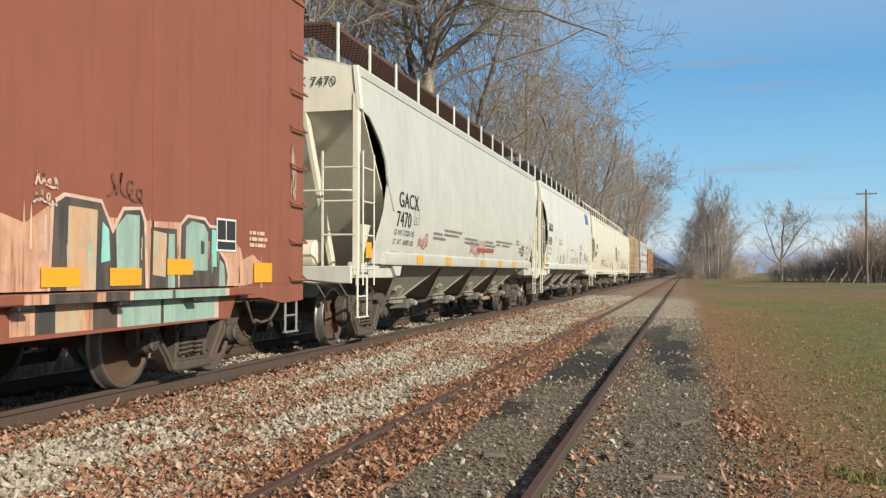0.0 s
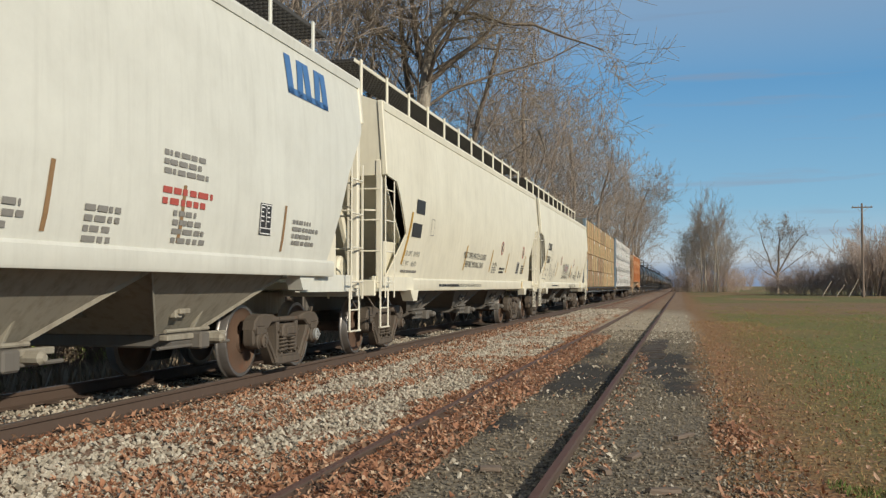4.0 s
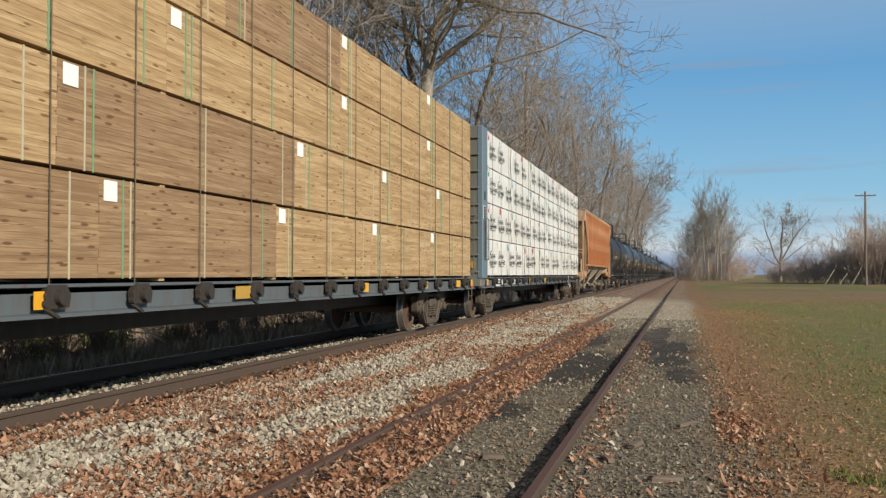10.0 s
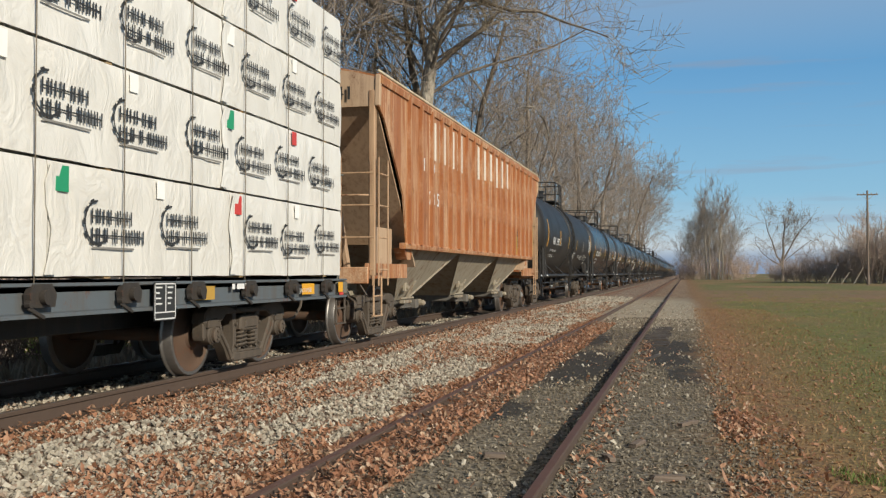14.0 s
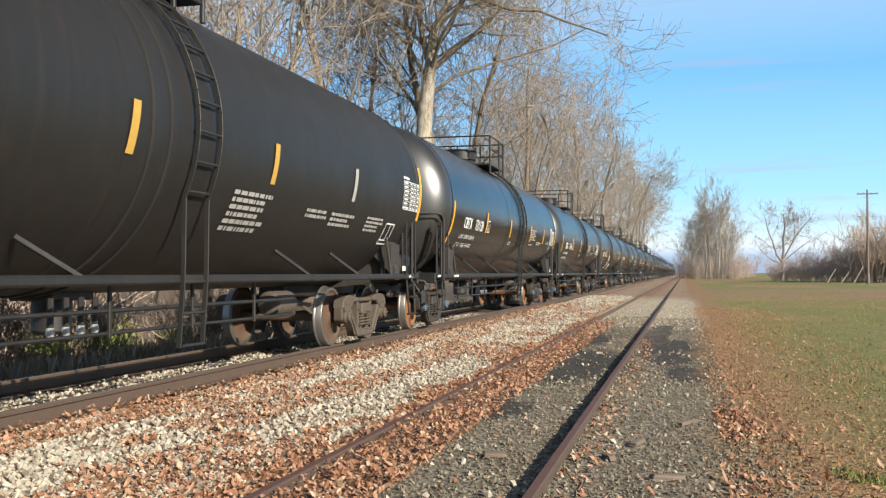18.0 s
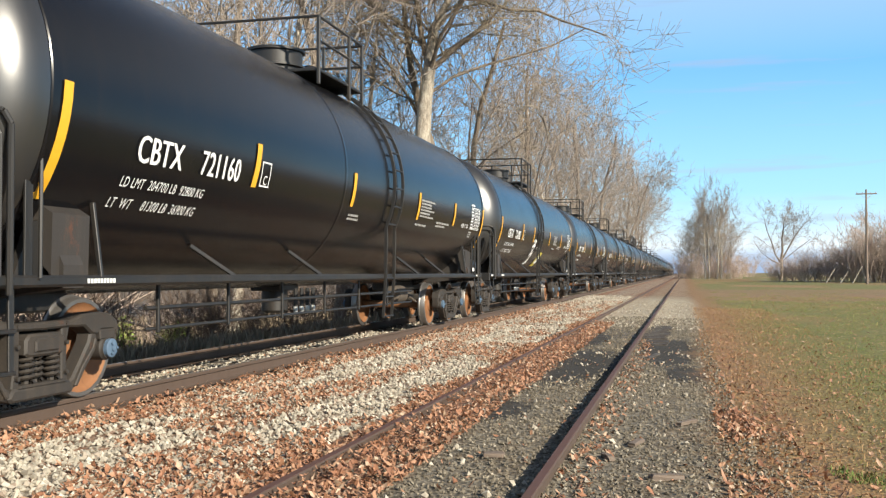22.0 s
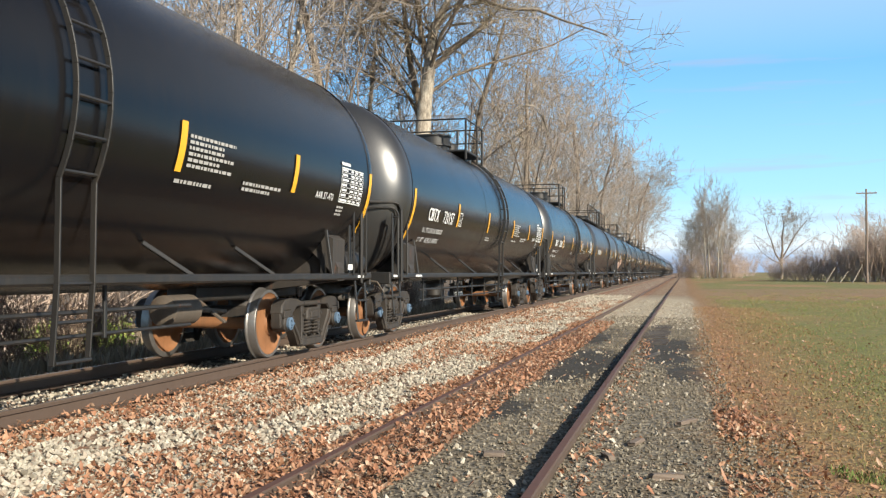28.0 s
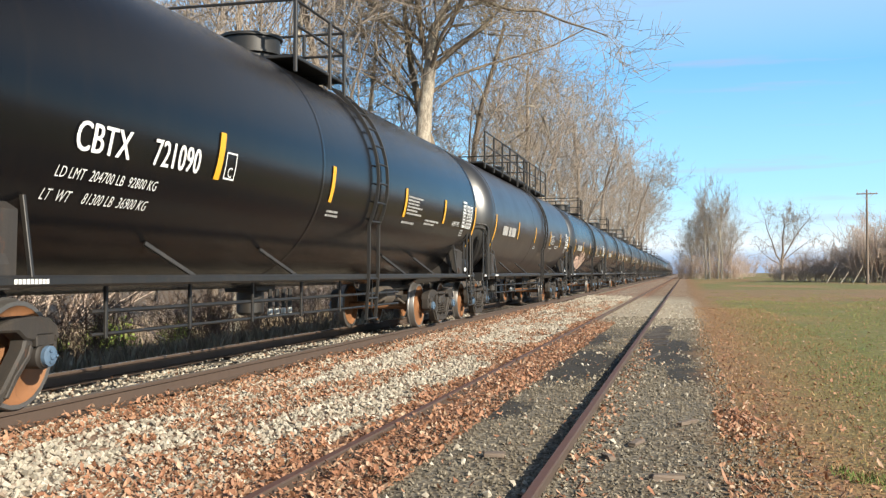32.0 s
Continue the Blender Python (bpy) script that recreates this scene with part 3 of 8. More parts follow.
def ground_height(x, y):
    return bed_curve(x) + (0.02 * noise.noise(Vector((x * 0.9, y * 0.6, 0))) if -12 < x < 8 and y < 60 else 0)


bed_curve = curve_of([(-3000, -1.6), (-400, -1.6), (-30, -1.7), (-16, -1.75), (-13, -1.35), (-11.6, -0.78), (-10.5, -0.65), (-9.2, -0.5), (-8.1, -0.19), (-4.6, -0.19), (-3.4, -0.22), (-2.7, -0.225), (-2.3, -0.205), (-0.92, -0.205), (-0.6, -0.235), (0.3, -0.255), (1.5, -0.29), (6, -0.30), (40, -0.30), (400, -0.35)])


def build_ground():
    xs = [-3000, -900, -400, -150, -60, -30, -22, -18, -16, -14, -13] + [-12 + 0.25 * i for i in range(81)] + [10, 14, 20, 30, 60, 150, 400, 900, 3000]
    ys = [-400, -150, -60, -30, -15, -8, -4] + [-2 + 0.4 * i for i in range(90)] + [35, 37, 40, 44, 50, 58, 70, 90, 120, 160, 220, 300, 400, 600, 900, 1400, 2200, 3500]
    f = Form()
    n = len(xs)
    vs = [(x, y, ground_height(x, y)) for y in ys for x in xs]
    fs = [(j * n + i, j * n + i + 1, (j + 1) * n + i + 1, (j + 1) * n + i) for j in range(len(ys) - 1) for i in range(n - 1)]
    f.add(vs, fs)
    ob = new("ground", f.mesh("ground", M_GROUND, 60))
    tagged(ob, "flat ground of ballast, cinders, leaf litter and turf", "ground", kind="structure")


build_ground()


def rail_form(x, top, y0, y1):
    f = Form()
    h = 0.165
    side = [(0.07, -h), (0.07, -h + 0.012), (0.012, -h + 0.03), (0.010, -0.045), (0.034, -0.034), (0.036, -0.010), (0.028, -0.001)]
    f.beam([(x + a, top + b) for a, b in side] + [(x - a, top + b) for a, b in side[::-1]], y0, y1)
    f.slot = 1
    f.box(x - 0.027, x + 0.027, y0, y1, top - 0.004, top + 0.0015, 0.0005)
    return f


def build_track(name, x, top, y0, y1, ties, label, rng, sunk, head):
    e = new(name)
    e.location = (x, 0, 0)
    tagged(e, label, "railway track", kind="structure")
    for s in (-1, 1):
        part("rail", rail_form(s * GAUGE, top, y0, y1), [M_RAIL, head], e)
    shapes = []
    for k in range(4):
        f = Form()
        f.block((0, 0, -0.09), (2.59, 0.22, 0.18), 0.012)
        f.v = [(a + rng.uniform(-0.006, 0.006), b + rng.uniform(-0.008, 0.008), c + rng.uniform(-0.004, 0.004)) for a, b, c in f.v]
        shapes.append(f.mesh("tie", M_TIE))
    y = ties[0]
    while y < ties[1]:
        part("tie", shapes[rng.randrange(4)], None, e, at=pose(rng.uniform(-0.06, 0.06), y, top - 0.165 - (sunk if sunk > 0 or 18.5 < y < 25 else 0.02) + rng.uniform(-0.012, 0.008), 0, 0, rng.uniform(-1.2, 1.2)))
        for s in (-1, 1):
            part("tie_plate", PLATE, None, e, at=pose(s * GAUGE, y, top - 0.158))
        y += rng.uniform(0.49, 0.56)
    return e


PLATE = Form().box(-0.10, 0.17, -0.09, 0.09, -0.008, 0.008).mesh("tie_plate", M_RAIL)
track_rng = random.Random(5)
build_track("railway_main", TRACK, 0.0, -120, 900, (3.0, 48.0), "main line of rusty rails on pale leaf-strewn ballast", track_rng, 0.012, M_RAILTOP)
build_track("railway_siding", SIDING, -0.11, -60, 330, (2.0, 33.0), "rusty siding with half-buried ties in dark cinders", track_rng, -0.072, M_RAILTOP_RUST)


# ---- railway cars: shared running gear ----
R_WHEEL = 0.457


def wheelset_mesh(name, face_mat):
    f = Form()
    for s in (-1, 1):
        f.slot = 0
        f.lathe([(s * x, r) for x, r in ((0.70, 0.09), (0.69, 0.15), (0.715, 0.20), (0.735, 0.34), (0.70, 0.40), (0.677, 0.41))], n=26, closed=False)
        f.lathe([(s * x, r) for x, r in ((0.815, 0.410), (0.79, 0.385), (0.772, 0.34), (0.790, 0.22), (0.815, 0.16), (0.845, 0.145), (0.852, 0.12), (0.86, 0.09))], n=26, closed=False)
        f.slot = 1
        f.lathe([(s * x, r) for x, r in ((0.677, 0.41), (0.678, 0.462), (0.690, 0.481), (0.704, 0.480), (0.716, 0.462), (0.728, 0.457), (0.812, 0.453), (0.820, 0.447), (0.820, 0.412), (0.815, 0.410))], n=26, closed=False)
    f.slot = 0
    f.lathe([(-1.10, 0.07), (-0.85, 0.085), (-0.7, 0.09), (-0.4, 0.078), (0.4, 0.078), (0.7, 0.09), (0.85, 0.085), (1.10, 0.07)], n=14)
    return f.mesh(name, [face_mat, M_TREAD], 40)


WHEELS = {"brown": wheelset_mesh("wheelset", M_WHEEL), "dark": wheelset_mesh("wheelset", M_WHEEL_ORANGE)}
CAP_FORM = Form().lathe([(0, 0.086), (0.035, 0.086), (0.045, 0.07), (0.047, 0.03), (0.06, 0.028), (0.061, 0.0)], n=16, closed=False)
for q in range(3):
    CAP_FORM.rod((0.04, 0.05 * math.cos(q * 2.094), 0.05 * math.sin(q * 2.094)), (0.062, 0.05 * math.cos(q * 2.094), 0.05 * math.sin(q * 2.094)), 0.014, 6)
CAPS = [CAP_FORM.mesh("bearing_cap", m, 40) for m in (M_TRUCK, M_CAPBLUE, M_GALV)]



def inset(outline, b):
    """An outline drawn in by b on all sides."""
    n = len(outline)
    turn = 1 if sum(p[0] * q[1] - q[0] * p[1] for p, q in zip(outline, outline[1:] + outline[:1])) > 0 else -1
    out = []
    for i in range(n):
        p, q, r = Vector(outline[i - 1]), Vector(outline[i]), Vector(outline[(i + 1) % n])
        u, w = (q - p).normalized(), (r - q).normalized()
        a, c = Vector((-u.y, u.x)) * turn, Vector((-w.y, w.x)) * turn
        m = a + c
        out.append(tuple(q + m * (b / max(0.5, m.length_squared / 2) if m.length > 0.2 else 0)))
    return out


def cast(f, outline, x0, x1, b=0.014):
    """An outline in y and z as a cast plate whose outer edge, at x1, is rounded off."""
    n, k = len(outline), 1 if x1 > x0 else -1
    small = inset(outline, b)
    vs = [(x0, *p) for p in outline] + [(x1 - k * b, *p) for p in outline] + [(x1, *p) for p in small]
    fs = [tuple(range(n))[::-1], tuple(range(2 * n, 3 * n))]
    for r in range(2):
        fs += [(r * n + i, r * n + (i + 1) % n, (r + 1) * n + (i + 1) % n, (r + 1) * n + i) for i in range(n)]
    return f.add(vs, fs)


def side_frame_mesh(name, s, m):
    """A cast side frame with its open windows: top member, columns, slanting members and jaws."""
    f = Form()
    x0, x1 = s * 0.92, s * 1.07
    half_top = [(0.0, 0.735), (0.36, 0.735), (0.52, 0.775), (0.76, 0.79), (0.95, 0.77), (1.06, 0.70), (1.085, 0.60), (1.045, 0.565), (1.02, 0.60), (0.97, 0.625), (0.80, 0.625), (0.76, 0.585), (0.66, 0.60), (0.56, 0.67), (0.34, 0.675), (0.0, 0.67)]
    cast(f, half_top + [(-y, z) for y, z in half_top[-2:0:-1]], x0, x1 + s * 0.012, 0.018)
    for k in (-1, 1):
        cast(f, [(k * y, z) for y, z in ((0.665, 0.62), (0.765, 0.60), (0.77, 0.50), (0.73, 0.44), (0.58, 0.30), (0.47, 0.15), (0.37, 0.115), (0.33, 0.20), (0.41, 0.235), (0.54, 0.40), (0.64, 0.53))], x0 + s * 0.01, x1 - s * 0.005, 0.02)
        cast(f, [(k * y, z) for y, z in ((1.015, 0.60), (1.082, 0.61), (1.075, 0.44), (1.05, 0.40), (1.01, 0.43))], x0 + s * 0.01, x1 - s * 0.01, 0.012)
        cast(f, [(k * y, z) for y, z in ((0.265, 0.69), (0.375, 0.69), (0.345, 0.56), (0.335, 0.36), (0.36, 0.20), (0.265, 0.20))], x0, x1 - s * 0.012, 0.012)
        # rib along the outer face of the slanting member
        cast(f, [(k * y, z) for y, z in ((0.70, 0.56), (0.735, 0.54), (0.70, 0.45), (0.55, 0.29), (0.45, 0.16), (0.41, 0.17), (0.52, 0.33), (0.67, 0.48))], x1 - s * 0.03, x1 + s * 0.02, 0.008)
    cast(f, [(-0.42, 0.15), (-0.38, 0.115), (0.38, 0.115), (0.42, 0.15), (0.36, 0.225), (-0.36, 0.225)], x0 - s * 0.02, x1 + s * 0.015, 0.02)
    cast(f, [(-0.30, 0.22), (0.30, 0.22), (0.27, 0.245), (-0.27, 0.245)], x0, x1 + s * 0.02, 0.006)
    # bearings under their adapters
    for k in (-1, 1):
        f.lathe([(s * 0.88, 0.095), (s * 0.90, 0.112), (s * 1.07, 0.112), (s * 1.085, 0.098), (s * 1.10, 0.096)], n=16, centre=(0, k * 0.889, R_WHEEL))
        cast(f, [(k * 0.889 + y, z) for y, z in ((-0.11, 0.54), (0.11, 0.54), (0.12, 0.63), (-0.12, 0.63))], x0, x1 + s * 0.02, 0.01)
    # bolster end, hollow above the springs, with its wear plates
    cast(f, [(-0.25, 0.485), (-0.21, 0.46), (0.21, 0.46), (0.25, 0.485), (0.25, 0.60), (0.20, 0.645), (-0.20, 0.645), (-0.25, 0.60)], x0 - s * 0.05, x1 + s * 0.035, 0.02)
    cast(f, [(-0.15, 0.50), (0.15, 0.50), (0.15, 0.585), (0.11, 0.605), (-0.11, 0.605), (-0.15, 0.585)], x1, x1 + s * 0.055, 0.012)
    for k in (-1, 1):
        for z in (0.71, 0.55, 0.30):
            f.rod((x1 - s * 0.02, k * 0.31, z), (x1 + s * 0.018, k * 0.31, z), 0.020, 6)
    return f.mesh(name, m, 38)


def spring_mesh(m):
    f = Form()
    pts = []
    turns = 4
    for i in range(turns * 9 + 1):
        a = i / 9 * math.tau
        pts.append((math.cos(a) * 0.062, math.sin(a) * 0.062, 0.018 + i / (turns * 9) * 0.19))
    n = 4
    for i, (x, y, z) in enumerate(pts):
        r = math.hypot(x, y)
        f.v += [(x * (1 + 0.017 * math.cos(q) / r), y * (1 + 0.017 * math.cos(q) / r), z + 0.017 * math.sin(q)) for q in (j * math.tau / n for j in range(n))]
    f.f = [(i * n + j, i * n + (j + 1) % n, (i + 1) * n + (j + 1) % n, (i + 1) * n + j) for i in range(len(pts) - 1) for j in range(n)]
    f.k = [0] * len(f.f)
    f.lathe([(0.0, 0.03), (0.22, 0.03)], "z", 6)
    return f.mesh("spring", m, 50)


def bolster_mesh(m):
    f = Form()
    f.box(-0.95, 0.95, -0.20, 0.20, 0.46, 0.66, 0.03)
    f.lathe([(0.66, 0.20), (0.74, 0.20)], "z", 16)
    for k in (-1, 1):
        f.box(-0.78, 0.78, k * 0.42 - 0.05, k * 0.42 + 0.05, 0.36, 0.44)
        for s in (-1, 1):
            f.prism([(k * y, z) for y, z in ((0.40, 0.30), (0.46, 0.34), (0.44, 0.60), (0.38, 0.58))], s * 0.72 - 0.05, s * 0.72 + 0.05)
    f.rod((0, -0.45, 0.38), (0, 0.45, 0.38), 0.03)
    return f.mesh("truck", m, 35)


GEAR = {}
for key, m in (("brown", M_TRUCK), ("dark", M_TRUCK_DARK)):
    GEAR[key] = (bolster_mesh(m), {s: side_frame_mesh("side_frame", s, m) for s in (-1, 1)}, spring_mesh(m))


def truck(car, y, tone, caps=(0, 0)):
    """A two-axle truck: bolster, side frames, springs, and wheelsets that turn."""
    bolster, frames, spring = GEAR[tone]
    t = part("truck", bolster, None, car, at=pose(0, y, 0))
    for s in (-1, 1):
        part("side_frame", frames[s], None, t)
    for k in (-0.16, 0.0, 0.16):
        part("spring", spring, None, t, at=pose(1.03 if k else 0.99, k, 0.24))
    for k, c in ((-1, caps[0]), (1, caps[1])):
        w = part("wheelset", WHEELS[tone], None, t, at=pose(0, k * 0.889, R_WHEEL))
        for s in (-1, 1):
            part("bearing_cap", CAPS[c], None, t, at=pose(s * 1.10, k * 0.889, R_WHEEL, 0, 0, 0 if s > 0 else 180))
    return t


def coupler_form(end):
    """end: -1 at the front, 1 at the back; the coupling plane lies at y = 0."""
    f = Form()
    f.box(-0.07, 0.07, -end * 0.75, -end * 0.18, 0.80, 0.95, 0.02)
    f.prism([(-end * y, z) for y, z in ((0.22, 0.72), (0.22, 1.02), (-0.02, 1.02), (-0.06, 0.95), (-0.06, 0.78), (-0.02, 0.72))], -0.11, 0.02)
    f.rod((0.08, -end * 0.05, 0.74), (0.08, -end * 0.05, 1.0), 0.055, 10)
    f.box(-0.16, 0.16, -end * 0.72, -end * 0.66, 0.72, 1.06)
    # air hose hanging in a bow, and the uncoupling rod
    pts = [(0.30, -end * 0.55, 0.80), (0.31, -end * 0.45, 0.62), (0.28, -end * 0.28, 0.46), (0.22, -end * 0.10, 0.42), (0.18, end * 0.02, 0.46)]
    f.pipe(pts, 0.022, 6)
    f.pipe([(0.12, -end * 0.12, 1.04), (0.35, -end * 0.30, 1.08), (1.30, -end * 0.42, 0.98), (1.42, -end * 0.42, 0.80)], 0.014, 6)
    return f


COUPLERS = {e: coupler_form(e).mesh("coupler", M_TRUCK, 40) for e in (-1, 1)}


def couplers(car, length):
    part("coupler", COUPLERS[-1], None, car, at=pose(0, 0, 0))
    part("coupler", COUPLERS[1], None, car, at=pose(0, length, 0))


def ladder(parent, name, length, back, material, x, y, z0, z1, wide, steps, along="y", r=0.014, stile=0.034):
    """Two stiles and round rungs, across y (on a side) or across x (on an end); back: at the car's far end."""
    ends = [(x, y, 0), (x, y + wide, 0)] if along == "y" else [(x, y, 0), (x + wide, y, 0)]
    side = (1, 0, 0) if along == "y" else (0, 1, 0)
    fl = (lambda g: mirror_y(g, length)) if back else (lambda g: g)
    a, b = ends
    whole = part(name, fl(Form().bar((a[0], a[1], z0), (a[0], a[1], z1), stile, 0.014, side)), material, parent)
    part("stile", fl(Form().bar((b[0], b[1], z0), (b[0], b[1], z1), stile, 0.014, side)), material, whole)
    for i in range(steps):
        z = z0 + (z1 - z0) * (i + 0.5) / steps
        part("rung", fl(Form().rod((a[0], a[1], z), (b[0], b[1], z), r, 6)), material, whole)
    return whole


def stirrup_form(x, y, wide, top, low, t=0.05):
    f = Form()
    f.bar((x, y, top), (x, y, low), t, 0.016)
    f.bar((x, y + wide, top), (x, y + wide, low), t, 0.016)
    f.bar((x - 0.001, y - t / 2, low), (x - 0.001, y + wide + t / 2, low), 0.02, 0.05)
    f.bar((x - 0.001, y, (top + low) / 2), (x - 0.001, y + wide, (top + low) / 2), 0.02, 0.04)
    return f


def mirror_y(form, length):
    g = Form()
    g.v = [(x, length - y, z) for x, y, z in form.v]
    g.f, g.k = list(form.f), list(form.k)
    return g


def car(name, label, group):
    e = new(name)
    tagged(e, label, "freight car", group=group)
    return e


# ---- covered hoppers ----
def hopper(label, length, paint_, under, half, z0, z1, ridge, edge, inset, sill, chutes, truck_in, tone, walkway, post_mat, ribs=0, end_mat=None, chute_mat=None, rear=None):
    c = car("covered_hopper", label, "train of freight cars")
    L = length
    zs = sorted({z0, z1, *[z for z, _ in list(edge) + list(rear or ()) if z0 < z < z1]} | {z0 + (z1 - z0) * i / 10 for i in range(11)})
    inset_at = curve_of(edge)
    rear_at = curve_of(rear or edge)
    for s in (-1, 1):
        rows = []
        for z in zs:
            a = inset_at(z)
            b = rear_at(z)
            rows.append([(s * half(z), a + (L - a - b) * j / 12, z) for j in range(13)])
        part("side_sheet", Form().sheet(rows, (-s * 0.03, 0, 0)), paint_, c, smooth=40)
    # roof, arched between the top chords
    w = half(z1)
    arch = [(-w + 2 * w * i / 10, z1 + (ridge - z1) * (1 - (2 * i / 10 - 1) ** 2)) for i in range(11)]
    part("roof", Form().sheet([[(x, inset, z), (x, L - inset, z)] for x, z in arch], (0, 0, -0.03)), paint_, c, smooth=40)
    for s in (-1, 1):
        f = Form()
        f.beam([(s * x, z) for x, z in ((w - 0.05, z1 - 0.13), (w + 0.035, z1 - 0.12), (w + 0.05, z1 - 0.02), (w + 0.02, z1 + 0.03), (w - 0.06, z1 + 0.035))], inset, L - inset)
        part("top_chord", f, paint_, c, smooth=30)
    em = end_mat or paint_
    for k in (0, 1):
        fl = (lambda g: mirror_y(g, L)) if k else (lambda g: g)
        zcut = [z for z, a in edge if a <= inset + 0.06][0]
        f = Form()
        n = len(arch)
        vs = [(x, y, z - 0.03) for y in (inset, inset + 0.04) for x, z in arch] + [(s * half(zcut), y, zcut) for y in (inset, inset + 0.04) for s in (-1, 1)]
        lo0, lo1 = [2 * n, 2 * n + 1], [2 * n + 2, 2 * n + 3]
        front = [lo0[0]] + list(range(n)) + [lo0[1]]
        back = [lo1[0]] + list(range(n, 2 * n)) + [lo1[1]]
        m_ = len(front)
        f.add(vs, [tuple(front), tuple(back[::-1])] + [(front[i], front[(i + 1) % m_], back[(i + 1) % m_], back[i]) for i in range(m_)])
        part("end_panel", fl(f), em, c)
        for s in (-1, 1):
            part("corner_angle", fl(Form().bar((s * (half(zcut) - 0.03), inset + 0.02, zcut), (s * (half(z1) - 0.02), inset + 0.02, z1 + 0.02), 0.09, 0.09)), em, c)
        f = Form()
        h2, h3 = half(2.5) - 0.06, half(1.28) - 0.08
        f.add([(-h2, inset + 0.02, zcut + 0.03), (h2, inset + 0.02, zcut + 0.03), (h3, 2.9, 1.25), (-h3, 2.9, 1.25),
               (-h2, inset + 0.06, zcut + 0.03), (h2, inset + 0.06, zcut + 0.03), (h3, 2.95, 1.25), (-h3, 2.95, 1.25)],
              [(0, 1, 2, 3), (7, 6, 5, 4), (0, 4, 5, 1), (1, 5, 6, 2), (2, 6, 7, 3), (3, 7, 4, 0)])
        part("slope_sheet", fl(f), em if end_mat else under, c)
        # end frame: platform, bulkhead under the slope, posts
        part("end_platform", fl(Form().box(-1.42, 1.42, inset - 0.12, inset + 0.75, 1.08, 1.20, 0.01)), em, c)
        part("end_sill", fl(Form().box(-1.45, 1.45, inset - 0.16, inset - 0.10, 0.98, 1.24)), paint_, c)
        for s in (-1, 1):
            part("corner_post", fl(Form().box(s * 1.46 - 0.05, s * 1.46 + 0.05, inset - 0.02, inset + 0.09, 1.1, zcut + 0.25)), post_mat, c)
            part("end_brace", fl(Form().bar((s * 0.62, inset + 0.05, zcut + 0.05), (s * 0.80, inset + 0.75, 1.2), 0.12, 0.09)), em, c)
            part("shear_plate", fl(Form().box(s * 1.30 - 0.012, s * 1.30 + 0.012, inset + 0.45, 2.1, 1.16, 1.9)), em, c)
        f = Form()
        f.lathe([(-0.22, 0.16), (-0.18, 0.20), (0.45, 0.20), (0.49, 0.16)], "x", 16, (0.2, inset + 0.45, 1.45))
        part("brake_reservoir", fl(f), em, c, smooth=40)
        ladder(c, "ladder", L, k, post_mat, 1.57, inset + 0.02, 0.95, 2.95, 0.48, 4)
        ladder(c, "end_ladder", L, k, post_mat, 0.98, inset - 0.10, 0.95, 2.95, 0.54, 4, "x")
        part("grab_iron", fl(Form().pipe([(-1.45, inset - 0.12, 2.35), (-1.43, inset - 0.2, 2.35), (1.3, inset - 0.2, 2.35), (1.45, inset - 0.12, 2.35)], 0.014, 6)), post_mat, c)
        part("stirrup", fl(stirrup_form(1.50, inset - 0.02, 0.40, 1.1, 0.48)), post_mat, c)
        part("jacking_pad", fl(Form().prism([(2.2, sill[0] + 0.02), (2.75, sill[0] + 0.02), (2.62, sill[0] - 0.18), (2.40, sill[0] - 0.18)], 1.30, 1.50)), paint_, c)
        part("stub_sill", fl(Form().box(-0.24, 0.24, 0.35, 3.4, 0.72, 1.06, 0.02)), under, c)
        part("side_stub", fl(Form().prism([(inset - 0.1, 1.06), (2.6, 1.06), (2.6, 1.3), (inset - 0.1, 1.3)], 1.38, 1.44)), paint_, c)
    for s in (-1, 1):
        f = Form()
        x = half(sill[1]) + 0.01
        f.beam([(s * (x - 0.10), sill[0]), (s * (x + 0.005), sill[0]), (s * (x + 0.02), sill[0] + 0.03), (s * (x + 0.02), sill[1] - 0.03), (s * x, sill[1]), (s * (x - 0.10), sill[1])], sill[2], L - sill[2])
        part("side_sill", f, paint_, c, smooth=30)
    # discharge hoppers below
    n, a, b = chutes
    step = (b - a) / n
    for i in range(n):
        y0, y1 = a + i * step, a + (i + 1) * step
        yc, g = (y0 + y1) / 2, 0.42
        top, low = z0 + 0.02, 0.62
        hw = half(z0) - 0.12
        f = Form()
        f.add([(-hw, y0, top), (hw, y0, top), (hw, y1, top), (-hw, y1, top), (-0.75, yc - g, low), (0.75, yc - g, low), (0.75, yc + g, low), (-0.75, yc + g, low)],
              [(0, 1, 2, 3), (7, 6, 5, 4), (0, 4, 5, 1), (1, 5, 6, 2), (2, 6, 7, 3), (3, 7, 4, 0)])
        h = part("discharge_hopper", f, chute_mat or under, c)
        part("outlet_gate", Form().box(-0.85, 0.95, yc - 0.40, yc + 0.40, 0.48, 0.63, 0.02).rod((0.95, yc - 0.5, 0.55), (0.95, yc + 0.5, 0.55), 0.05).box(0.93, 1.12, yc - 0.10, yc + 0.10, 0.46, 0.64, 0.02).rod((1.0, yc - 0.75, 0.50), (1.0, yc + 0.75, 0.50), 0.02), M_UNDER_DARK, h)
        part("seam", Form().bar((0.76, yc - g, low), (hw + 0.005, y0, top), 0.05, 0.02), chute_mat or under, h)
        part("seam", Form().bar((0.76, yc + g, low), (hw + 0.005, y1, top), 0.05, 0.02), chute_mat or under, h)
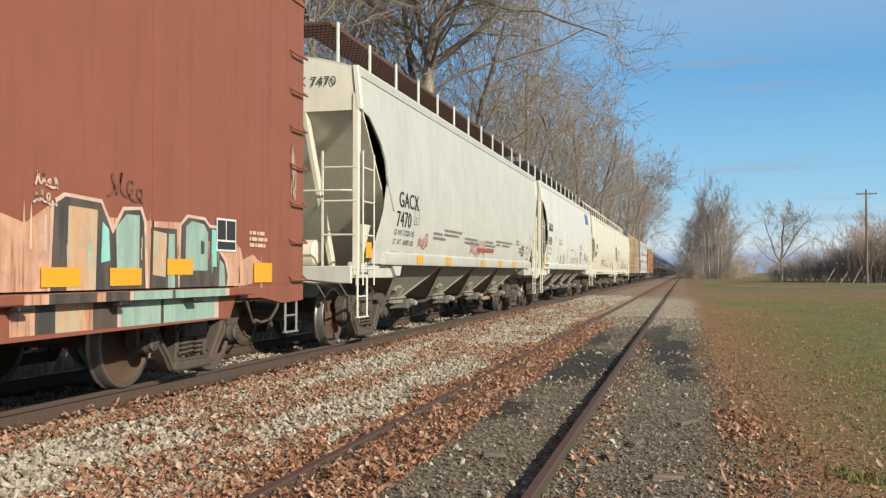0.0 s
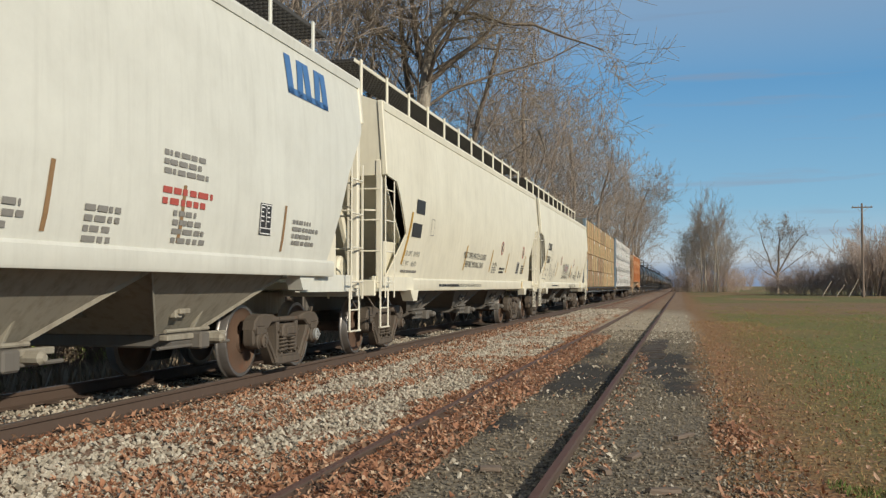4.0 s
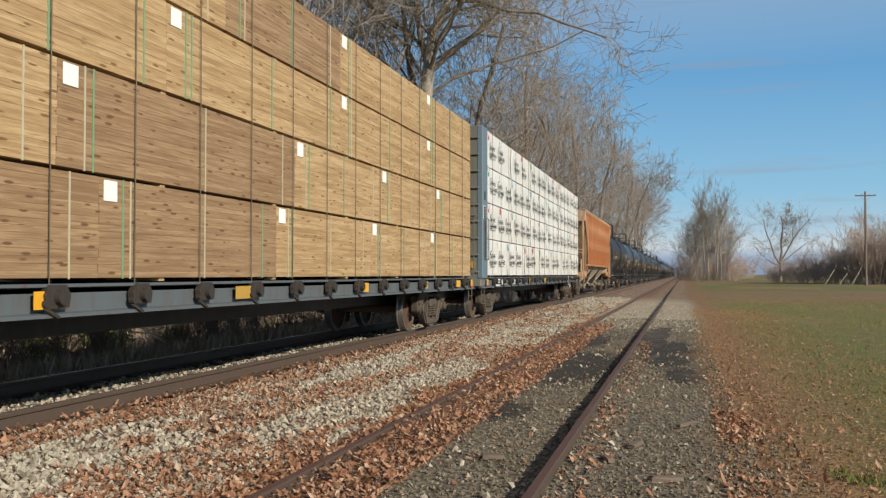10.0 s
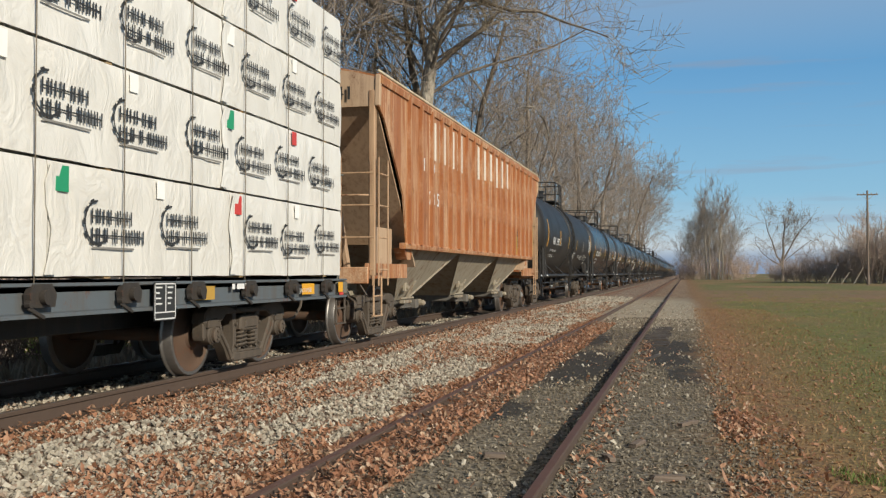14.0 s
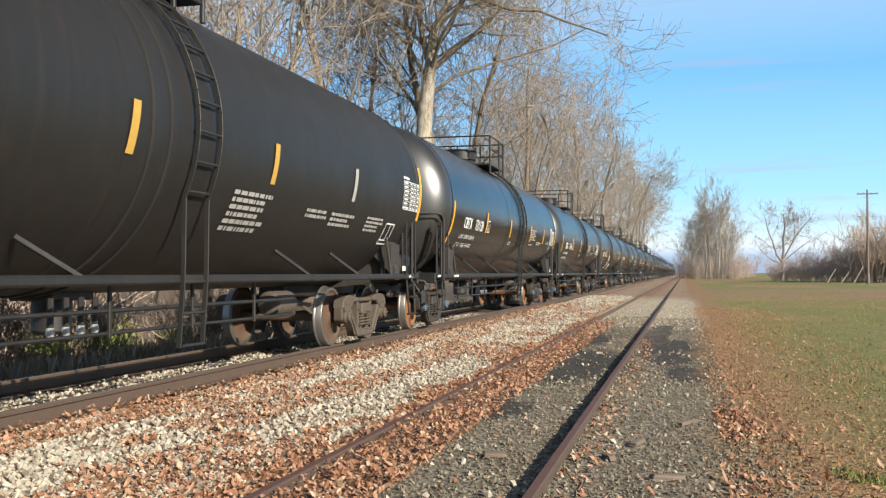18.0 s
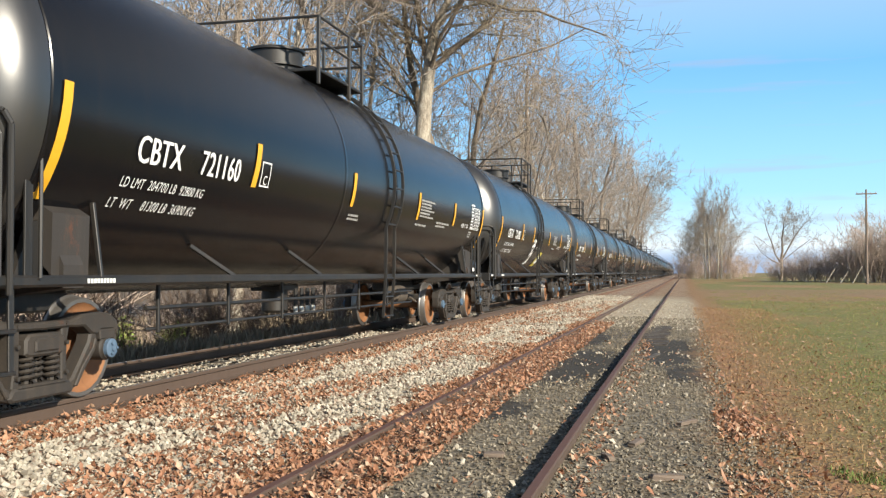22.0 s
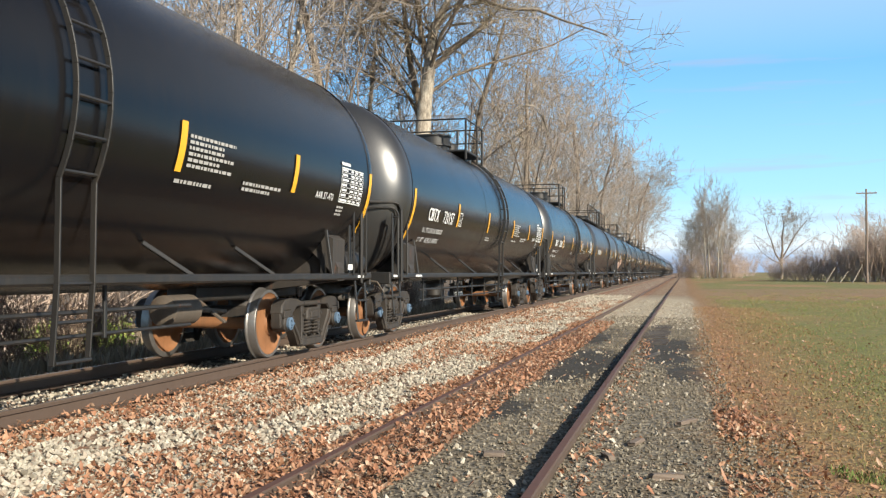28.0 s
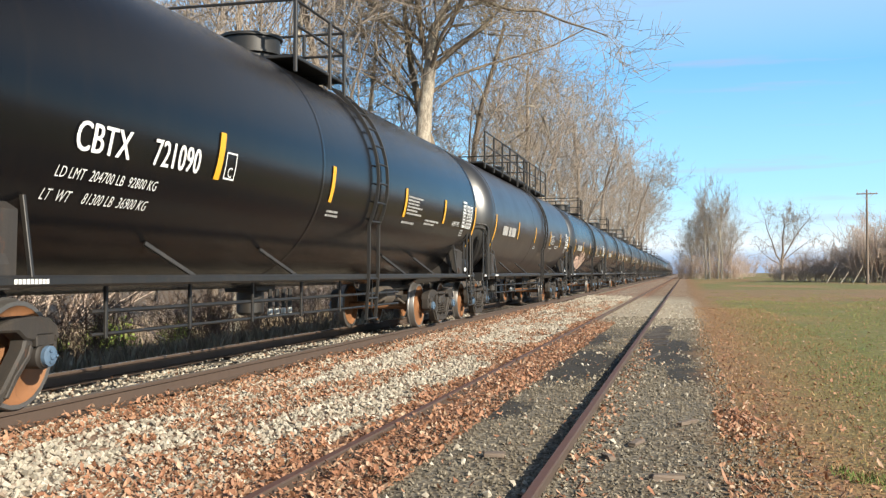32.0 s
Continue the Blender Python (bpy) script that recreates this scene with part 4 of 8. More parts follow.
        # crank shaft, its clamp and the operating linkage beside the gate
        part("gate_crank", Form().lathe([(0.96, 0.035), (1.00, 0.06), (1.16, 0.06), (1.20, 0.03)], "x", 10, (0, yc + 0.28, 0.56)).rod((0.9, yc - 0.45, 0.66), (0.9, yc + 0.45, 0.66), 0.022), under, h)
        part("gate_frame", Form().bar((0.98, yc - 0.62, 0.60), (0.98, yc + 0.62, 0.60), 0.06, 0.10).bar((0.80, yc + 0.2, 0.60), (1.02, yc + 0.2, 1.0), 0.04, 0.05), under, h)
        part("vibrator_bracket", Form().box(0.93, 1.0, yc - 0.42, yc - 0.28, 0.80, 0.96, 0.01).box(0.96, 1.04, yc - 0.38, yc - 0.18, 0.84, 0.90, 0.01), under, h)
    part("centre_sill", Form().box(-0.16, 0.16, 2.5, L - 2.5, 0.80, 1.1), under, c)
    # roof walk of open grating, carried on posts above the roof's edge
    if walkway:
        deck, rail, high = walkway
        zt = ridge + high
        part("running_board", Form().box(-0.98, -0.42, inset + 0.1, L - inset - 0.1, zt - 0.03, zt), deck, c)
        f = Form()
        for i in range(9):
            x = 0.42 + 0.07 * i
            f.box(x - 0.012, x + 0.012, inset + 0.1, L - inset - 0.1, zt - 0.035, zt, 0.0)
        y = inset + 0.1
        while y < L - inset - 0.1:
            f.box(0.42, 0.98, y, y + 0.035, zt - 0.04, zt - 0.005, 0.0)
            y += 0.155
        part("running_board", f, deck, c)
        part("board_edge", Form().box(0.985, 1.01, inset + 0.1, L - inset - 0.1, zt - 0.05, zt + 0.01), rail if rail is M_CREAM2 else deck, c)
        for y in (inset + 0.1, L - inset - 0.85):
            part("crossover_board", Form().box(-0.415, 0.415, y, y + 0.75, zt - 0.03, zt), deck, c)
        y = inset + 0.35
        while y < L - inset:
            part("walk_post", Form().box(1.015, 1.055, y - 0.028, y + 0.028, z1 + 0.03, zt + 0.04), rail, c)
            y += 1.42
        for i in range(5):
            y = inset + 1.6 + i * (L - 2 * inset - 3.2) / 4
            part("hatch_cover", Form().lathe([(ridge - 0.08, 0.42), (ridge + 0.04, 0.42), (ridge + 0.08, 0.36), (ridge + 0.10, 0.1)], "z", 18, (0, y, 0)), paint_, c, smooth=40)
    for y in (truck_in, L - truck_in):
        truck(c, y, tone, (0, 2 if y > 5 else 0))
    couplers(c, L)
    return c


BULGE_TUCK = curve_of([(1.0, 1.33), (1.3, 1.38), (1.7, 1.47), (2.2, 1.56), (2.7, 1.60), (3.3, 1.59), (3.8, 1.55), (4.3, 1.47)])
BULGE = curve_of([(1.0, 1.44), (1.3, 1.50), (1.7, 1.565), (2.2, 1.60), (2.8, 1.60), (3.3, 1.575), (3.8, 1.53), (4.3, 1.46)])
FLAT = lambda z: 1.58
EDGE_OVAL = [(1.28, 1.15), (1.61, 1.28), (2.1, 1.55), (2.59, 1.70), (2.9, 1.62), (3.15, 1.42), (3.5, 0.95), (3.56, 0.62), (4.25, 0.62)]
EDGE_OVAL_SMALL = [(1.28, 1.15), (1.61, 1.28), (2.1, 1.52), (2.59, 1.66), (2.9, 1.58), (3.15, 1.40), (3.5, 0.95), (3.56, 0.58), (4.25, 0.58)]
EDGE_REAR = [(1.28, 2.0), (1.57, 1.86), (1.96, 1.67), (2.73, 1.24), (3.41, 0.64), (3.56, 0.60), (4.25, 0.60)]
EDGE_HEX = [(1.20, 1.16), (1.36, 1.22), (2.04, 1.85), (2.88, 1.06), (2.93, 0.52), (4.2, 0.52)]
EDGE_TRI = [(1.62, 2.10), (2.45, 1.90), (3.56, 0.84), (3.75, 0.52), (4.25, 0.52)]
M_WALKS = {"dark": (M_GRATE, M_WHITE, 0.48), "red": (M_GRATE_RED, M_WHITE, 0.50), "pale": (M_GRATE, M_CREAM2, 0.46)}


def mark(c, text1, text2, y, z1, z2, size, face, ink, gap=0.0, wide=0.95, bold=0.012):
    write(c, text1, y, z1, size, face, ink, wide, bold=bold)
    write(c, text2, y + gap, z2, size, face, ink, wide, bold=bold)


def stripe(c, y, z0, z1, face, m=None, w=0.10, lean=0.0, n=4):
    part("reflective_stripe", patch(Form(), y, y + w, z0, z1, face, 0.007, lean, n), m or M_YELLOW, c)


def scribble(c, y, z, wide, high, face, m, rng, strokes=7, t=0.018, name="graffiti"):
    """A scrawl of looping strokes that cannot be read."""
    f = Form()
    cuts = sorted(rng.uniform(0.1, 0.9) for k in range(max(1, strokes // 5)))
    n = strokes * 12
    tall = [rng.uniform(0.45, 1.0) for k in range(strokes + 2)]
    loop = [rng.uniform(-0.2, 1.5) for k in range(strokes + 2)]
    line = []
    for i in range(n + 1):
        u = i / n * strokes
        k, v = int(u), u - int(u)
        h = tall[k] + (tall[k + 1] - tall[k]) * v
        w = loop[k] + (loop[k + 1] - loop[k]) * v
        line.append((y + wide * (i / n) + wide / strokes * 0.5 * w * math.sin(v * math.tau), z + high * (0.5 - 0.5 * math.cos(v * math.tau)) * h + 0.12 * high * math.sin(u * 1.3)))
    for i, ((p, q), (r, s)) in enumerate(zip(line, line[1:])):
        if any(abs(i / n - k) < 0.4 / n for k in cuts):
            continue
        d = math.hypot(r - p, s - q) or 1
        ny, nz = -(s - q) / d * t, (r - p) / d * t
        f.add([(face(q) + 0.009, p + ny, q + nz), (face(q) + 0.009, p - ny, q - nz), (face(s) + 0.009, r - ny, s - nz), (face(s) + 0.009, r + ny, s + nz)], [(0, 1, 2, 3)])
    return part(name, f, m, c)


def no_hammer(c, y, z, r, face):
    f = Form()
    n = 20
    for i in range(n):
        a, b = i * math.tau / n, (i + 1) * math.tau / n
        q = [(r, a), (r, b), (r * 0.82, b), (r * 0.82, a)]
        f.add([(face(z + u * math.sin(w)) + 0.009, y + u * math.cos(w), z + u * math.sin(w)) for u, w in q], [(0, 1, 2, 3)])
    part("warning_ring", f, M_INKRED, c)
    f = Form()
    for p, q, w in (((-0.10, -0.15), (0.08, 0.15), 0.022), ((-0.08, 0.06), (0.12, -0.10), 0.016)):
        d = math.hypot(q[0] - p[0], q[1] - p[1])
        ny, nz = -(q[1] - p[1]) / d * w, (q[0] - p[0]) / d * w
        pts = [(p[0] + ny, p[1] + nz), (p[0] - ny, p[1] - nz), (q[0] - ny, q[1] - nz), (q[0] + ny, q[1] + nz)]
        f.add([(face(z + b * r / 0.2) + 0.009, y + a * r / 0.2, z + b * r / 0.2) for a, b in pts], [(0, 1, 2, 3)])
    part("warning_sign", f, M_INK, c)


def data_box(c, y, z, wide, high, face, rng, back=None, ink=None):
    part("data_panel", patch(Form(), y, y + wide, z, z + high, face, 0.007, 0, 3), back or M_INK, c)
    f = Form()
    frame_box(f, y + 0.01, y + wide - 0.01, z + 0.01, z + high - 0.01, 0.012, face, 0.011)
    patch(f, y + wide * 0.5, y + wide * 0.54, z + high * 0.22, z + high * 0.95, face, 0.011, n=2)
    patch(f, y + 0.02, y + wide - 0.02, z + high * 0.2, z + high * 0.23, face, 0.011, n=1)
    for k in range(4):
        for j in (0.08, 0.60):
            patch(f, y + wide * j, y + wide * (j + rng.uniform(0.12, 0.3)), z + high * (0.84 - 0.14 * k), z + high * (0.88 - 0.14 * k), face, 0.011, n=1)
    part("data_marks", f, ink or M_CHALK, c)


ink_rng = random.Random(31)
M_STRIPE_OLD = plain("aged_stripe", (0.25, 0.15, 0.07), 0.7, 0, 0.4)


def hopper_one():
    L = 17.3
    c = hopper("grey-white curved-side covered hopper with streaked dusty paint", L, M_GREY, M_UNDER, BULGE, 1.28, 4.2, 4.45, EDGE_OVAL, 0.62, (1.27, 1.48, 1.7), (4, 2.9, L - 2.9), 2.15, "brown", M_WALKS["red"], M_CREAM2, end_mat=M_CREAM2, rear=EDGE_REAR)
    mark(c, "GACX", "7470", 2.25, 2.24, 1.91, 0.37, BULGE, M_INK, -0.10, 1.05)
    frame_box(f := Form(), 3.15, 3.42, 1.98, 2.26, 0.014, BULGE)
    write(c, "C", 3.23, 2.02, 0.13, BULGE, M_INK)
    part("plate_mark", f, M_INKGREY, c)
    write(c, "LD LMT 222200 LBS", 2.07, 1.77, 0.125, BULGE, M_INK)
    write(c, "LT  WT   63800 LBS", 2.04, 1.61, 0.125, BULGE, M_INK)
    write(c, "GACX 7470", 0.10, 4.22, 0.20, lambda z: 0, M_INK).matrix_basis = Matrix(((0, 1, 0, 0), (-1, 0, 0, 0.60), (0, 0, 1, -0.28), (0, 0, 0, 1)))
    data_box(c, 13.80, 1.60, 0.42, 0.36, BULGE, ink_rng)
    part("outlet_tube", Form().lathe([(11.1, 0.03), (11.13, 0.05), (11.6, 0.05), (11.62, 0.06), (11.68, 0.06)], "y", 12, (1.0, 0, 0.46)), M_CHUTE, c, "dusty grey discharge pipe", smooth=40)
    part("tube_cap", Form().lathe([(11.68, 0.055), (11.9, 0.055), (11.95, 0.03)], "y", 12, (1.0, 0, 0.46)), M_FLAPRED, c, "red pipe cap", smooth=40)
    for y in (3.4, 5.4, 8.6, 10.65, 12.5):
        part("reflective_patch", patch(Form(), y, y + 0.38, 1.30, 1.44, lambda z: BULGE(1.48) + 0.032, 0.006, n=1), M_YELLOW, c)
    part("reflective_patch", patch(Form(), 0.72, 0.98, 1.36, 1.60, lambda z: 1.58, 0.006, n=1), M_YELLOW, c)
    for y, z, w, r in ((5.2, 2.05, 1.6, 2), (6.9, 1.95, 1.4, 2), (10.2, 2.0, 0.8, 2), (12.9, 2.1, 0.5, 2), (9.0, 1.95, 1.2, 3), (11.0, 2.0, 1.4, 2), (13.4, 1.9, 0.7, 2), (2.0, 1.54, 0.5, 1), (2.8, 1.54, 0.5, 1), (4.42, 1.96, 0.9, 2)):
        smallprint(c, y, z - 0.1, w, r, 0.05, BULGE, M_INKGREY, ink_rng)
    scribble(c, 3.42, 1.60, 0.65, 0.28, BULGE, M_INKRED, ink_rng, 6, 0.009)
    scribble(c, 7.4, 1.55, 1.6, 0.45, BULGE, M_INKRED, ink_rng, 8, 0.012)
    smallprint(c, 8.2, 1.62, 1.8, 1, 0.09, BULGE, M_INKRED, ink_rng)
    smallprint(c, 14.0, 1.75, 0.35, 3, 0.03, BULGE, M_INKGREY, ink_rng)
    for text, y, z in (("EXW 10-8", 14.51, 1.86), ("EW 8-6", 14.49, 1.77), ("CU FT 5161", 14.46, 1.68), ("H 9-8", 15.10, 1.86), ("H 15-0", 15.05, 1.77)):
        write(c, text, y, z, 0.095, BULGE, M_INK, 0.8)
    smallprint(c, 14.72, 1.53, 0.46, 1, 0.04, BULGE, M_INKGREY, ink_rng)
    # slotted plates riveted on the sheet near both ends
    for lo, hi in (((15.27, 2.26), (15.78, 2.60)), ((1.98, 2.24), (1.74, 2.60))):
        f, n, rim = Form(), 9, []
        for (y, z), turn in ((lo, 0), (hi, math.pi)):
            for i in range(n):
                a = math.atan2(hi[1] - lo[1], hi[0] - lo[0]) + math.pi * (0.5 + i / (n - 1)) + turn
                rim.append((y + 0.09 * math.cos(a), z + 0.09 * math.sin(a)))
        k = len(rim)
        f.add([(BULGE(z) + u, y, z) for u in (0.001, 0.022) for y, z in rim], [tuple(range(k, 2 * k))] + [(i, (i + 1) % k, k + (i + 1) % k, k + i) for i in range(k)])
        part("repair_plate", f, M_GREY, c)
    return c, L


def hopper_two():
    L = 17.75
    c = hopper("white curved-side covered hopper with black lettering", L, M_WHITE, M_UNDER, BULGE, 1.28, 4.22, 4.45, EDGE_OVAL_SMALL, 0.55, (1.27, 1.48, 1.7), (4, 2.9, L - 2.9), 2.1, "brown", M_WALKS["dark"], M_CREAM2, end_mat=M_CREAM2, rear=EDGE_REAR)
    mark(c, "GACX", "54150", 1.87, 2.61, 2.13, 0.40, BULGE, M_INK, -0.13, 0.84)
    write(c, "LD LMT  220300", 1.73, 1.95, 0.135, BULGE, M_INK, 0.85)
    write(c, "LT  WT     65700", 1.68, 1.77, 0.135, BULGE, M_INK, 0.85)
    frame_box(f := Form(), 3.60, 3.85, 2.38, 2.68, 0.012, BULGE)
    part("plate_mark", f, M_INKGREY, c)
    write(c, "C", 3.67, 2.42, 0.16, BULGE, M_INK)
    write(c, "OPEN HATCH COVERS", 4.45, 2.33, 0.115, BULGE, M_INKRED)
    write(c, "BEFORE UNLOADING CAR", 4.37, 2.20, 0.115, BULGE, M_INKRED, 0.9)
    stripe(c, 1.47, 1.60, 2.65, BULGE, M_YELLOW_DULL, 0.10, 0.10)
    for y in (4.28, 7.2, 10.1, 12.0, 14.3):
        stripe(c, y, 1.55, 2.1, BULGE, M_STRIPE_OLD, 0.055, 0.06)
    for y, z, w, r in ((5.0, 1.75, 0.5, 4), (5.9, 1.82, 0.6, 5), (8.4, 2.05, 1.1, 1), (8.6, 1.72, 0.4, 3), (9.4, 1.72, 0.5, 3), (10.6, 1.75, 0.5, 4), (11.7, 2.35, 0.9, 3), (11.9, 1.8, 0.6, 4), (14.6, 1.9, 0.8, 4), (1.75, 1.62, 0.35, 2)):
        smallprint(c, y, z, w, r, 0.05, BULGE, M_INKGREY, ink_rng)
    smallprint(c, 11.7, 2.0, 0.9, 2, 0.06, BULGE, M_INKRED, ink_rng)
    smallprint(c, 0.9, 1.38, 1.2, 1, 0.07, lambda z: BULGE(1.48) + 0.03, M_INKGREY, ink_rng)
    data_box(c, 13.7, 1.72, 0.30, 0.36, BULGE, ink_rng)
    # lessor's emblem: slanting blue bars
    f = Form()
    for i in range(5):
        patch(f, 14.5 + i * 0.28, 14.68 + i * 0.28, 3.5, 3.98, BULGE, 0.009, 0.05 if i % 2 else -0.05)
    patch(f, 14.5, 15.8, 3.5, 3.58, BULGE, 0.009, n=1)
    part("emblem", f, M_INKBLUE, c)
    write(c, "GACX", 0.10, 3.98, 0.24, lambda z: 0, M_INK).matrix_basis = Matrix(((0, 1, 0, 0), (-1, 0, 0, 0.56), (0, 0, 1, 0.04), (0, 0, 0, 1)))
    write(c, "54150", 0.10, 3.70, 0.24, lambda z: 0, M_INK).matrix_basis = Matrix(((0, 1, 0, 0), (-1, 0, 0, 0.56), (0, 0, 1, 0.04), (0, 0, 0, 1)))
    part("reflective_patch", patch(Form(), 0.72, 0.98, 1.36, 1.60, lambda z: 1.58, 0.006, n=1), M_YELLOW, c)
    return c, L


def hopper_cream(L, first):
    B = BULGE_TUCK
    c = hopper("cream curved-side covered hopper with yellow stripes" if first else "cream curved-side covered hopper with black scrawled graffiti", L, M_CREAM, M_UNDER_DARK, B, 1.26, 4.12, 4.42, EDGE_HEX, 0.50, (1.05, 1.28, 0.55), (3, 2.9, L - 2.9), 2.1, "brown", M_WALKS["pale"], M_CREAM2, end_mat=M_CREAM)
    if first:
        smallprint(c, 2.3, 2.45, 0.8, 1, 0.25, B, M_INK, ink_rng)
        smallprint(c, 2.15, 2.02, 0.8, 1, 0.25, B, M_INK, ink_rng)
    else:
        mark(c, "CRDX", "12610", 2.30, 2.43, 1.97, 0.37, B, M_INK, -0.16, 0.88, 0.018)
    stripe(c, 1.78, 1.52, 2.45, B, M_YELLOW_DULL, 0.10, 0.26)
    write(c, "LD LMT  219900", 1.94, 1.68, 0.13, B, M_INKGREY)
    write(c, "LT WT    66100", 1.86, 1.50, 0.13, B, M_INKGREY)
    smallprint(c, 1.86, 1.38, 1.1, 1, 0.045, B, M_INKGREY, ink_rng)
    frame_box(f := Form(), 3.40, 3.62, 2.10, 2.42, 0.014, B)
    part("plate_mark", f, M_INKGREY, c)
    for y in ((6.6, 9.55, 11.85, 14.7) if first else (5.3, 10.2, 12.6, 14.9)):
        stripe(c, y, 1.50, 2.05, B, M_YELLOW if (not first and y == 10.2) else M_YELLOW_DULL, 0.085, 0.10)
    for y in ((10.9, 14.3) if first else (6.5, 11.1)):
        no_hammer(c, y, 2.15, 0.18, B)
    write(c, "CAUTION", 9.86 if first else 10.5, 1.66, 0.13, B, M_INK)
    smallprint(c, 9.84 if first else 10.48, 1.60, 0.6, 3, 0.035, B, M_INKGREY, ink_rng)
    smallprint(c, 10.9 if first else 11.5, 1.58, 0.8, 2, 0.055, B, M_INK, ink_rng)
    smallprint(c, 14.3, 1.72, 0.5, 4, 0.04, B, M_INK, ink_rng)
    data_box(c, 13.55, 1.50, 0.36, 0.34, B, ink_rng)
    band = lambda z: B(1.28) + 0.03
    smallprint(c, 4.6, 1.13, 2.0, 1, 0.05, band, M_INK, ink_rng)
    if first:
        write(c, "MUST OPEN HATCH COVERS", 6.45, 1.77, 0.20, B, M_INK, 0.9, shear=0.15)
        write(c, "BEFORE MOVING CARS", 6.75, 1.57, 0.20, B, M_INK, 0.9, shear=0.15)
        write(c, "CLOSE HOPPER GATES AND ROOF HATCHES BEFORE MOVING CAR", 5.6, 1.12, 0.10, band, M_INK)
    else:
        # a big hollow throw-up with a placard on it, and some tags
        f = Form()
        for i in range(7):
            for k in range(12):
                a, b = k * math.tau / 12, (k + 1) * math.tau / 12
                cy, cz, r0, r1 = 7.45 + i * 0.28, 1.72 + 0.06 * (i % 2), 0.20, 0.30
                q = [(r0, a), (r0, b), (r0 - 0.032, b), (r0 - 0.032, a)]
                f.add([(B(cz + r1 * u / r0 * math.sin(w)) + 0.008 + i * 0.0006, cy + u * math.cos(w), cz + r1 * u / r0 * math.sin(w)) for u, w in q], [(0, 1, 2, 3)])
        part("graffiti", f, M_INK, c)
        part("placard", patch(Form(), 7.75, 8.95, 1.74, 2.0, B, 0.016, 0, 2), M_CHALKDIM, c, "grey placard with red lettering")
        write(c, "MUST OPEN HATCH COVERS", 7.79, 1.88, 0.09, B, M_INKRED, 0.9, 0.022)
        write(c, "BEFORE UNLOADING CAR", 7.79, 1.77, 0.09, B, M_INKRED, 0.9, 0.022)
        scribble(c, 3.2, 1.42, 1.8, 0.70, B, M_INKGREY, ink_rng, 7, 0.011)
        scribble(c, 12.1, 1.42, 0.9, 0.5, B, M_INKGREY, ink_rng, 5, 0.012)
        scribble(c, 9.7, 1.5, 0.5, 0.5, B, M_INK, ink_rng, 4, 0.013)
        scribble(c, 10.2, 1.09, 2.6, 0.14, band, M_INK, ink_rng, 12, 0.011)
    for text, z in (("CRDX", 3.80), ("12610", 3.52)):
        if not first:
            write(c, text, 0.35, z, 0.26, lambda z: 0, M_INK).matrix_basis = Matrix(((0, 1, 0, 0), (-1, 0, 0, 0.48), (0, 0, 1, 0.02), (0, 0, 0, 1)))
    part("reflective_patch", patch(Form(), 2.1, 2.26, 1.09, 1.25, band, 0.006, n=1), M_YELLOW_DULL, c)
    part("reflective_patch", patch(Form(), L - 2.7, L - 2.5, 1.09, 1.25, band, 0.006, n=1), M_YELLOW_DULL, c)
    return c, L


def hopper_orange():
    L = 17.95
    c = hopper("rusty faded-orange ribbed covered hopper with flaking white paint", L, M_ORANGE, M_CHUTE, FLAT, 1.62, 4.22, 4.45, EDGE_TRI, 0.54, (1.56, 1.66, 1.95), (3, 2.2, L - 2.2), 1.95, "brown", None, M_RUST_POST, end_mat=M_RUST_END, chute_mat=M_CHUTE)
    n = 19
    for i in range(n):
        y = 2.18 + i * (L - 4.36) / (n - 1)
        for s in (-1, 1):
            part("rib", RIB, None, c, at=pose(s * 1.58, y, 0, 0, 0, 0 if s > 0 else 180))
    for i in range(4):
        part("white_panel", patch(Form(), 3.62 + i * 0.755, 3.62 + i * 0.755 + 0.50, 3.28, 4.0 + 0.02 * i, FLAT, 0.005, n=1), M_CHALKWORN, c, "flaking white paint block")
    for i in range(6):
        part("white_panel", patch(Form(), 7.95 + i * 0.755, 7.95 + i * 0.755 + 0.48, 3.30 + 0.05 * (i % 3), 4.05, FLAT, 0.005, n=1), M_CHALKWORN, c, "flaking white paint block")
    for t, y in (("N", 2.95), ("O", 3.68), ("K", 4.45)):
        write(c, t, y, 3.0, 0.36, FLAT, M_CHALK, 1.1, bold=0.02)
    for t, y in (("8", 2.95), ("2 8", 3.55), ("5 4", 4.15)):
        write(c, t, y, 2.42, 0.36, FLAT, M_CHALK, 0.9, bold=0.02)
    for y in (2.30, 13.22, 16.1):
        stripe(c, y, 1.68, 2.2 if 3 < y < 15 else 2.6, FLAT, M_YELLOW_DULL, 0.15)
    for y in (13.42, 14.24):
        data_box(c, y, 1.85, 0.34, 0.55, FLAT, ink_rng)
    write(c, "28541", 0.38, 3.86, 0.30, lambda z: 0, M_INK, 1.0, bold=0.015).matrix_basis = Matrix(((0, 1, 0, 0), (-1, 0, 0, 0.50), (0, 0, 1, 0.0), (0, 0, 0, 1)))
    for s in (-1, 1):
        part("roof_rail", Form().box(s * 1.56, s * 1.60, 0.5, L - 0.5, 4.27, 4.31), M_CREAM_OLD, c)
    part("running_board", Form().box(-0.35, 0.35, 0.6, L - 0.6, 4.50, 4.54), M_GALV, c)
    return c, L


M_CHALKWORN = paint("flaking_white", (0.74, 0.69, 0.60), 0.7, dirt=(0.45, 0.20, 0.09), amount=0.8, streak=1.5)
RIB = Form().prism([(-0.05, 1.64), (0.05, 1.64), (0.05, 4.15), (-0.05, 4.15)], -0.01, 0.065).mesh("rib", M_ORANGE)


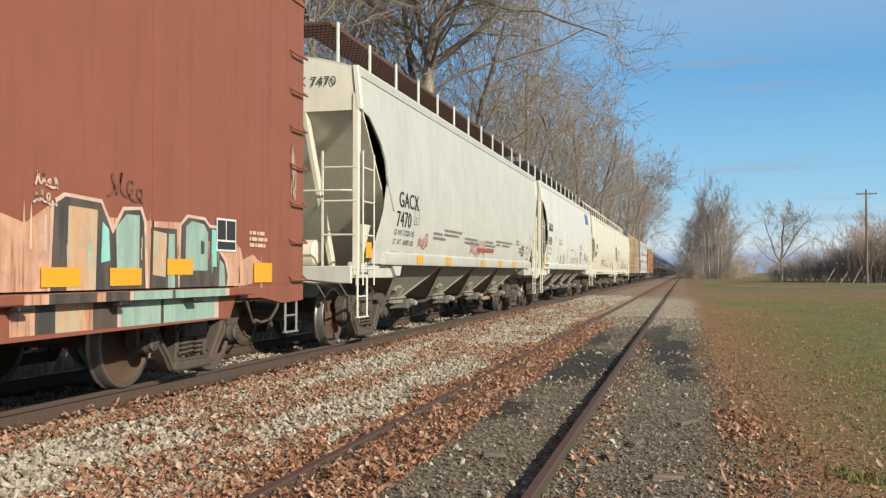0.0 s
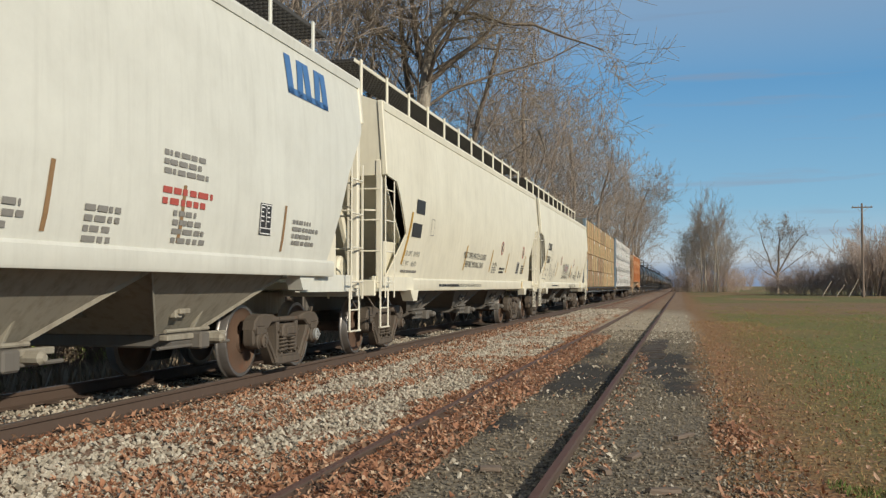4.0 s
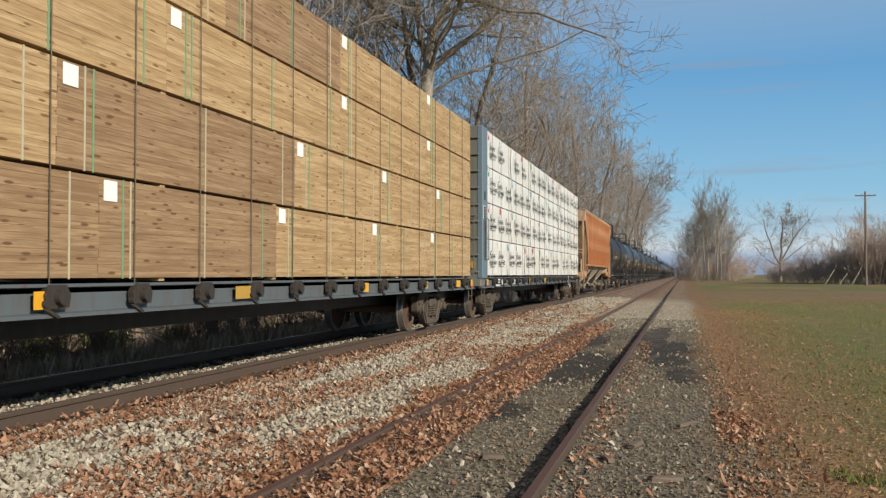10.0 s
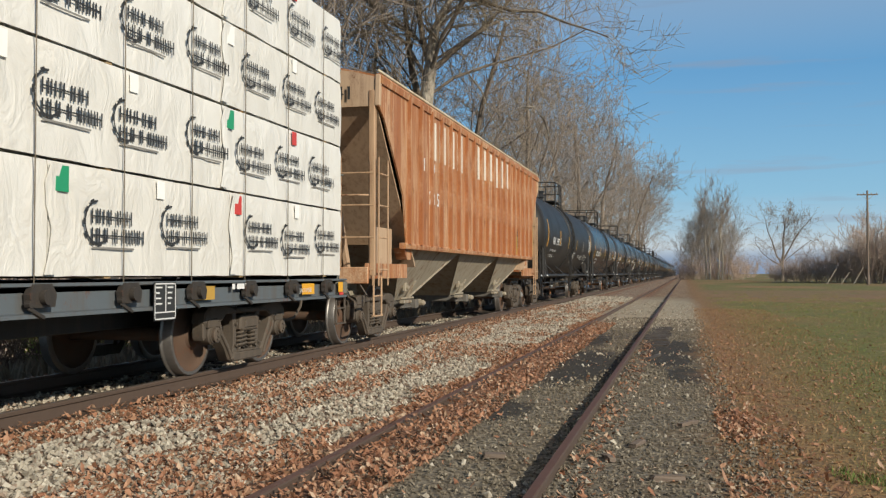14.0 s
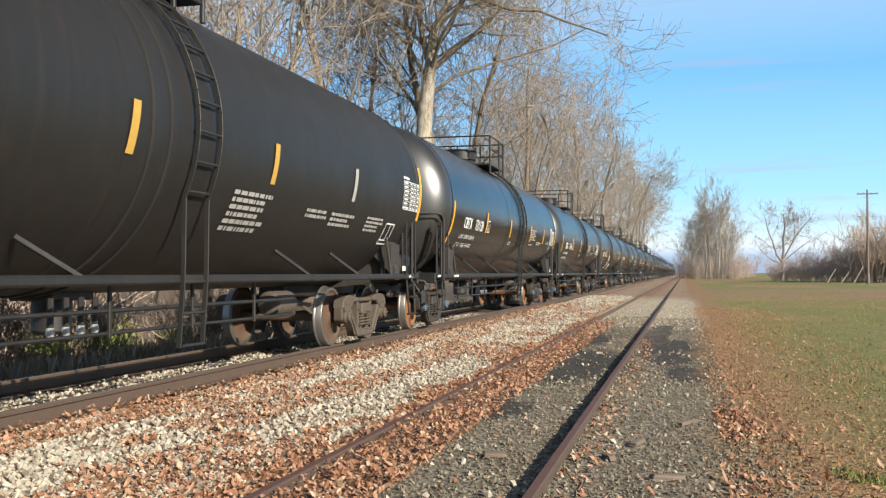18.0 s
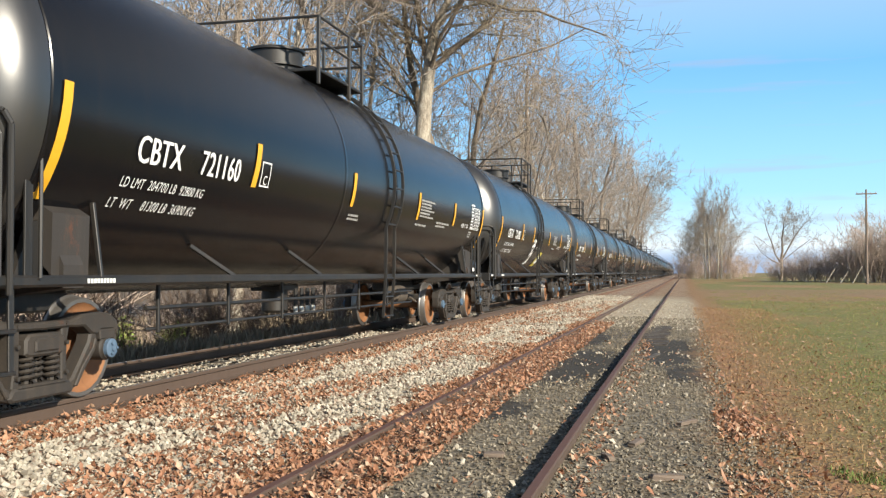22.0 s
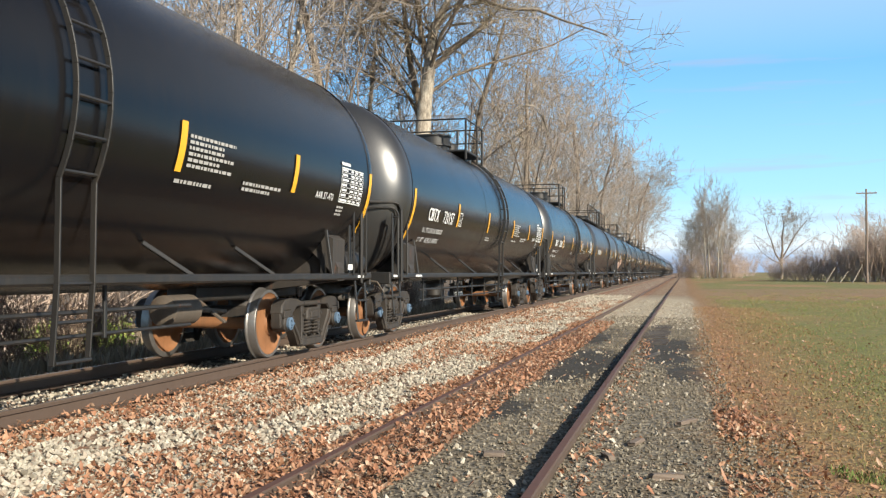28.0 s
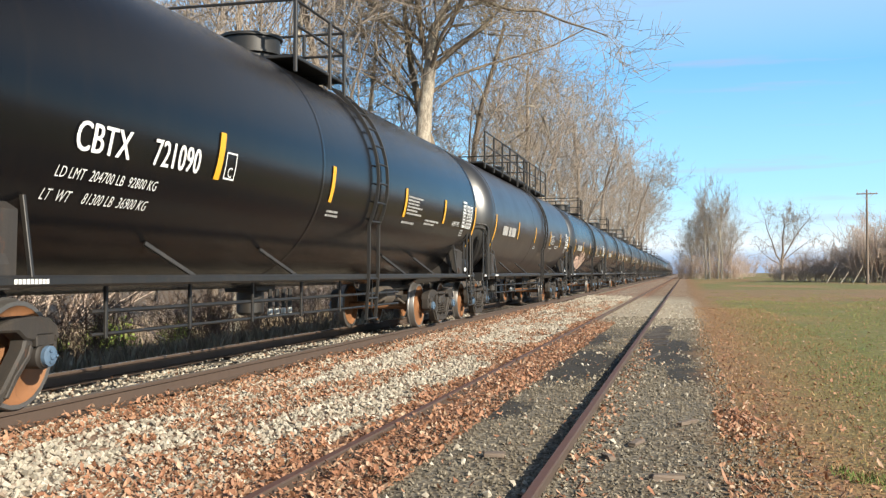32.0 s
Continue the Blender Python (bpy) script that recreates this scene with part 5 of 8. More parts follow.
# ---- boxcar ----
def spray(name, a, b_, worn=0.5):
    """Old spray paint that ran and faded: two shades in upright runs, and the red wall showing through."""
    m, t, b = shader(name)
    geo = t.nodes.new("ShaderNodeTexCoord").outputs["Object"]
    run = put(t, "ShaderNodeTexNoise", Vector=stretch(t, geo, 1, 5, 0.9), Scale=1.7, Detail=5.0, Roughness=0.6).outputs["Fac"]
    dust = put(t, "ShaderNodeTexNoise", Vector=geo, Scale=3.2, Detail=8.0, Roughness=0.75).outputs["Fac"]
    drip = put(t, "ShaderNodeTexNoise", Vector=stretch(t, geo, 1, 13, 0.7), Scale=1.6, Detail=6.0, Roughness=0.7).outputs["Fac"]
    c = blend(t, ramp(t, run, 0.40, 0.60), a, b_)
    c = blend(t, ramp(t, dust, 0.50, 0.80), c, tuple(v * 0.62 + 0.03 for v in a))
    c = blend(t, ramp(t, drip, 0.72 - 0.2 * worn, 0.80 - 0.14 * worn), c, (0.30, 0.115, 0.07))
    t.links.new(c, b.inputs["Base Color"])
    b.inputs["Roughness"].default_value = 0.6
    return m


M_PEACH = spray("peach_spray", (0.52, 0.27, 0.165), (0.62, 0.38, 0.26), 0.9)
M_MINT = spray("mint_spray", (0.33, 0.46, 0.38), (0.25, 0.37, 0.31), 0.35)
M_TURQ = spray("turquoise_spray", (0.14, 0.54, 0.45), (0.30, 0.60, 0.52), 0.2)
M_BUFF = spray("buff_spray", (0.52, 0.42, 0.28), (0.56, 0.34, 0.20), 0.5)
M_CHAR = spray("charcoal_spray", (0.055, 0.05, 0.045), (0.11, 0.085, 0.07), 0.25)
M_PINKW = spray("pale_pink_spray", (0.68, 0.50, 0.40), (0.60, 0.40, 0.31), 0.3)
M_FAINT = spray("faint_dark_spray", (0.16, 0.065, 0.045), (0.22, 0.08, 0.05), 0.9)


def build_boxcar():
    L = 16.85
    c = car("boxcar", "dull red steel boxcar with pastel graffiti along its sill", "train of freight cars")
    o = 4.6      # from the car's own front to where the marks below are counted
    top = 4.50
    for s in (-1, 1):
        x = s * 1.54
        rows = [[(x, 0.9 + (L - 1.9) * j / 16, z) for j in range(17)] for z in (1.0, 2.0, 3.0, 4.0, top)]
        part("side_wall", Form().sheet(rows, (-s * 0.05, 0, 0)), M_RED, c)
        for i in range(6):
            y = 2.2 + i * (L - 4.2) / 5
            part("side_seam", Form().box(x - 0.005 * s, x + 0.004 * s, y, y + 0.03, 1.02, top - 0.05, 0.0), M_RED, c)
        part("sill_ledge", Form().box(s * 1.50, s * 1.62, 0.9, L - 2.6, 0.90, 0.985), M_RED, c)
        part("apron", Form().prism([(2.3, 0.92), (L - 2.75, 0.92), (L - 2.9, 0.66), (2.6, 0.58)], s * 1.46, s * 1.50), M_RED, c)
        part("end_skirt", Form().prism([(L - 2.75, 1.02), (L - 0.98, 1.02), (L - 0.98, 0.80), (L - 1.6, 0.78), (L - 2.2, 0.86), (L - 2.75, 0.86)], s * 1.47, s * 1.535), M_RED, c)
        for i in range(9):
            y = 3.0 + i * 1.25
            part("ledge_bracket", Form().box(s * 1.56, s * 1.65, y - 0.08, y + 0.08, 0.86, 0.90), M_FRAME, c)
    part("roof", Form().beam([(-1.56, top - 0.02), (1.56, top - 0.02), (1.5, top + 0.10), (0, top + 0.22), (-1.5, top + 0.10)], 0.85, L - 0.95), M_RED, c)
    for y0, y1 in ((0.9, 0.96), (L - 1.06, L - 1.0)):
        e = part("end_wall", Form().box(-1.5, 1.5, y0, y1, 1.0, top), M_RED, c)
        for k in range(6):
            z = 1.4 + k * 0.58
            part("corrugation", Form().box(-1.4, 1.4, y0 - 0.035, y1 + 0.035, z, z + 0.16, 0.03), M_RED, e)
    part("underframe", Form().box(-1.35, 1.35, 0.9, L - 1.0, 0.82, 1.0).box(-0.2, 0.2, 0.5, L - 0.5, 0.6, 0.9), M_FRAME, c)
    for k in range(7):
        z = 1.05 + k * 0.46
        part("grab_iron", Form().pipe([(1.54, L - 1.42, z + 0.05), (1.60, L - 1.41, z), (1.60, L - 1.02, z), (1.54, L - 1.01, z + 0.05)], 0.014, 6), M_RED, c)
    part("stirrup", stirrup_form(1.50, L - 1.45, 0.34, 0.82, 0.42, 0.045), M_GALV, c)
    # graffiti: a row of block letters with dark shadows and a pale outline, over wall and apron
    W = lambda z: 1.54 if z > 0.985 else (1.625 if z > 0.90 else 1.505)

    def shape(name, pts, m, lift):
        f = Form()
        f.add([(1.54 + lift, o + y, z) for y, z in pts], [tuple(range(len(pts)))])
        part(name, f, m, c)

    wash = [(4.9, 1.0), (4.9, 1.36), (5.3, 1.42), (5.5, 1.50), (5.75, 1.56), (6.0, 1.50), (6.3, 1.66), (6.9, 1.6), (7.6, 1.6), (8.4, 1.62), (8.9, 1.60), (9.25, 1.50), (9.5, 1.40), (9.55, 1.28), (9.8, 1.34), (10.1, 1.22), (10.05, 1.05), (9.6, 1.0)]
    shape("graffiti_wash", wash, M_PEACH, 0.004)
    letters_ = [
        ([(6.26, 1.0), (6.30, 1.68), (6.45, 1.76), (6.95, 1.74), (7.05, 1.60), (7.10, 1.52), (7.25, 1.70), (7.55, 1.72), (7.62, 1.60), (7.66, 1.0)], M_PINKW, 0.008),
        ([(6.29, 1.0), (6.33, 1.66), (6.47, 1.73), (6.93, 1.71), (7.02, 1.58), (7.10, 1.46), (7.27, 1.67), (7.52, 1.69), (7.58, 1.58), (7.61, 1.0)], M_CHAR, 0.011),
        ([(6.48, 1.0), (6.50, 1.66), (6.88, 1.65), (6.86, 1.0)], M_BUFF, 0.014),
        ([(6.93, 1.22), (6.95, 1.56), (7.04, 1.50), (7.06, 1.24)], M_TURQ, 0.014),
        ([(7.16, 1.18), (7.14, 1.52), (7.30, 1.64), (7.50, 1.64), (7.50, 1.14)], M_MINT, 0.014),
        ([(7.68, 1.0), (7.70, 1.55), (8.15, 1.55), (8.18, 1.0)], M_CHAR, 0.009),
        ([(7.72, 1.12), (7.73, 1.52), (7.96, 1.50), (7.94, 1.10)], M_BUFF, 0.014),
        ([(7.98, 1.0), (7.99, 1.50), (8.10, 1.50), (8.11, 1.0)], M_MINT, 0.014),
        ([(8.16, 1.0), (8.20, 1.60), (8.34, 1.70), (8.70, 1.69), (8.80, 1.62), (8.95, 1.62), (9.02, 1.52), (9.02, 1.38), (9.16, 1.28), (9.24, 1.12), (9.2, 1.0)], M_PINKW, 0.008),
        ([(8.20, 1.0), (8.23, 1.59), (8.36, 1.67), (8.68, 1.66), (8.79, 1.59), (8.93, 1.59), (8.98, 1.50), (8.98, 1.36), (9.12, 1.26), (9.19, 1.10), (9.16, 1.0)], M_CHAR, 0.011),
        ([(8.30, 1.16), (8.31, 1.58), (8.42, 1.64), (8.66, 1.62), (8.75, 1.54), (8.74, 1.16)], M_MINT, 0.014),
        ([(8.60, 1.32), (8.60, 1.46), (8.67, 1.44), (8.67, 1.33)], M_CHAR, 0.017),
        ([(8.82, 1.20), (8.83, 1.58), (8.92, 1.57), (8.94, 1.20)], M_TURQ, 0.014),
        ([(8.78, 1.0), (8.80, 1.19), (8.93, 1.20), (8.94, 1.0)], M_CHAR, 0.015),
        ([(8.98, 1.0), (9.0, 1.28), (9.10, 1.22), (9.13, 1.0)], M_MINT, 0.014),
    ]
    runs = random.Random(64)
    for i in range(34):
        y, w = runs.uniform(4.95, 10.0), runs.uniform(0.02, 0.06)
        top_ = runs.uniform(1.40, 1.60) if y < 9.3 else runs.uniform(1.15, 1.32)
        letters_.append(([(y, top_ - 0.25), (y + w * 0.2, top_), (y + w * 0.5, top_ + runs.uniform(0.03, 0.12)), (y + w * 0.8, top_), (y + w, top_ - 0.25)], runs.choice((M_PEACH, M_PINKW, M_PEACH)), 0.0055))
    for i in range(16):
        y, w, z = runs.uniform(6.4, 9.0), runs.uniform(0.012, 0.03), runs.uniform(1.25, 1.5)
        letters_.append(([(y, z), (y + w, z), (y + w * 0.8, z - runs.uniform(0.1, 0.24)), (y + w * 0.2, z - 0.1)], runs.choice((M_MINT, M_TURQ, M_PINKW, M_BUFF)), 0.0165))
    for pts, m, lift in letters_:
        shape("graffiti_letter", pts, m, lift)
    f = Form()
    for y0, y1, m in ((5.9, 6.18, M_PEACH), (6.18, 6.42, M_CHAR), (6.42, 6.78, M_BUFF), (6.78, 6.9, M_PEACH), (6.9, 7.25, M_TRUCK), (7.25, 7.3, M_PINKW), (7.3, 7.6, M_MINT), (7.6, 7.95, M_MINT), (7.95, 8.0, M_CHAR), (8.0, 9.0, M_MINT), (9.0, 9.08, M_PINKW)):
        part("graffiti_block", Form().add([(1.503, o + y0, 0.675), (1.503, o + y1, 0.675), (1.503, o + y1, 0.895), (1.503, o + y0, 0.895)], [(0, 1, 2, 3)]), m, c)
        part("graffiti_band", Form().add([(1.624, o + y0, 0.905), (1.624, o + y1, 0.905), (1.624, o + y1, 0.98), (1.624, o + y0, 0.98)], [(0, 1, 2, 3)]), M_CHAR if m in (M_TRUCK, M_BUFF) else m, c)
    for y in (6.17, 7.05, 7.96, 9.80):
        part("reflective_patch", patch(Form(), o + y, o + y + 0.48, 1.12 if 7.5 < y < 9 else 1.03, 1.27 if 7.5 < y < 9 else (1.18 if y < 9 else 1.25), lambda z: 1.54, 0.020, n=1), M_YELLOW, c)
    f = Form()
    patch(f, o + 8.92, o + 9.36, 1.36, 1.70, lambda z: 1.54, 0.018, n=1)
    part("data_panel", f, M_CHALK, c)
    f = Form()
    for a, b, p, q in ((8.94, 9.12, 1.48, 1.68), (9.14, 9.34, 1.48, 1.68), (8.94, 9.34, 1.38, 1.46)):
        patch(f, o + a, o + b, p, q, lambda z: 1.54, 0.021, n=1)
    part("data_marks", f, M_INK, c)
    scribble(c, o + 6.08, 1.66, 0.28, 0.11, lambda z: 1.545, M_PINKW, ink_rng, 4, 0.010)
    scribble(c, o + 6.10, 1.79, 0.27, 0.11, lambda z: 1.545, M_PINKW, ink_rng, 4, 0.010)
    scribble(c, o + 7.02, 1.78, 0.55, 0.2, lambda z: 1.543, M_FAINT, ink_rng, 4, 0.012)
    scribble(c, o + 10.85, 2.1, 0.14, 0.75, lambda z: 1.543, M_PINKW, ink_rng, 5, 0.010)
    smallprint(c, o + 9.7, 1.56, 0.5, 3, 0.04, lambda z: 1.543, M_PINKW, ink_rng)
    for y in (2.9, L - 2.9):
        truck(c, y, "brown")
    couplers(c, L + 0.5)
    return c, L


# ---- lumber cars ----
def wrap_pack(y_len, high, wide, rng):
    """A pack in a white film cover: sides that sag and pucker, a ragged hem."""
    ny, nz = max(6, int(y_len / 0.16)), 9
    rows = []
    ph = rng.uniform(0, 100)
    for k in range(nz):
        v = k / (nz - 1)
        row = []
        for j in range(ny + 1):
            u = j / ny
            q = noise.noise(Vector((u * y_len * 2.2 + ph, v * 1.6, 0.3)))
            q2 = noise.noise(Vector((u * y_len * 6 + ph, v * 2.4, 7.3)))
            x = wide - 0.012 + 0.016 * q + 0.008 * q2 - 0.035 * max(0, v - 0.9) * 10 * 0.5
            z = high * v - (0.014 * abs(q) + 0.010 if k == 0 else 0)
            row.append((x, u * y_len, z))
        rows.append(row)
    rows.append([(wide - 0.10, p[1], high - 0.004) for p in rows[-1]])
    rows.append([(0.06, p[1], high - 0.006) for p in rows[-2]])
    f = Form().sheet(rows, (-0.012, 0, 0))
    f.box(0.06, wide - 0.04, 0.02, y_len - 0.02, 0.01, high - 0.03)
    return f


BOARDS = {}


def winch_mesh():
    f = Form()
    f.prism([(-0.14, 0.02), (0.14, 0.02), (0.16, 0.12), (0.10, 0.20), (-0.10, 0.20), (-0.16, 0.12)], 0.0, 0.06)
    f.rod((0.0, 0, 0.10), (0.11, 0, 0.10), 0.06, 12)
    f.rod((0.02, -0.15, 0.05), (0.07, -0.15, 0.05), 0.03, 8)
    f.bar((0.05, -0.16, 0.02), (0.05, 0.02, -0.06), 0.03, 0.02)
    return f.mesh("winch", M_TRUCK_DARK, 40)


WINCH = winch_mesh()


def lumber_car(label, L, rows_z, splits, wrapped, seed):
    rng = random.Random(seed)
    c = car("lumber_car", label, "train of freight cars")
    y0, y1 = 1.52, L - 0.50
    b0 = 0.80
    deck = part("deck", Form().box(-1.36, 1.36, 0.5, L - 0.5, 0.98, 1.06), M_BLUEGREY, c)
    for s in (-1, 1):
        part("side_sill", Form().beam([(s * 1.30, 0.80), (s * 1.42, 0.80), (s * 1.42, 0.83), (s * 1.36, 0.84), (s * 1.36, 1.03), (s * 1.42, 1.04), (s * 1.42, 1.065), (s * 1.30, 1.065)], 0.5, L - 0.5), M_BLUEGREY, c)
    part("centre_sill", Form().box(-0.35, 0.35, 0.5, L - 0.5, 0.55, 0.98), M_FRAME, c)
    # end bulkheads
    top = rows_z[-1] + 0.02
    for k in (0, 1):
        fl = (lambda g: mirror_y(g, L)) if k else (lambda g: g)
        b0 = 0.80 if not k else 0.42
        e = part("bulkhead", fl(Form().box(-1.28, 1.28, b0 + 0.01, b0 + 0.07, 1.0, top)), M_ENDGREY, c)
        for j in range(9):
            z = 1.18 + j * (top - 1.3) / 8.5
            part("bulkhead_rib", fl(Form().box(-1.28, 1.28, b0 - 0.05, b0 + 0.02, z, z + 0.05)), M_ENDGREY, e)
        for s in (-1, 1):
            if k:
                part("bulkhead_post", Form().box(s * 1.0, s * 1.28, L - 0.49, L - 0.41, 0.86, top - 0.05, 0.02), M_BLUE, c)
                continue
            p = part("bulkhead_post", Form().box(s * 1.22, s * 1.37, b0, b0 + 0.62, 0.86, top, 0.02), M_BLUE, c)
            part("hand_hold", fl(Form().pipe([(s * 1.37, b0 + 0.16, 2.55), (s * 1.43, b0 + 0.16, 2.53), (s * 1.43, b0 + 0.16, 1.52), (s * 1.37, b0 + 0.16, 1.50)], 0.014, 6).pipe([(s * 1.37, b0 + 0.46, 2.55), (s * 1.43, b0 + 0.46, 2.53), (s * 1.43, b0 + 0.46, 1.52), (s * 1.37, b0 + 0.46, 1.50)], 0.014, 6)), M_BLUE, p)
            if wrapped and s > 0:
                part("plate_sign", Form().box(1.370, 1.376, 0.87, 1.14, 2.54, 2.86, 0.002), M_CHALK, p, "black clearance sign with white border")
                part("sign_face", Form().box(1.376, 1.379, 0.89, 1.12, 2.56, 2.84, 0.001), M_INK, p)
                write(p, "PLATE", 0.915, 2.755, 0.062, lambda z: 1.3785, M_CHALK, 0.9)
                write(p, "C", 0.955, 2.60, 0.14, lambda z: 1.3785, M_CHALK, 1.0, bold=0.006)
                part("rod", Form().rod((1.40, 0.985, 1.52), (1.40, 1.00, 2.50), 0.014, 6), M_YELLOW_DULL, p, "yellow-painted rod")
            part("slot", fl(Form().box(s * 1.365, s * 1.376, b0 + 0.22, b0 + 0.34, 3.0, 3.22, 0.002)), M_FRAME, p)
        ladder(c, "end_ladder", L, k, M_ENDGREY, 0.55, b0 - 0.14, 1.0, 3.1, 0.62, 6, "x")
        part("end_rail", fl(Form().pipe([(-1.2, b0 - 0.05, 2.6), (-1.2, b0 - 0.2, 2.6), (1.25, b0 - 0.2, 2.6), (1.25, b0 - 0.05, 2.6)], 0.016, 6)), M_ENDGREY, c)
        part("stirrup", fl(stirrup_form(1.34, b0 - 0.05, 0.36, 0.86, 0.42)), M_TRUCK, c)
        part("end_beam", fl(Form().box(-1.40, 1.40, 0.40, 0.82, 0.84, 1.03, 0.02)), M_ENDGREY, c)
        part("reflective_patch", fl(Form().box(0.9, 1.18, b0 - 0.056, b0 - 0.052, 1.3, 1.46, 0)), M_YELLOW_DULL, c)
        part("red_mark", fl(Form().box(1.422, 1.425, b0 + 0.24, b0 + 0.40, 0.835, 0.875, 0)), M_FLAPRED, c)
        part("reflective_patch", fl(Form().box(1.422, 1.425, b0 + 0.26, b0 + 0.44, 0.88, 1.02, 0)), M_YELLOW, c)
    b0 = 0.80
    smallprint(c, -0.2, 3.55, 1.1, 2, 0.10, lambda z: 0, M_CHALK, ink_rng).matrix_basis = Matrix(((0, 1, 0, 0), (-1, 0, 0, b0 - 0.06), (0, 0, 1, 0), (0, 0, 0, 1)))
    # centre beam
    for j in range(13):
        y = b0 + 0.4 + j * (L - 2 * b0 - 0.8) / 12
        part("beam_post", Form().box(-0.045, 0.045, y - 0.12, y + 0.12, 1.06, top - 0.1), M_BLUE, c)
    part("beam_chord", Form().box(-0.10, 0.10, b0 + 0.08, L - b0 - 0.08, top - 0.12, top + 0.06), M_BLUE, c)
    # load
    for r, (z0, z1) in enumerate(zip(rows_z, rows_z[1:])):
        y = y0
        for n, part_len in enumerate(splits[r]):
            ln = min(part_len, y1 - y)
            if ln < 0.5:
                break
            h = z1 - z0 - 0.035
            if wrapped:
                f = wrap_pack(ln - 0.02, h, 1.34, rng)
                b = part("wrapped_pack", f, M_WRAP, c, smooth=50, at=pose(0, y, z0 + 0.03))
                emblem(b, ln, h, rng)
                flap = rng.choice((M_GREEN, M_GREEN, M_CYAN, M_FLAPRED, M_TAG)) if r else rng.choice((M_CYAN, M_FLAPRED, M_GREEN, M_CYAN))
                part("flap", Form().box(1.345, 1.352, 0.05, 0.22, h - 0.24, h - 0.03, 0.001), flap, b)
                part("flap", Form().box(1.347, 1.354, ln * 0.5, ln * 0.5 + 0.13, h - 0.19, h - 0.02, 0.001), rng.choice((M_TAG, M_FLAPRED, M_TAG)), b)
                part("hem", Form().sheet([[(1.352 + 0.006 * math.sin(z * 31), -0.03 + 0.05 * math.sin(z * 9 + n) + q * 0.14, z) for q in (0, 1)] for z in (0.0, h * 0.2, h * 0.4, h * 0.6, h * 0.8, h - 0.02)], (-0.006, 0, 0)), M_WRAP, b)
                far = part("wrapped_pack", b.data, None, c, at=pose(0, y + ln - 0.02, z0 + 0.03, 0, 0, 180))
            else:
                dark = (r == 0 and n < 3) or (r == 1 and n in (0, 2)) or rng.random() < 0.12
                wood_ = M_LUMBER_DARK if dark else M_LUMBER
                b = part("lumber_bundle", Form().box(0.06, 1.30, 0.02, ln - 0.05, 0.004, h - 0.004), wood_, c, at=pose(0, y, z0 + 0.03))
                key = (round(ln, 2), dark)
                if key not in BOARDS:
                    BOARDS[key] = Form().box(1.10, 1.335, 0.0, ln - 0.03, 0.0, h / 15 - 0.0006, 0.0014).mesh("board", wood_)
                for q in range(15):
                    part("board", BOARDS[key], None, b, at=pose(rng.uniform(-0.003, 0.0015), rng.uniform(-0.012, 0.012), h * q / 15))
                part("tag", Form().box(1.338, 1.345, 0.06, 0.26, h - 0.20, h - 0.02, 0.001), M_TAG, b, "white paper tag")
                for q in (0.35, 0.47, ln * 0.5, ln - 0.45):
                    part("band", Form().box(1.334, 1.342, q, q + 0.02, -0.01, h + 0.004, 0.001), M_BANDG if rng.random() < 0.5 else M_BANDW, b)
                far = part("lumber_bundle", b.data, None, c, at=pose(0, y + ln - 0.03, z0 + 0.03, 0, 0, 180))
            y += ln
        for j in range(9):
            yy = y0 + 0.6 + j * (y1 - y0 - 1.2) / 8
            part("dunnage", Form().box(-1.30, 1.31, yy - 0.045, yy + 0.045, z0 - 0.004, z0 + 0.032, 0.003), M_LUMBER, c)
    j = 0
    y = y0 + 0.65
    while y < y1 - 0.2:
        part("cable", Form().box(1.352, 1.361, y - 0.005, y + 0.005, 1.05, top - 0.02, 0.002), M_CABLE, c)
        for s in (1,):
            part("winch", WINCH, None, c, at=pose(1.385, y, 0.86))
        y += 1.22
    for i, y in enumerate((3.4, 8.0, 11.4, 15.6, 19.2, 22.0)):
        part("reflective_patch", Form().box(1.421, 1.424, y, y + 0.42, 0.87, 1.01, 0), M_YELLOW if i % 2 else M_YELLOW_DULL, c)
    face = lambda z: 1.37
    smallprint(c, 2.5, 0.98, 0.7, 3, 0.045, face, M_CHALK, ink_rng)
    return c


def word_form(y0, z0, high, widths, gap, rng):
    """A printed word that stays plain: upright strokes of its letters, held together by thin bars."""
    f, p, t = Form(), y0, 0.021
    a = []
    for w in widths:
        for u in ((0.0, w - t) if w > 0.05 else (0.0,)):
            a.append((p + u, rng.uniform(-0.004, 0.004)))
        p += w + gap
    for i, (y, d) in enumerate(a):
        f.add([(1.353, y, z0 + d), (1.353, y + t, z0 + d), (1.353, y + t, z0 + high + d), (1.353, y, z0 + high + d)], [(0, 1, 2, 3)])
    lo, hi = a[0][0], a[-1][0] + t
    f.add([(1.3532, lo, z0 + high * 0.44), (1.3532, hi, z0 + high * 0.44), (1.3532, hi, z0 + high * 0.55), (1.3532, lo, z0 + high * 0.55)], [(0, 1, 2, 3)])
    return f


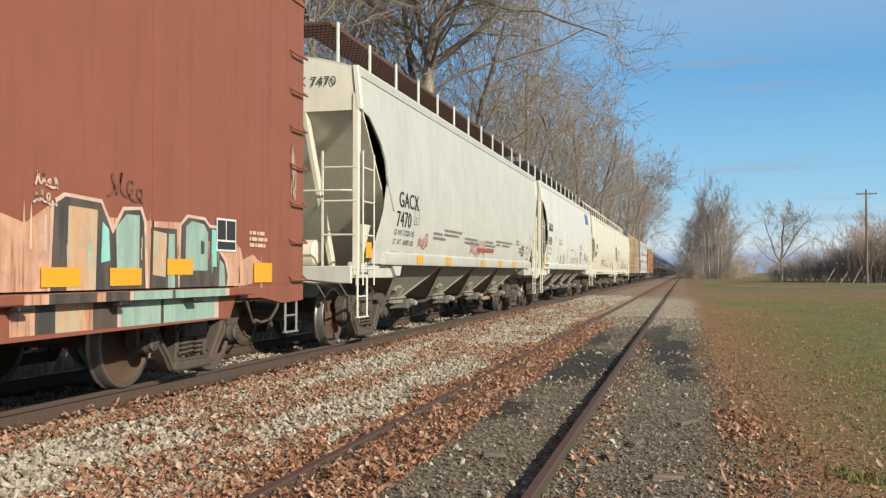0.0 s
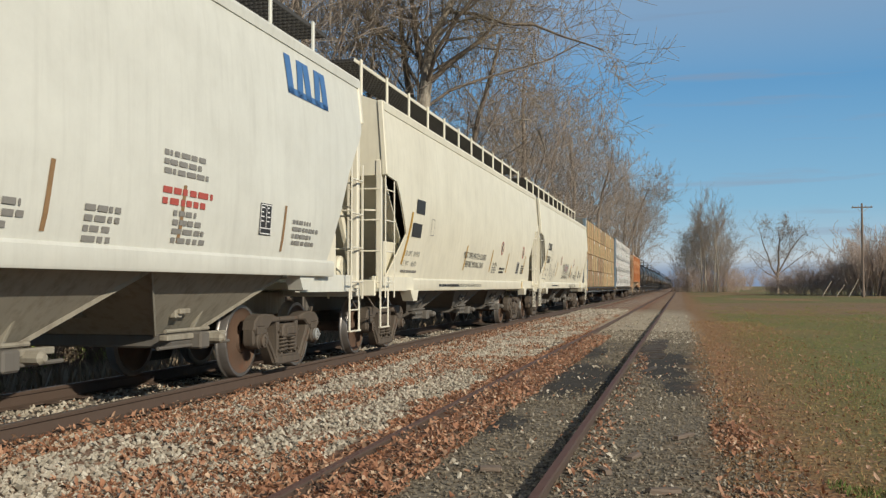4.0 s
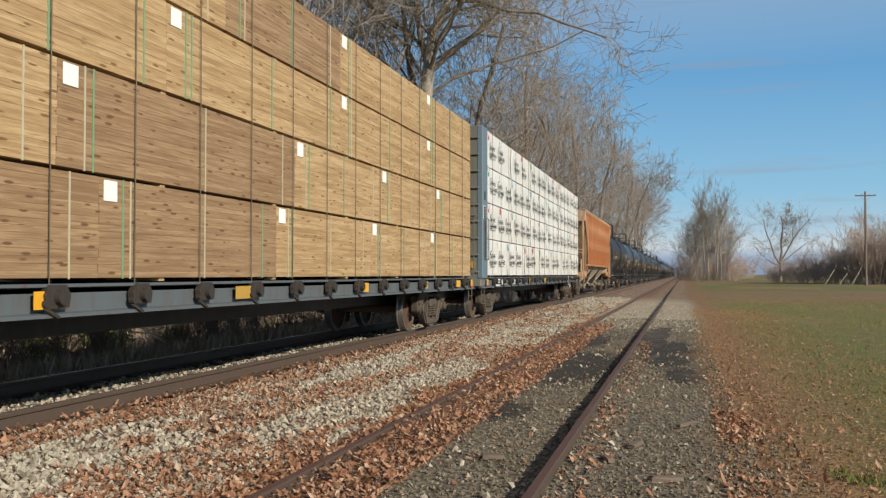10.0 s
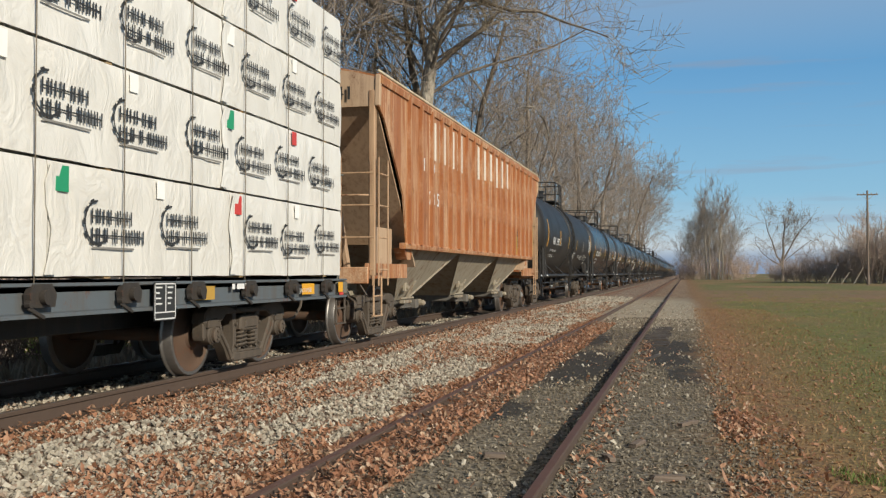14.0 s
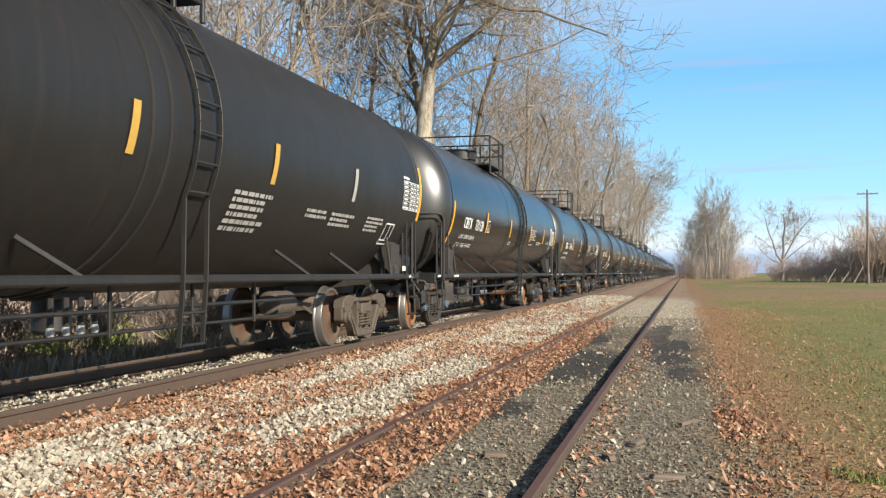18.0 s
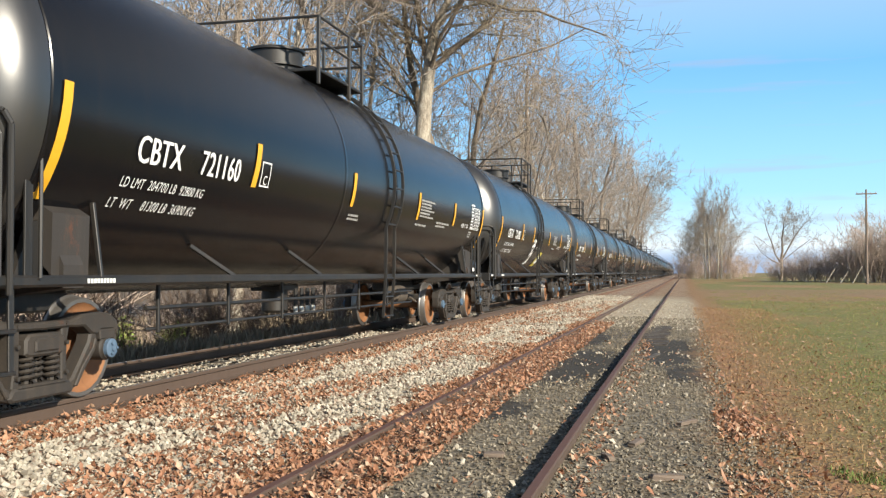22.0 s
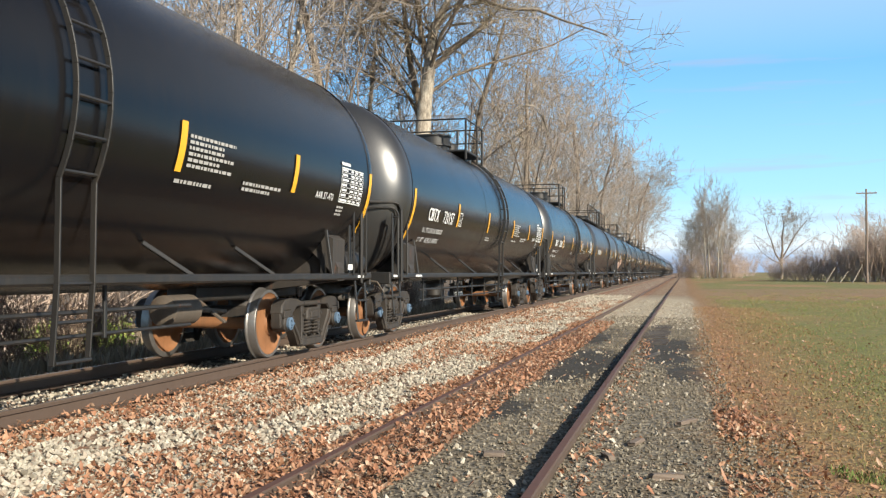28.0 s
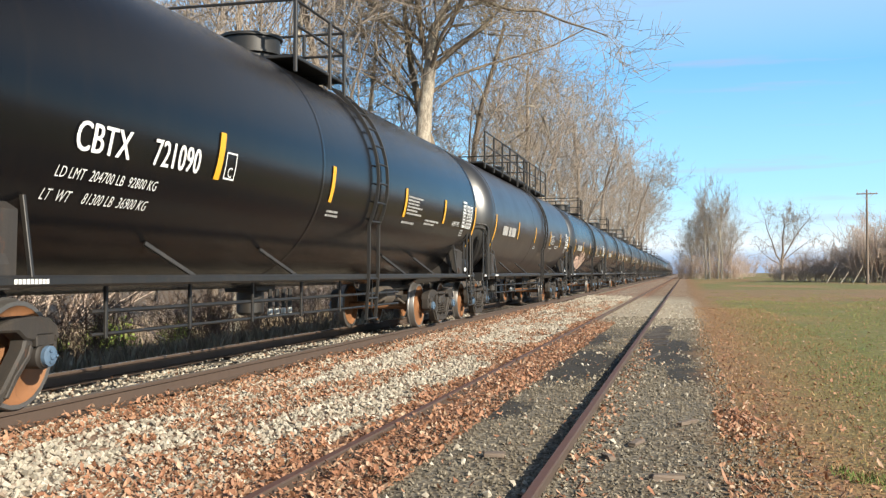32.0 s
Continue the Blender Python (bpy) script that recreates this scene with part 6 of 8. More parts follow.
def emblem(b, ln, h, rng):
    """The mill's mark: an open toothed ring, two dark printed words as plain strokes and a thin grey line."""
    y = 0.30 + rng.uniform(0, 0.25)
    while y + 0.7 < ln:
        f = Form()
        cy, cz, r = y + 0.17, h * rng.uniform(0.47, 0.55), 0.19
        for i in range(2, 16):
            a, c_ = i * math.tau / 22 + 1.0, (i + 1) * math.tau / 22 + 1.0
            o = r + (0.018 if i % 2 else 0)
            f.add([(1.352, cy + p * math.cos(w), cz + p * math.sin(w)) for p, w in ((o, a), (o, c_), (r - 0.020, c_), (r - 0.020, a))], [(0, 1, 2, 3)])
        e = part("emblem", f, M_INK, b, "dark printed mill emblem")
        part("printed_word", word_form(cy - 0.09, cz - 0.01, 0.125, (0.09, 0.03, 0.085, 0.12, 0.085, 0.09), 0.022, rng), M_INK, e)
        part("printed_word", word_form(cy - 0.09, cz - 0.17, 0.125, (0.085, 0.095, 0.13, 0.12, 0.03, 0.07, 0.07, 0.085), 0.018, rng), M_INK, e)
        part("printed_line", Form().add([(1.353, cy - 0.08, cz - 0.225), (1.353, cy + 0.56, cz - 0.225), (1.353, cy + 0.56, cz - 0.207), (1.353, cy - 0.08, cz - 0.207)], [(0, 1, 2, 3)]), M_INKGREY, e)
        y += 1.16 + rng.uniform(-0.14, 0.20)


def build_lumber_one():
    L = 24.35
    rng = random.Random(8)
    splits = [[3.72, 3.72, 3.72, 3.72, 3.72, 3.8], [3.66, 3.2, 4.88, 3.66, 3.66, 4.0], [4.88, 3.66, 4.88, 4.88, 4.1], [4.88, 4.88, 3.66, 4.88, 4.1]]
    c = lumber_car("blue-grey centre-beam car loaded with banded sawn lumber", L, (1.08, 1.98, 2.88, 3.78, 4.68), splits, False, 21)
    face = lambda z: 1.425
    write(c, "NOKL", 3.35, 0.86, 0.22, face, M_CHALK, 0.9, bold=0.01)
    write(c, "736031", 4.55, 0.86, 0.21, face, M_CHALK, 0.9, bold=0.01)
    for y in (3.05, L - 3.05):
        truck(c, y, "brown")
    couplers(c, L)
    part("brake_valve", Form().box(1.0, 1.25, 6.2, 6.6, 0.62, 0.80, 0.03).rod((1.1, 5.7, 0.62), (1.1, 7.0, 0.60), 0.03).box(0.9, 1.2, 6.9, 7.2, 0.5, 0.78, 0.03), M_TRUCK, c)
    return c, L


def build_lumber_two():
    L = 24.2
    splits = [[2.9, 3.15, 3.15, 3.15, 3.15, 3.15, 3.6], [3.55, 3.7, 3.75, 3.75, 3.7, 3.8], [3.55, 3.7, 3.75, 3.75, 3.7, 3.8], [3.55, 3.7, 3.75, 3.75, 3.7, 3.8]]
    c = lumber_car("blue-grey centre-beam car loaded with white-wrapped lumber", L, (1.10, 2.04, 2.97, 3.90, 4.83), splits, True, 22)
    face = lambda z: 1.425
    write(c, "NOKL", 3.0, 0.86, 0.22, face, M_CHALK, 0.9, bold=0.01)
    write(c, "736128", 4.6, 0.86, 0.22, face, M_CHALK, 0.9, bold=0.01)
    write(c, "IL  73-0", 10.2, 0.85, 0.12, face, M_CHALK)
    write(c, "JACK HERE", L - 2.3, 0.90, 0.08, face, M_CHALK)
    smallprint(c, L - 4.2, 0.97, 0.6, 1, 0.06, face, M_CHALK, ink_rng)
    data_box(c, L - 5.8, 0.70, 0.40, 0.36, lambda z: 1.43, ink_rng)
    for y in (3.05, L - 3.05):
        truck(c, y, "brown")
    couplers(c, L)
    return c, L


# ---- tank cars ----
TZ, TR = 2.555, 1.635


def tank_face(z):
    return math.sqrt(max(0.01, TR * TR - (z - TZ) ** 2))


def tank_shell(L, m, a=0.91, head_mat=None):
    f = Form()
    b = L - 0.50
    # dished heads, with a small knuckle where head and barrel meet
    deep = 0.66
    head = [(deep * (1 - math.sqrt(max(0.0, 1 - u ** 2.35))), TR * u) for u in (0.01, 0.12, 0.25, 0.38, 0.5, 0.6, 0.7, 0.78, 0.84, 0.89, 0.93, 0.96, 0.98, 0.992, 1.0)]
    pro = [(a + 0.43 - deep + d, r) for d, r in head]
    pro += [(a + 0.445, TR), (a + 0.46, TR), (a + 0.47, TR + 0.010), (a + 0.55, TR + 0.010), (a + 0.56, TR), (a + 0.58, TR)]
    mid = L / 2
    pro += [(mid - 1.34, TR), (mid - 1.32, TR), (mid - 1.31, TR + 0.004), (mid - 1.25, TR + 0.004), (mid - 1.24, TR), (mid - 1.22, TR)]
    pro += [(b - 0.58, TR), (b - 0.56, TR), (b - 0.55, TR + 0.010), (b - 0.47, TR + 0.010), (b - 0.46, TR), (b - 0.445, TR)]
    pro += [(b - 0.43 + deep - d, r) for d, r in head[::-1]]
    f.lathe(pro, "y", 64, (0, 0, TZ))
    me = f.mesh("tank", [m, head_mat or M_BLACK_HEAD], 28)
    for p in me.polygons:
        if p.center.y < a + 0.45 or p.center.y > b - 0.45:
            p.material_index = 1
    return me


def tank_parts(L, rung_at=0.85):
    """Meshes that all tank cars share, by name."""
    d = {}
    mid = L / 2
    f = Form()
    f.lathe([(TR + TZ - 0.06, 0.40), (TR + TZ + 0.12, 0.40), (TR + TZ + 0.13, 0.46), (TR + TZ + 0.16, 0.46), (TR + TZ + 0.17, 0.42), (TR + TZ + 0.36, 0.42), (TR + TZ + 0.37, 0.46), (TR + TZ + 0.41, 0.46), (TR + TZ + 0.42, 0.1)], "z", 24, (0, mid, 0))
    d["manway"] = f.mesh("manway", M_FRAME, 35)
    d["valve_cover"] = Form().lathe([(TR + TZ - 0.05, 0.2), (TR + TZ + 0.25, 0.2), (TR + TZ + 0.30, 0.14), (TR + TZ + 0.32, 0.02)], "z", 16, (0.25, mid + 0.75, 0)).mesh("valve_cover", M_FRAME, 35)
    d["platform"] = Form().box(-1.02, 1.02, mid + 0.48, mid + 1.18, TR + TZ - 0.10, TR + TZ - 0.05).box(0.50, 1.02, mid - 0.78, mid + 0.47, TR + TZ - 0.10, TR + TZ - 0.05).mesh("platform", M_FRAME)
    z0, z1 = TR + TZ - 0.30, TR + TZ + 0.70
    for n, x in (("railing_near", 1.02), ("railing_far", -1.02)):
        f = Form()
        for y in (mid - 0.78, mid + 0.55, mid + 1.18):
            f.bar((x, y, z0), (x, y, z1), 0.05, 0.05)
        for z in (z1, (z1 + TR + TZ) / 2):
            f.rod((x, mid - 0.78, z), (x, mid + 1.18, z), 0.02, 6)
        d[n] = f.mesh("railing", M_FRAME)
    for n, y in (("railing_end", mid + 1.18), ("railing_front", mid - 0.78)):
        f = Form()
        for x in (-0.35, 0.35) if y > mid else ():
            f.bar((x, y, TR + TZ - 0.08), (x, y, z1), 0.05, 0.05)
        for z in (z1, (z1 + TR + TZ) / 2) if y > mid else (z1,):
            f.rod((-1.02, y, z), (1.02, y, z), 0.02, 6)
        d[n] = f.mesh("railing", M_FRAME)
    # side sill of round-edged channel, running from end to end
    for n, s in (("sill_near", 1), ("sill_far", -1)):
        d[n] = Form().beam([(s * 1.40, 1.03), (s * 1.50, 1.03), (s * 1.52, 1.05), (s * 1.52, 1.10), (s * 1.50, 1.12), (s * 1.40, 1.12)], 0.55, L - 0.55).mesh("side_sill", M_FRAME)
    # stub sills, body bolsters and saddles
    for n, k in (("stub_front", 0), ("stub_back", 1)):
        fl = (lambda g: mirror_y(g, L)) if k else (lambda g: g)
        d[n] = fl(Form().box(-0.22, 0.22, 0.4, 3.6, 0.76, 1.02, 0.02)).mesh("stub_sill", M_FRAME)
        f = Form()
        for s in (-1, 1):
            f.add([(s * x, y, z) for x, z in ((0.2, 0.86), (1.50, 1.02), (1.50, 1.20), (1.30, 1.62), (0.9, 1.30), (0.2, 1.0)) for y in (1.72, 1.98)],
                  [(0, 2, 4, 6, 8, 10), (1, 3, 5, 7, 9, 11), (0, 1, 3, 2), (2, 3, 5, 4), (4, 5, 7, 6), (6, 7, 9, 8), (8, 9, 11, 10), (10, 11, 1, 0)])
            f.add([(s * x, y, z) for x, z in ((1.16, 1.42), (1.37, 1.66), (1.47, 1.60), (1.46, 1.12)) for y in (1.62, 2.10)],
                  [(0, 2, 4, 6), (1, 3, 5, 7), (0, 1, 3, 2), (2, 3, 5, 4), (4, 5, 7, 6), (6, 7, 1, 0)])
        d["bolster" + str(k)] = fl(f).mesh("bolster", M_TRUCK_DARK)
        # end platform, its hand rails, ladder rails and the corner steps
        d["deck" + str(k)] = fl(Form().box(-1.45, 1.45, 0.52, 1.30, 1.02, 1.07).box(-1.5, 1.5, 0.50, 0.56, 0.94, 1.14)).mesh("end_deck", M_FRAME)
        for s in (-1, 1):
            # a rail bent from the corner post across the end, with two upright grips and the steps below
            f = Form()
            f.pipe([(s * 1.53, 1.06, 0.98), (s * 1.53, 1.06, 2.20), (s * 1.49, 1.03, 2.29), (s * 1.40, 1.0, 2.32), (s * 0.86, 0.60, 2.32)], 0.026, 8)
            f.pipe([(s * 1.49, 1.00, 1.06), (s * 1.49, 1.00, 2.12), (s * 1.45, 0.97, 2.20), (s * 1.36, 0.94, 2.23), (s * 0.82, 0.54, 2.23)], 0.018, 7)
            f.pipe([(s * 0.82, 0.52, 1.06), (s * 0.82, 0.52, 2.40)], 0.022, 7)
            f.box(s * 0.82 - 0.05, s * 0.82 + 0.05, 0.50, 0.54, 2.05, 2.42)
            d["handrail%d%d" % (k, s > 0)] = fl(f).mesh("handrail", M_FRAME)
            f = Form()
            for y in (0.82, 1.38):
                f.pipe([(s * 1.46, y, 2.06), (s * 1.53, y, 2.06), (s * 1.53, y + 0.02, 2.04), (s * 1.53, y + 0.02, 1.10), (s * 1.46, y, 1.08)], 0.016, 6)
                f.bar((s * 1.45, y - 0.02, 1.06), (s * 1.45, y - 0.02, 2.12), 0.09, 0.02)
            d["grip%d%d" % (k, s > 0)] = fl(f).mesh("grab_iron", M_FRAME)
        d["crossrail" + str(k)] = fl(Form().pipe([(-0.82, 0.54, 2.32), (0.82, 0.54, 2.32)], 0.018, 6)).mesh("handrail", M_FRAME)
        for s in (-1, 1):
            f = Form()
            f.bar((s * 1.46, 0.70, 0.98), (s * 1.50, 0.74, 0.42), 0.06, 0.02)
            f.bar((s * 1.46, 1.16, 1.06), (s * 1.50, 1.12, 0.42), 0.06, 0.02)
            for z in (0.42, 0.72):
                f.bar((s * 1.50, 0.72, z), (s * 1.50, 1.14, z), 0.03, 0.07)
            d["step%d%d" % (k, s > 0)] = fl(f).mesh("corner_steps", M_FRAME)
            # gusset behind the steps, from the deck up to the head
            d["gusset%d%d" % (k, s > 0)] = fl(Form().prism([(1.30, 1.08), (2.15, 1.10), (2.10, 1.40), (1.86, 1.62), (1.52, 1.52)], s * 1.30, s * 1.36)).mesh("end_gusset", M_FRAME)
    # the middle ladder, in its recess, down to below the sill
    ang = [radians(-24 + 5 * i) for i in range(18)]
    y0 = mid + rung_at
    for k, dy in enumerate((0.0, 0.46)):
        pts = [(1.50, y0 + dy, 0.42), (1.54, y0 + dy, 1.05)] + [((TR + 0.06) * math.cos(a), y0 + dy, TZ + (TR + 0.06) * math.sin(a)) for a in ang]
        f = Form()
        for a, b in zip(pts, pts[1:]):
            f.bar(a, b, 0.05, 0.02, (0, 1, 0))
        d["stile%d" % k] = f.mesh("ladder_stile", M_FRAME)
    k = 0
    for z in (0.44, 0.75, 1.05):
        d["rung%d" % k] = Form().rod((1.53, y0, z), (1.53, y0 + 0.46, z), 0.016, 6).mesh("ladder_rung", M_FRAME)
        k += 1
    for i in range(9):
        a = radians(-22 + i * 10)
        p = ((TR + 0.06) * math.cos(a), TZ + (TR + 0.06) * math.sin(a))
        d["rung%d" % k] = Form().rod((p[0], y0, p[1]), (p[0], y0 + 0.46, p[1]), 0.016, 6).mesh("ladder_rung", M_FRAME)
        k += 1
    # jacket braces from sill to barrel
    for i, y in enumerate((4.27, 6.85, 11.75, 13.7)):
        d["brace%d" % i] = Form().bar((tank_face(1.42) + 0.015, y, 1.42), (1.50, y + 0.42, 1.10), 0.045, 0.03).mesh("brace", M_FRAME)
    for i, y in ((4, 2.22), (5, L - 2.22)):
        d["brace%d" % i] = Form().bar((tank_face(1.7) + 0.02, y, 1.72), (1.50, y, 1.10), 0.035, 0.04).mesh("brace", M_FRAME)
    # pipe rail and bottom outlet gear below
    f = Form()
    f.rod((1.20, 3.4, 0.80), (1.20, L - 5.6, 0.80), 0.022, 6)
    f.rod((1.20, 3.4, 0.60), (1.20, L - 5.6, 0.60), 0.018, 6)
    for i in range(6):
        y = 3.6 + i * 1.5
        f.bar((1.22, y, 1.06), (1.22, y, 0.56), 0.04, 0.03)
    d["pipe_rail"] = f.mesh("pipe_rail", M_FRAME)
    f = Form()
    f.lathe([(0.52, 0.16), (0.56, 0.20), (1.0, 0.20)], "z", 16, (0, mid, 0))
    f.box(-0.25, 0.25, mid - 0.35, mid + 0.35, 0.86, 1.0, 0.02)
    d["outlet"] = f.mesh("bottom_outlet", M_FRAME, 40)
    for i in range(4):
        y = mid - 1.2 + i * 0.22
        d["drain%d" % i] = Form().rod((0.85, y, 0.92), (0.85, y, 0.665), 0.03, 8).mesh("drain_pipe", M_FRAME, 40)
        d["plug%d" % i] = Form().lathe([(0.58, 0.032), (0.62, 0.04), (0.66, 0.032)], "z", 8, (0.85, y, 0)).mesh("outlet_plug", M_GALV, 40)
    d["brake_cylinder"] = Form().lathe([(L - 5.4, 0.10), (L - 5.36, 0.17), (L - 4.8, 0.17), (L - 4.76, 0.10)], "y", 16, (0.75, 0, 0.72)).rod((0.75, L - 4.76, 0.72), (0.75, L - 3.9, 0.66), 0.03).bar((0.6, L - 4.3, 0.80), (0.95, L - 4.3, 0.55), 0.06, 0.03).mesh("brake_cylinder", M_TRUCK, 40)
    d["air_tank"] = Form().lathe([(L - 1.30, 0.10), (L - 1.26, 0.15), (L - 1.16, 0.19), (L - 0.42, 0.19), (L - 0.32, 0.15), (L - 0.28, 0.08)], "y", 18, (1.20, 0, 1.27)).mesh("air_reservoir", M_FRAME, 40)
    d["brake_wheel"] = Form().lathe([(0.50, 0.26), (0.53, 0.28), (0.56, 0.26), (0.53, 0.245), (0.50, 0.26)], "y", 20, (0.75, 0, 1.75), closed=False).bar((0.49, 0.53, 1.75), (1.01, 0.53, 1.75), 0.03, 0.02, (0, 1, 0)).bar((0.75, 0.53, 1.49), (0.75, 0.53, 2.01), 0.03, 0.02, (0, 1, 0)).box(0.68, 0.82, 0.55, 0.75, 1.1, 1.9).mesh("brake_wheel", M_FRAME, 40)
    f = Form()
    for y, n in ((0.62, 5), (2.0, 9), (L - 1.2, 6)):
        for i in range(n):
            f.box(1.523, 1.526, y + i * 0.045, y + i * 0.045 + 0.032, 1.055, 1.092, 0)
    f.box(1.52, 1.526, L - 1.62, L - 1.44, 1.17, 1.25, 0)
    d["sill_marks"] = f.mesh("stencil", M_CHALK)
    return d


def data_table(y0, y1, z0, z1):
    """A ruled table of small print."""
    T, rng = tank_face, random.Random(77)
    f = Form()
    frame_box(f, y0, y1, z0, z1, 0.012, T, 0.012)
    for k in range(1, 7):
        patch(f, y0, y1, z0 + (z1 - z0) * k / 7, z0 + (z1 - z0) * k / 7 + 0.006, T, 0.012, n=1)
    for q in (0.40, 0.60, 0.80):
        patch(f, y0 + (y1 - y0) * q, y0 + (y1 - y0) * q + 0.010, z0, z1, T, 0.012, n=3)
    for k in range(7):
        for q, w in ((0.03, 0.34), (0.43, 0.14), (0.63, 0.14), (0.83, 0.14)):
            patch(f, y0 + (y1 - y0) * q, y0 + (y1 - y0) * (q + w * rng.uniform(0.6, 1.0)), z0 + (z1 - z0) * (k + 0.3) / 7, z0 + (z1 - z0) * (k + 0.72) / 7, T, 0.013, n=1)
    patch(f, y0, y0 + 0.34, z1 + 0.03, z1 + 0.07, T, 0.012, n=1)
    return f.mesh("data_table", M_CHALK)


def tank_marks_shared(L, stripe_mat, stripes=(8.15, 11.65, 14.4)):
    """Stripes, data table and small print of the common black tank car, by name."""
    d = {}
    T = tank_face
    for i, (y, z0, z1, lean) in enumerate(((1.44, 1.70, 2.60, 0.07), (4.90, 2.08, 2.56, 0.05), (stripes[0], 2.08, 2.56, 0.03), (stripes[1], 2.08, 2.56, 0.03), (stripes[2], 2.10, 2.56, 0.03), (L - 1.10, 1.72, 2.60, 0.08))):
        d["stripe%d" % i] = patch(Form(), y, y + 0.115, z0, z1, T, 0.012, lean, 6).mesh("reflective_stripe", stripe_mat)
    rng = random.Random(77)
    d["table"] = data_table(16.05, 16.95, 2.10, 2.58)
    f = Form()
    for y, z, w, rows, h in ((11.85, 2.42, 1.05, 6, 0.032), (13.1, 2.08, 1.15, 2, 0.035), (11.7, 1.98, 0.95, 1, 0.035), (16.05, 2.02, 0.35, 3, 0.028), (8.2, 1.95, 0.7, 2, 0.03)):
        for r in range(rows):
            p, zz, end = y, z - r * h * 1.75, y + w * rng.uniform(0.6, 1.0)
            while p < end:
                q = rng.uniform(1.0, 3.0) * h
                patch(f, p, min(p + q, end), zz, zz + h, T, 0.011, n=1)
                p += q + h * 0.6
    d["print"] = f.mesh("stencil", M_CHALKDIM)
    g = Form()
    frame_box(g, 5.10, 5.34, 2.10, 2.38, 0.018, T, 0.012)
    d["plate"] = g.mesh("plate_mark", M_CHALK)
    return d


TANK_L = 18.26
TANK_SHELL = tank_shell(TANK_L, M_BLACK)
TANK_SHELL_OLD = tank_shell(TANK_L, M_BLACK_PURPLE)
TANK_SHARED = tank_parts(TANK_L)
TANK_MARKS = tank_marks_shared(TANK_L, M_YELLOW)


def tank_car(number, shell=None, long_rail=False, seed=1, shared=None, marks=None, weights=("204700 LB  92800 KG", "81300 LB  36900 KG")):
    c = car("tank_car", "glossy black tank car with white lettering and yellow stripes" if not long_rail else "dull black tank car with a long roof railing", "train of freight cars")
    L = TANK_L
    tank = part("tank", shell or TANK_SHELL, None, c)
    names = ["manway", "valve_cover", "platform", "railing_near", "railing_far", "railing_end", "railing_front", "sill_near", "sill_far", "stub_front", "stub_back", "bolster0", "bolster1", "deck0", "deck1", "handrail00", "handrail01", "handrail10", "handrail11", "crossrail0", "crossrail1", "step00", "step01", "step10", "step11", "grip00", "grip01", "grip10", "grip11", "gusset00", "gusset01", "gusset10", "gusset11",
             "stile0", "stile1"] + ["rung%d" % i for i in range(12)] + ["brace0", "brace1", "brace2", "brace3", "brace4", "brace5", "pipe_rail", "outlet", "drain0", "drain1", "drain2", "drain3", "plug0", "plug1", "plug2", "plug3", "brake_cylinder", "air_tank", "brake_wheel", "sill_marks"]
    for n in names:
        me = (shared or TANK_SHARED)[n]
        part(me.name.split(".")[0], me, None, c)
    for n, me in (marks or TANK_MARKS).items():
        if n == "plate" and not number:
            continue
        part(me.name.split(".")[0], me, None, c)
    T = tank_face
    if number:
        write(c, number[0], 2.58, 2.10, 0.34, T, M_CHALK, 0.86, 0.014, bold=0.014)
        write(c, number[1], 3.72, 2.10, 0.34, T, M_CHALK, 0.80, 0.014, bold=0.014)
        write(c, "C", 5.165, 2.125, 0.15, T, M_CHALK, 1.0, 0.014)
        write(c, "LD LMT  " + weights[0], 2.46, 1.88, 0.125, T, M_CHALK, 0.86, 0.013, 0.15)
        write(c, "LT  WT     " + weights[1], 2.40, 1.70, 0.125, T, M_CHALK, 0.86, 0.013, 0.15)
        write(c, "AAR ST-470", 15.2, 2.10, 0.13, T, M_CHALK, 0.9, 0.013)
    else:
        smallprint(c, 2.6, 2.12, 2.1, 1, 0.24, T, M_CHALKDIM, random.Random(seed), lift=0.013)
    if long_rail:
        f = Form()
        z1 = TR + TZ + 0.75
        for i in range(10):
            y = 3.2 + i * 1.3
            f.bar((1.0, y, TR + TZ - 0.25), (1.0, y, z1), 0.045, 0.045)
        for z in (z1, (z1 + TR + TZ) / 2):
            f.rod((1.0, 3.2, z), (1.0, 14.9, z), 0.02, 6)
        part("long_railing", f, M_FRAME, c)
        part("long_walk", Form().box(0.45, 1.0, 3.0, 15.1, TR + TZ - 0.13, TR + TZ - 0.08), M_FRAME, c)
    for y, k in ((2.06, (1, 1)), (L - 1.86, (1, 1))):
        truck(c, y, "dark", k)
    couplers(c, L)
    return c, L


